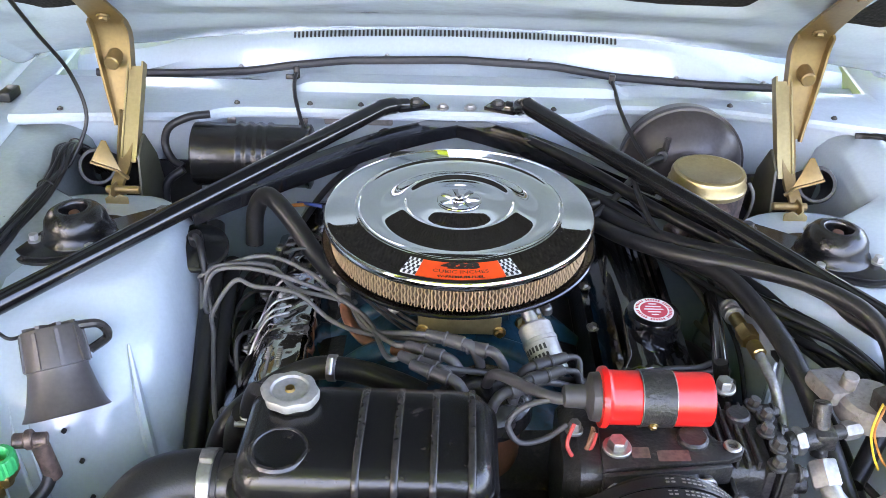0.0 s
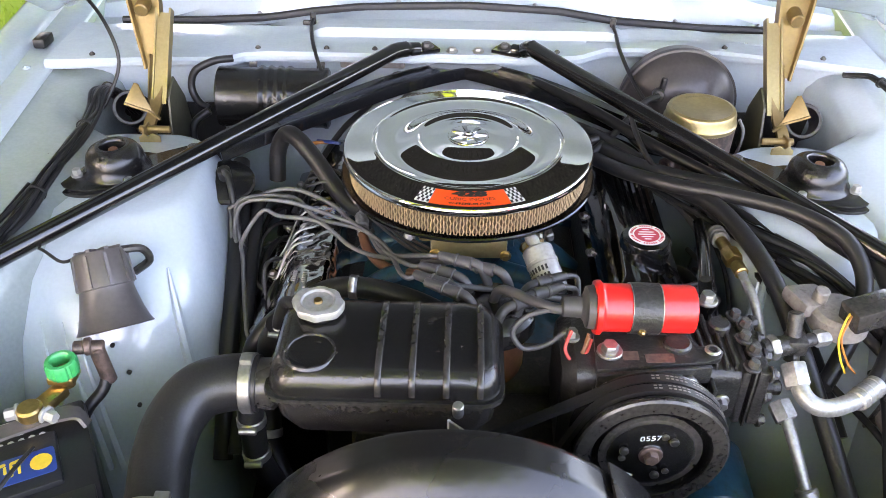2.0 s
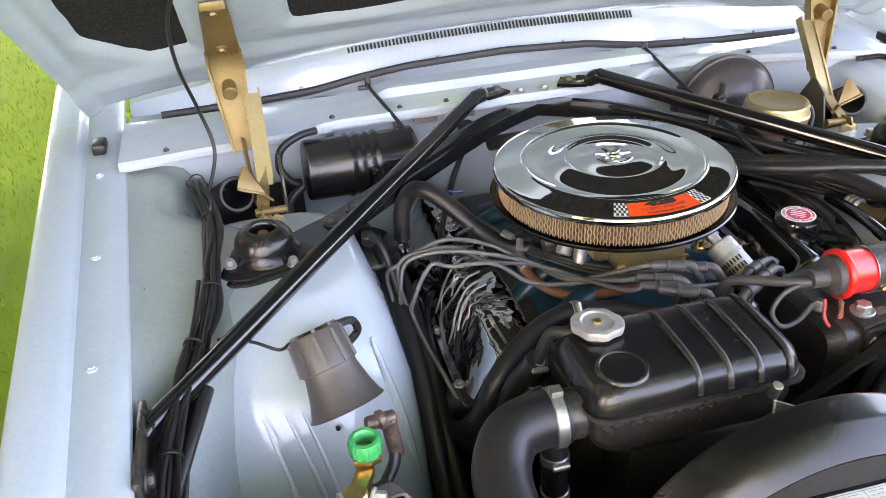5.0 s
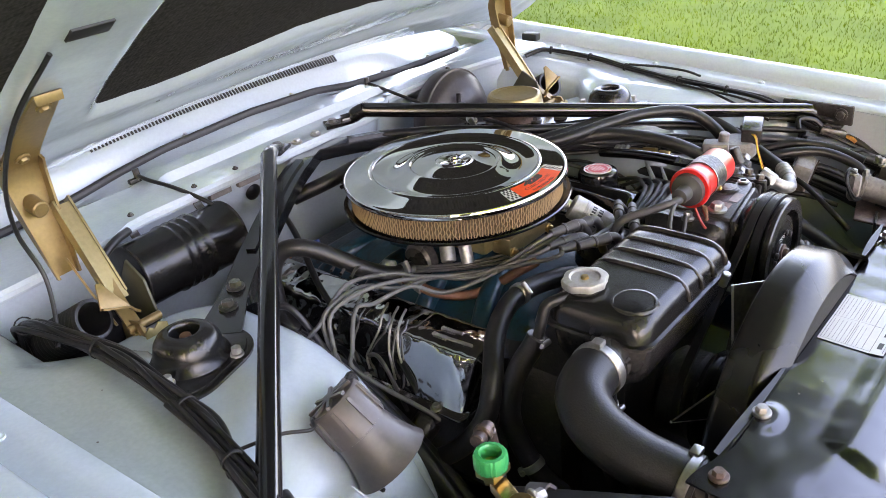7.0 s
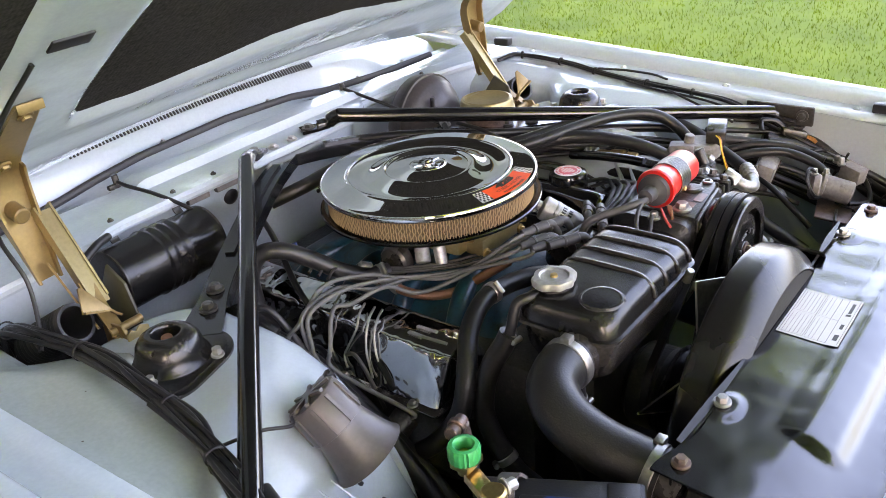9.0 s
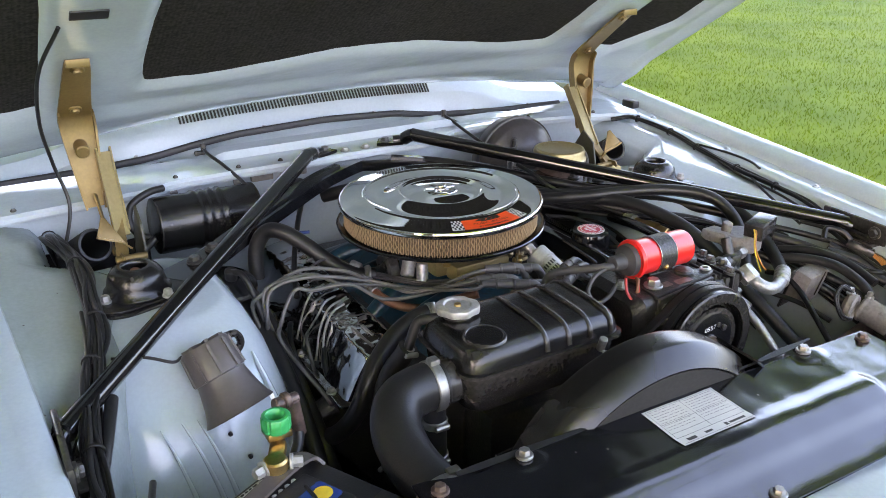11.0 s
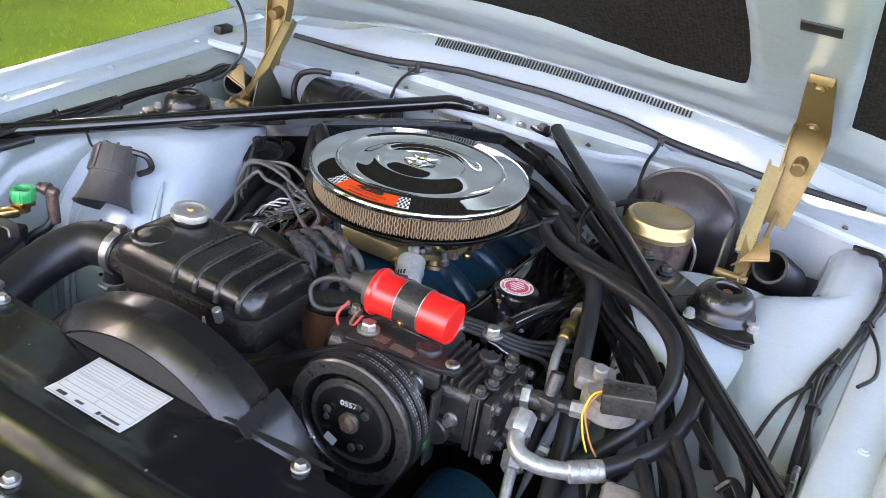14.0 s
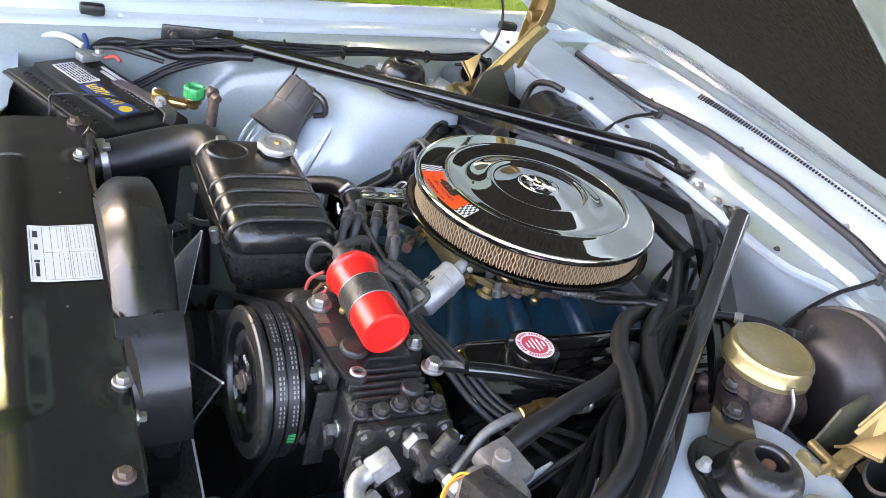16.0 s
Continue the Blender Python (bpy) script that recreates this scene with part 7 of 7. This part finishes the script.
hose_thing("hold_down_rod", [tuple(bat(0.03, -0.10, 0.70)), tuple(bat(0.02, -0.092, 0.79)), tuple(bat(0.005, -0.075, 0.806)), tuple(bat(0.05, -0.02, 0.815)), tuple(bat(0.075, 0.02, 0.806))], 0.0024, RUBBER, "thin black hold-down cable bent over the battery", "wire", seg=6)
# terminal with green knob
KX, KY = -0.442, -0.415
term = thing("battery_switch", (KX, KY, 0.80), "brass battery terminal switch with a green plastic knob", "battery switch")
b = B()
lathe(b, [(0.009, 0.0), (0.0165, 0), (0.0175, 0.002), (0.0175, 0.016), (0.016, 0.019), (0.012, 0.0195), (0.0095, 0.016), (0.009, 0.006), (0.009, 0.0)], (KX, KY, 0.825), (0, 0, 1), 48, lambda a, r, h: 0.0006 * math.cos(20 * a) if r > 0.015 else 0)
part("knob", b, GREEN, term, "green plastic knob")
b = B()
cyl(b, (KX, KY, 0.805), (KX, KY, 0.832), 0.009, seg=20)
box(b, (KX, KY - 0.002, 0.822), (0.030, 0.024, 0.010), 0.002)
box(b, (KX - 0.012, KY - 0.030, 0.808), (0.020, 0.050, 0.014), 0.004, (0, 0, -25))
cyl(b, (KX - 0.02, KY - 0.05, 0.798), (KX - 0.02, KY - 0.05, 0.822), 0.014, seg=20)
part("clamp", b, BRASS, term)
for q, w in (((KX - 0.034, KY - 0.050, 0.812), (-1, -0.4, 0)), ((KX - 0.002, KY - 0.052, 0.812), (1, -0.4, 0))):
    part("bolt", bolt(B(), q, w, 0.007, 0.012), ZINC, term)
b = B()
cyl(b, (KX + 0.006, KY + 0.022, 0.842), (KX + 0.038, KY + 0.030, 0.838), 0.008, seg=16)
cyl(b, (KX + 0.030, KY + 0.026, 0.840), (KX + 0.036, KY + 0.024, 0.79), 0.009, seg=16)
cyl(b, (KX + 0.018, KY + 0.024, 0.842), (KX + 0.026, KY + 0.026, 0.842), 0.0105, seg=16)
part("cable_lug", b, CUPRUST, term)
hose_thing("battery_cable", [(KX + 0.035, KY + 0.024, 0.80), (KX + 0.030, KY + 0.014, 0.785), (KX + 0.012, KY - 0.006, 0.765), (KX + 0.0, KY - 0.03, 0.72), (KX - 0.005, KY - 0.05, 0.65)], 0.007, RUBBER, "thick black battery cable", "cable")
hose_thing("positive_cable", [(-0.635, -0.565, 0.80), (-0.66, -0.53, 0.822), (-0.655, -0.47, 0.825), (-0.64, -0.41, 0.815), (-0.62, -0.35, 0.83), (-0.60, -0.28, 0.84)], 0.008, RUBBER, "black cable from the battery's other pole", "cable")
b = B()
box(b, (-0.63, -0.56, 0.806), (0.024, 0.040, 0.016), 0.004, (0, 0, 28))
bolt(b, (-0.62, -0.545, 0.815), (0, 0, 1), 0.007, 0.008)
solo("terminal_clamp", b, ALU, "grey lead battery terminal clamp", "battery clamp")
b = tube(B(), [(-0.612, -0.535, 0.812), (-0.602, -0.52, 0.820), (-0.592, -0.512, 0.816)], 0.0032, 8)
solo("terminal_wire", b, REDWIRE, "short red wire on the battery terminal", "wire")

for pts, r, m, lab in (([(-0.655, -0.575, 0.812), (-0.685, -0.600, 0.826), (-0.708, -0.620, 0.818), (-0.712, -0.640, 0.790), (-0.700, -0.650, 0.75)], 0.0042, RUBBER, "black cable looping down beside the battery"),
                       ([(-0.640, -0.560, 0.818), (-0.668, -0.566, 0.832), (-0.690, -0.572, 0.826), (-0.705, -0.585, 0.800)], 0.0036, BLUEPRINT, "blue wire on the battery pole"),
                       ([(-0.630, -0.552, 0.822), (-0.612, -0.520, 0.832), (-0.600, -0.480, 0.828), (-0.590, -0.44, 0.822)], 0.0040, RUBBER, "black lead from the battery pole"),
                       ([(-0.640, -0.570, 0.820), (-0.655, -0.600, 0.830), (-0.668, -0.640, 0.822)], 0.0058, LABEL, "pale grey sleeved cable at the battery pole")):
    hose_thing("pole_cable", pts, r, m, lab, "cable", seg=10)

# ---- wiring along the inner wings ----
rng = random.Random(12)


def harness(name, core, count, spread, r, label, category="wiring harness", ties=()):
    t = thing(name, core[len(core) // 2], label, category, "wiring harnesses")
    for k in range(count):
        a = 2 * math.pi * k / count + rng.random()
        o = Vector((math.cos(a), 0.3 * math.sin(a), abs(math.sin(a)) * 0.8)) * spread
        pts = [Vector(p) + o * rng.uniform(0.6, 1.3) + Vector((rng.uniform(-1, 1), rng.uniform(-1, 1), 0)) * spread * 0.7 for p in core]
        part("cable", tube(B(), pts, r * rng.uniform(0.75, 1.2), 8, 6), TAPE if k % 2 else RUBBER, t, sharp=60)
    path = smooth_path(core, 8)
    for q in ties:
        i = min(len(path) - 2, int(q * (len(path) - 1)))
        b = B()
        ring(b, path[i] + Vector((0, 0, spread * 0.3)), path[i + 1] - path[i], spread * 1.15 + r, 0.005, 0.002, 14)
        part("tie", b, TAPE, t)
    return t


harness("left_loom", [(-0.585, 0.262, 0.80), (-0.598, 0.238, 0.850), (-0.604, 0.190, 0.878), (-0.588, 0.11, 0.876), (-0.582, 0.02, 0.878), (-0.584, -0.07, 0.873), (-0.590, -0.15, 0.862), (-0.606, -0.22, 0.848), (-0.632, -0.31, 0.822), (-0.648, -0.40, 0.79), (-0.655, -0.48, 0.74)], 10, 0.0085, 0.0031, "bundle of black taped wires along the inner wing", ties=(0.15, 0.35, 0.55, 0.7))
harness("front_loom", [(-0.592, -0.10, 0.872), (-0.602, -0.18, 0.866), (-0.618, -0.26, 0.858), (-0.632, -0.34, 0.846), (-0.640, -0.42, 0.834), (-0.640, -0.50, 0.822)], 6, 0.0080, 0.0032, "loose black taped wires running forward to the battery", ties=(0.3, 0.7))
harness("right_loom", [(0.648, 0.275, 0.892), (0.668, 0.265, 0.896), (0.688, 0.246, 0.898), (0.704, 0.190, 0.892), (0.703, 0.118, 0.884), (0.692, 0.04, 0.876), (0.676, -0.05, 0.872), (0.664, -0.12, 0.870), (0.662, -0.20, 0.864), (0.666, -0.28, 0.852), (0.664, -0.35, 0.82), (0.66, -0.43, 0.76)], 5, 0.0052, 0.0033, "twisted loom of black taped wires along the other inner wing", ties=(0.2, 0.33, 0.45, 0.6, 0.72))
for k, pts in enumerate(([(0.692, 0.04, 0.876), (0.712, -0.02, 0.872), (0.716, -0.08, 0.868), (0.70, -0.12, 0.866)], [(0.668, -0.04, 0.864), (0.650, -0.12, 0.858), (0.642, -0.22, 0.852), (0.636, -0.32, 0.835)], [(0.665, -0.12, 0.862), (0.628, -0.20, 0.852), (0.61, -0.30, 0.825)])):
    solo("loose_wire", tube(B(), [(x, y, z + 0.010) for x, y, z in pts], 0.0026, 8, 8), RUBBER, "thin loose black wire on the inner wing", "wire", "loose wires")

# ---- electrical parts in the front corner by the compressor ----
reg = thing("relay_unit", (0.465, -0.32, 0.83), "dark relay box with yellow and orange wires", "relay")
b = B()
box(b, (0.478, -0.318, 0.862), (0.060, 0.034, 0.028), 0.003, (0, -6, 18))
part("housing", b, SATIN_BLACK, reg)
b = B()
cyl(b, (0.455, -0.30, 0.82), (0.455, -0.30, 0.85), 0.035, seg=28)
box(b, (0.425, -0.275, 0.842), (0.05, 0.045, 0.02), 0.005, (0, 10, 20))
cyl(b, (0.432, -0.285, 0.85), (0.432, -0.287, 0.868), 0.009, seg=16)
part("base", b, BOX_GREY, reg)
for k, m in enumerate((YELLOW, ORANGEWIRE)):
    b = tube(B(), [(0.450 + 0.003 * k, -0.328, 0.866), (0.442 + 0.004 * k, -0.338, 0.862), (0.438 + 0.003 * k, -0.345, 0.840), (0.445 + 0.010 * k, -0.350, 0.815 - 0.006 * k), (0.455 + 0.012 * k, -0.352, 0.795)], 0.0013, 8, 6)
    part("wire", b, m, reg)
regbox = thing("regulator_box", (0.523, -0.39, 0.76), "dusty taupe metal regulator box with rounded edges", "regulator")
part("case", box(B(), (0.523, -0.396, 0.774), (0.062, 0.034, 0.062), 0.008, (14, 0, 10)), BOX_GREY, regbox)
part("back_plate", box(B(), (0.523, -0.376, 0.765), (0.070, 0.005, 0.078), 0.002, (14, 0, 10)), CAST_BLACK, regbox)
part("seam", box(B(), (0.532, -0.4155, 0.780), (0.0015, 0.002, 0.05), 0.0004, (14, 0, 10)), DULL_BROWN, regbox)
epump = thing("electric_pump", (0.546, -0.51, 0.72), "dusty grey-brown cylindrical electric pump with round flange", "pump")
b = B()
lathe(b, [(0, 0), (0.019, 0), (0.0215, 0.003), (0.0215, 0.048), (0.0225, 0.049), (0.0225, 0.054), (0.018, 0.058), (0, 0.058)], (0.553, -0.545, 0.752), (-0.22, 1, 0.25), 36)
part("motor", b, BOX_GREY, epump)
b = B()
lathe(b, [(0, 0.004), (0.012, 0.004), (0.015, 0.0), (0.021, 0.0), (0.0235, 0.003), (0.0235, 0.012), (0.018, 0.018), (0, 0.018)], (0.515, -0.498, 0.772), (-0.3, 1, 0.1), 32)
part("flange", b, BOX_GREY, epump)
for q in ((0.512, -0.487, 0.797), (0.548, -0.498, 0.785)):
    part("terminal", bolt(B(), q, (0, 0, 1), 0.005, 0.009), STEEL, epump)
for k in range(2):
    b = tube(B(), [(0.512, -0.49, 0.80), (0.498 - 0.006 * k, -0.482, 0.812), (0.482 - 0.006 * k, -0.485, 0.796), (0.484, -0.497, 0.770 - 0.006 * k), (0.500, -0.505, 0.760)], 0.0022, 8)
    part("lead", b, TAPE, epump)
solen = thing("solenoid", (0.588, -0.525, 0.76), "small dusty grey metal solenoid box with terminals", "solenoid")
part("case", box(B(), (0.588, -0.534, 0.778), (0.028, 0.040, 0.030), 0.003, (10, 0, -18)), BOX_GREY, solen)
for q in ((0.576, -0.515, 0.797), (0.584, -0.505, 0.797)):
    part("terminal", bolt(B(), q, (0, 0, 1), 0.005, 0.011), STEEL, solen)
part("red_cap", box(B(), (0.605, -0.541, 0.775), (0.007, 0.024, 0.026), 0.002, (10, 0, -18)), REDWIRE, solen, "red plastic end cap")
brk = thing("mounting_bracket", (0.53, -0.52, 0.72), "rust-brown steel bracket below the pump", "bracket")
part("shelf", box(B(), (0.52, -0.525, 0.728), (0.085, 0.060, 0.005), 0.002, (8, 0, 12)), CUPRUST, brk)
part("upright", box(B(), (0.495, -0.535, 0.71), (0.05, 0.005, 0.05), 0.002, (0, 0, 12)), CAST_BLACK, brk)
b = B()
loft(b, [[(0.48, -0.60, 0.74), (0.50, -0.61, 0.742), (0.50, -0.59, 0.73), (0.482, -0.585, 0.73)], [(0.505, -0.57, 0.755), (0.522, -0.58, 0.757), (0.522, -0.565, 0.745), (0.508, -0.56, 0.745)]])
part("lever", b, BOX_GREY, brk)
CABLES = (([(0.508, -0.330, 0.80), (0.530, -0.375, 0.812), (0.553, -0.425, 0.812), (0.560, -0.475, 0.795), (0.556, -0.50, 0.775)], 0.0085),
          ([(0.535, -0.315, 0.805), (0.560, -0.37, 0.818), (0.578, -0.43, 0.812), (0.578, -0.485, 0.798)], 0.0075),
          ([(0.540, -0.300, 0.825), (0.575, -0.36, 0.815), (0.604, -0.43, 0.800), (0.635, -0.50, 0.775), (0.66, -0.56, 0.745), (0.67, -0.64, 0.70)], 0.008),
          ([(0.520, -0.285, 0.815), (0.565, -0.345, 0.805), (0.615, -0.42, 0.79), (0.645, -0.49, 0.765), (0.652, -0.56, 0.73)], 0.0065),
          ([(0.42, -0.17, 0.825), (0.47, -0.22, 0.82), (0.53, -0.30, 0.79), (0.57, -0.38, 0.75), (0.60, -0.48, 0.70)], 0.006),
          ([(0.55, -0.27, 0.835), (0.60, -0.33, 0.825), (0.635, -0.385, 0.815), (0.665, -0.45, 0.785), (0.675, -0.53, 0.74)], 0.0055),
          ([(0.50, -0.33, 0.775), (0.495, -0.37, 0.785), (0.487, -0.41, 0.775), (0.480, -0.45, 0.75), (0.475, -0.50, 0.71)], 0.005),
          ([(0.44, -0.33, 0.77), (0.465, -0.37, 0.76), (0.485, -0.42, 0.755), (0.50, -0.47, 0.74)], 0.0045),
          ([(0.61, -0.30, 0.84), (0.63, -0.345, 0.835), (0.625, -0.40, 0.82), (0.64, -0.455, 0.795), (0.67, -0.50, 0.77)], 0.004),
          ([(0.59, -0.42, 0.79), (0.615, -0.46, 0.80), (0.64, -0.47, 0.79), (0.66, -0.51, 0.765), (0.655, -0.57, 0.73)], 0.005),
          ([(0.535, -0.545, 0.74), (0.57, -0.57, 0.735), (0.61, -0.56, 0.742), (0.645, -0.54, 0.75)], 0.0045),
          ([(0.545, -0.52, 0.735), (0.545, -0.55, 0.725), (0.55, -0.60, 0.71), (0.56, -0.64, 0.69)], 0.003))
for pts, r in CABLES:
    hose_thing("corner_cable", pts, r, RUBBER if r > 0.006 else TAPE, "black cable curving across the front corner of the bay", "cable", seg=10)
harness("corner_loom", [(0.615, -0.36, 0.80), (0.645, -0.42, 0.785), (0.665, -0.49, 0.75), (0.655, -0.57, 0.715), (0.61, -0.62, 0.70), (0.56, -0.66, 0.69)], 8, 0.020, 0.0075, "tangle of black taped wires in the front corner", ties=(0.4, 0.7))
wb = thing("wire_connector", (0.640, -0.41, 0.82), "black plastic wire connector block with bare orange wire ends", "connector")
part("block", box(B(), (0.638, -0.408, 0.820), (0.026, 0.048, 0.014), 0.003, (14, 10, 30)), SATIN_BLACK, wb)
for k in range(6):
    b = tube(B(), [(0.645 + 0.003 * k, -0.428 + 0.002 * k, 0.812), (0.648 + 0.003 * k, -0.440, 0.805), (0.648 + 0.0025 * k, -0.448, 0.800)], 0.0008, 6, 4)
    part("wire_end", b, ORANGEWIRE, wb)
b = tube(B(), [(0.60, -0.36, 0.83), (0.612, -0.355, 0.845), (0.628, -0.375, 0.842), (0.634, -0.390, 0.830)], 0.005, 8)
part("lead", b, TAPE, wb)

# ---- dark hoses and cables behind and beside the engine ----
for pts, r, lab in (
        ([(-0.36, 0.10, 0.80), (-0.345, 0.02, 0.78), (-0.335, -0.08, 0.74), (-0.33, -0.20, 0.66), (-0.33, -0.30, 0.55)], 0.014, "black hose along the foot of the shock tower"),
        ([(-0.325, 0.05, 0.77), (-0.318, -0.05, 0.74), (-0.312, -0.18, 0.66), (-0.31, -0.30, 0.56)], 0.012, "black hose beside the exhaust"),
        ([(0.08, 0.30, 0.87), (0.12, 0.24, 0.885), (0.20, 0.16, 0.88), (0.29, 0.07, 0.865), (0.39, -0.02, 0.85), (0.48, -0.12, 0.84), (0.545, -0.21, 0.83), (0.58, -0.30, 0.81)], 0.009, "black taped cable beside the brace"),
        ([(0.26, 0.11, 0.89), (0.262, 0.06, 0.885), (0.275, 0.02, 0.868), (0.30, -0.02, 0.852), (0.33, -0.05, 0.845)], 0.004, "thin black tube hooked over the hoses"),
        ([(-0.10, 0.26, 0.84), (-0.05, 0.22, 0.86), (0.02, 0.21, 0.868), (0.10, 0.22, 0.86)], 0.013, "black hose behind the air cleaner"),
        ([(-0.16, 0.22, 0.85), (-0.20, 0.14, 0.84), (-0.24, 0.06, 0.80), (-0.26, 0.0, 0.77)], 0.005, "thin black wire behind the engine"),
        ([(0.13, 0.16, 0.83), (0.18, 0.10, 0.85), (0.215, 0.10, 0.86), (0.24, 0.14, 0.84)], 0.007, "black hose behind the filter"),
        ([(0.30, -0.03, 0.70), (0.33, -0.10, 0.74), (0.35, -0.2, 0.72), (0.36, -0.28, 0.66)], 0.010, "black hose low beside the engine"),
        ([(0.40, -0.05, 0.76), (0.43, -0.15, 0.77), (0.46, -0.25, 0.74), (0.48, -0.35, 0.68)], 0.011, "black hose above the chassis rail")):
    hose_thing("engine_hose", pts, r, RUBBER if r != 0.009 else TAPE, lab, seg=12)
# vapour valve beside the left valve cover
vv = thing("vacuum_valve", (-0.385, 0.085, 0.76), "round black vacuum valve with a hose beside the tower", "valve")
b = B()
lathe(b, [(0, 0), (0.040, 0.0), (0.044, 0.003), (0.044, 0.008), (0.040, 0.011), (0.022, 0.016), (0.018, 0.018), (0, 0.018)], (-0.365, 0.022, 0.806), (0.1, -0.3, 1), 36)
part("disc", b, SATIN_BLACK, vv)
b = B()
cyl(b, (-0.363, 0.017, 0.82), (-0.363, 0.012, 0.84), 0.010)
tube(b, [(-0.363, 0.012, 0.836), (-0.350, -0.01, 0.835), (-0.338, -0.04, 0.79), (-0.33, -0.06, 0.73)], 0.005, 10)
part("spigot", b, RUBBER, vv)
# blue and orange connector ends behind the breather
b = B()
tube(b, [(-0.235, 0.115, 0.835), (-0.215, 0.10, 0.842), (-0.195, 0.095, 0.842)], 0.003, 8)
solo("blue_wire", b, BLUEPRINT, "short blue wire end behind the engine", "wire")
b = B()
tube(b, [(-0.245, 0.11, 0.833), (-0.228, 0.105, 0.838), (-0.215, 0.104, 0.839)], 0.003, 8)
solo("orange_wire", b, ORANGEWIRE, "short orange wire end behind the engine", "wire")

# bent metal pipe beside the fan shroud, and stray leads low in the bay
b = tube(B(), [(0.322, -0.60, 0.730), (0.324, -0.572, 0.733), (0.328, -0.535, 0.738), (0.330, -0.520, 0.736), (0.332, -0.512, 0.724), (0.334, -0.510, 0.69), (0.336, -0.508, 0.62)], 0.006, 12, 6)
solo("cooler_pipe", b, ALU, "bare grey metal pipe bent down beside the shroud", "pipe")
rng = random.Random(77)
for k in range(9):
    x0 = -0.30 + 0.012 * k
    pts = [(x0, 0.16 - 0.045 * k, 0.70 + rng.uniform(-0.02, 0.02)), (x0 - 0.02, 0.11 - 0.045 * k, 0.735), (x0 - 0.035, 0.05 - 0.04 * k, 0.715 + rng.uniform(-0.02, 0.03)), (x0 - 0.03, -0.02 - 0.03 * k, 0.67)]
    solo("stray_lead", tube(B(), pts, rng.uniform(0.0025, 0.0055), 8, 6), TAPE if k % 2 else WIRE_DARK, "dark lead low between engine and tower", "wire", "stray leads")
for k in range(2):
    x0 = 0.33 + 0.016 * k
    pts = [(x0 - 0.03, 0.06 - 0.03 * k, 0.79), (x0, -0.01 - 0.035 * k, 0.80 + rng.uniform(-0.02, 0.012)), (x0 + 0.025, -0.09 - 0.03 * k, 0.775), (x0 + 0.03, -0.17 - 0.02 * k, 0.72)]
    solo("stray_lead", tube(B(), pts, rng.uniform(0.003, 0.006), 8, 6), TAPE if k % 2 else WIRE_DARK, "dark lead low beside the hose bundle", "wire", "stray leads")
# clips and bolts along the bulkhead and cowl lip
for x, z, r in ((-0.12, 0.845, 0.014),):
    b = B()
    lathe(b, [(0, 0.006), (r * 0.6, 0.006), (r, 0.002), (r * 1.2, 0.0), (0, -0.002)], (x, lip_y(x) + 0.042, z), (0, -1, 0), 20)
    part("grommet", b, RUBBER, car)
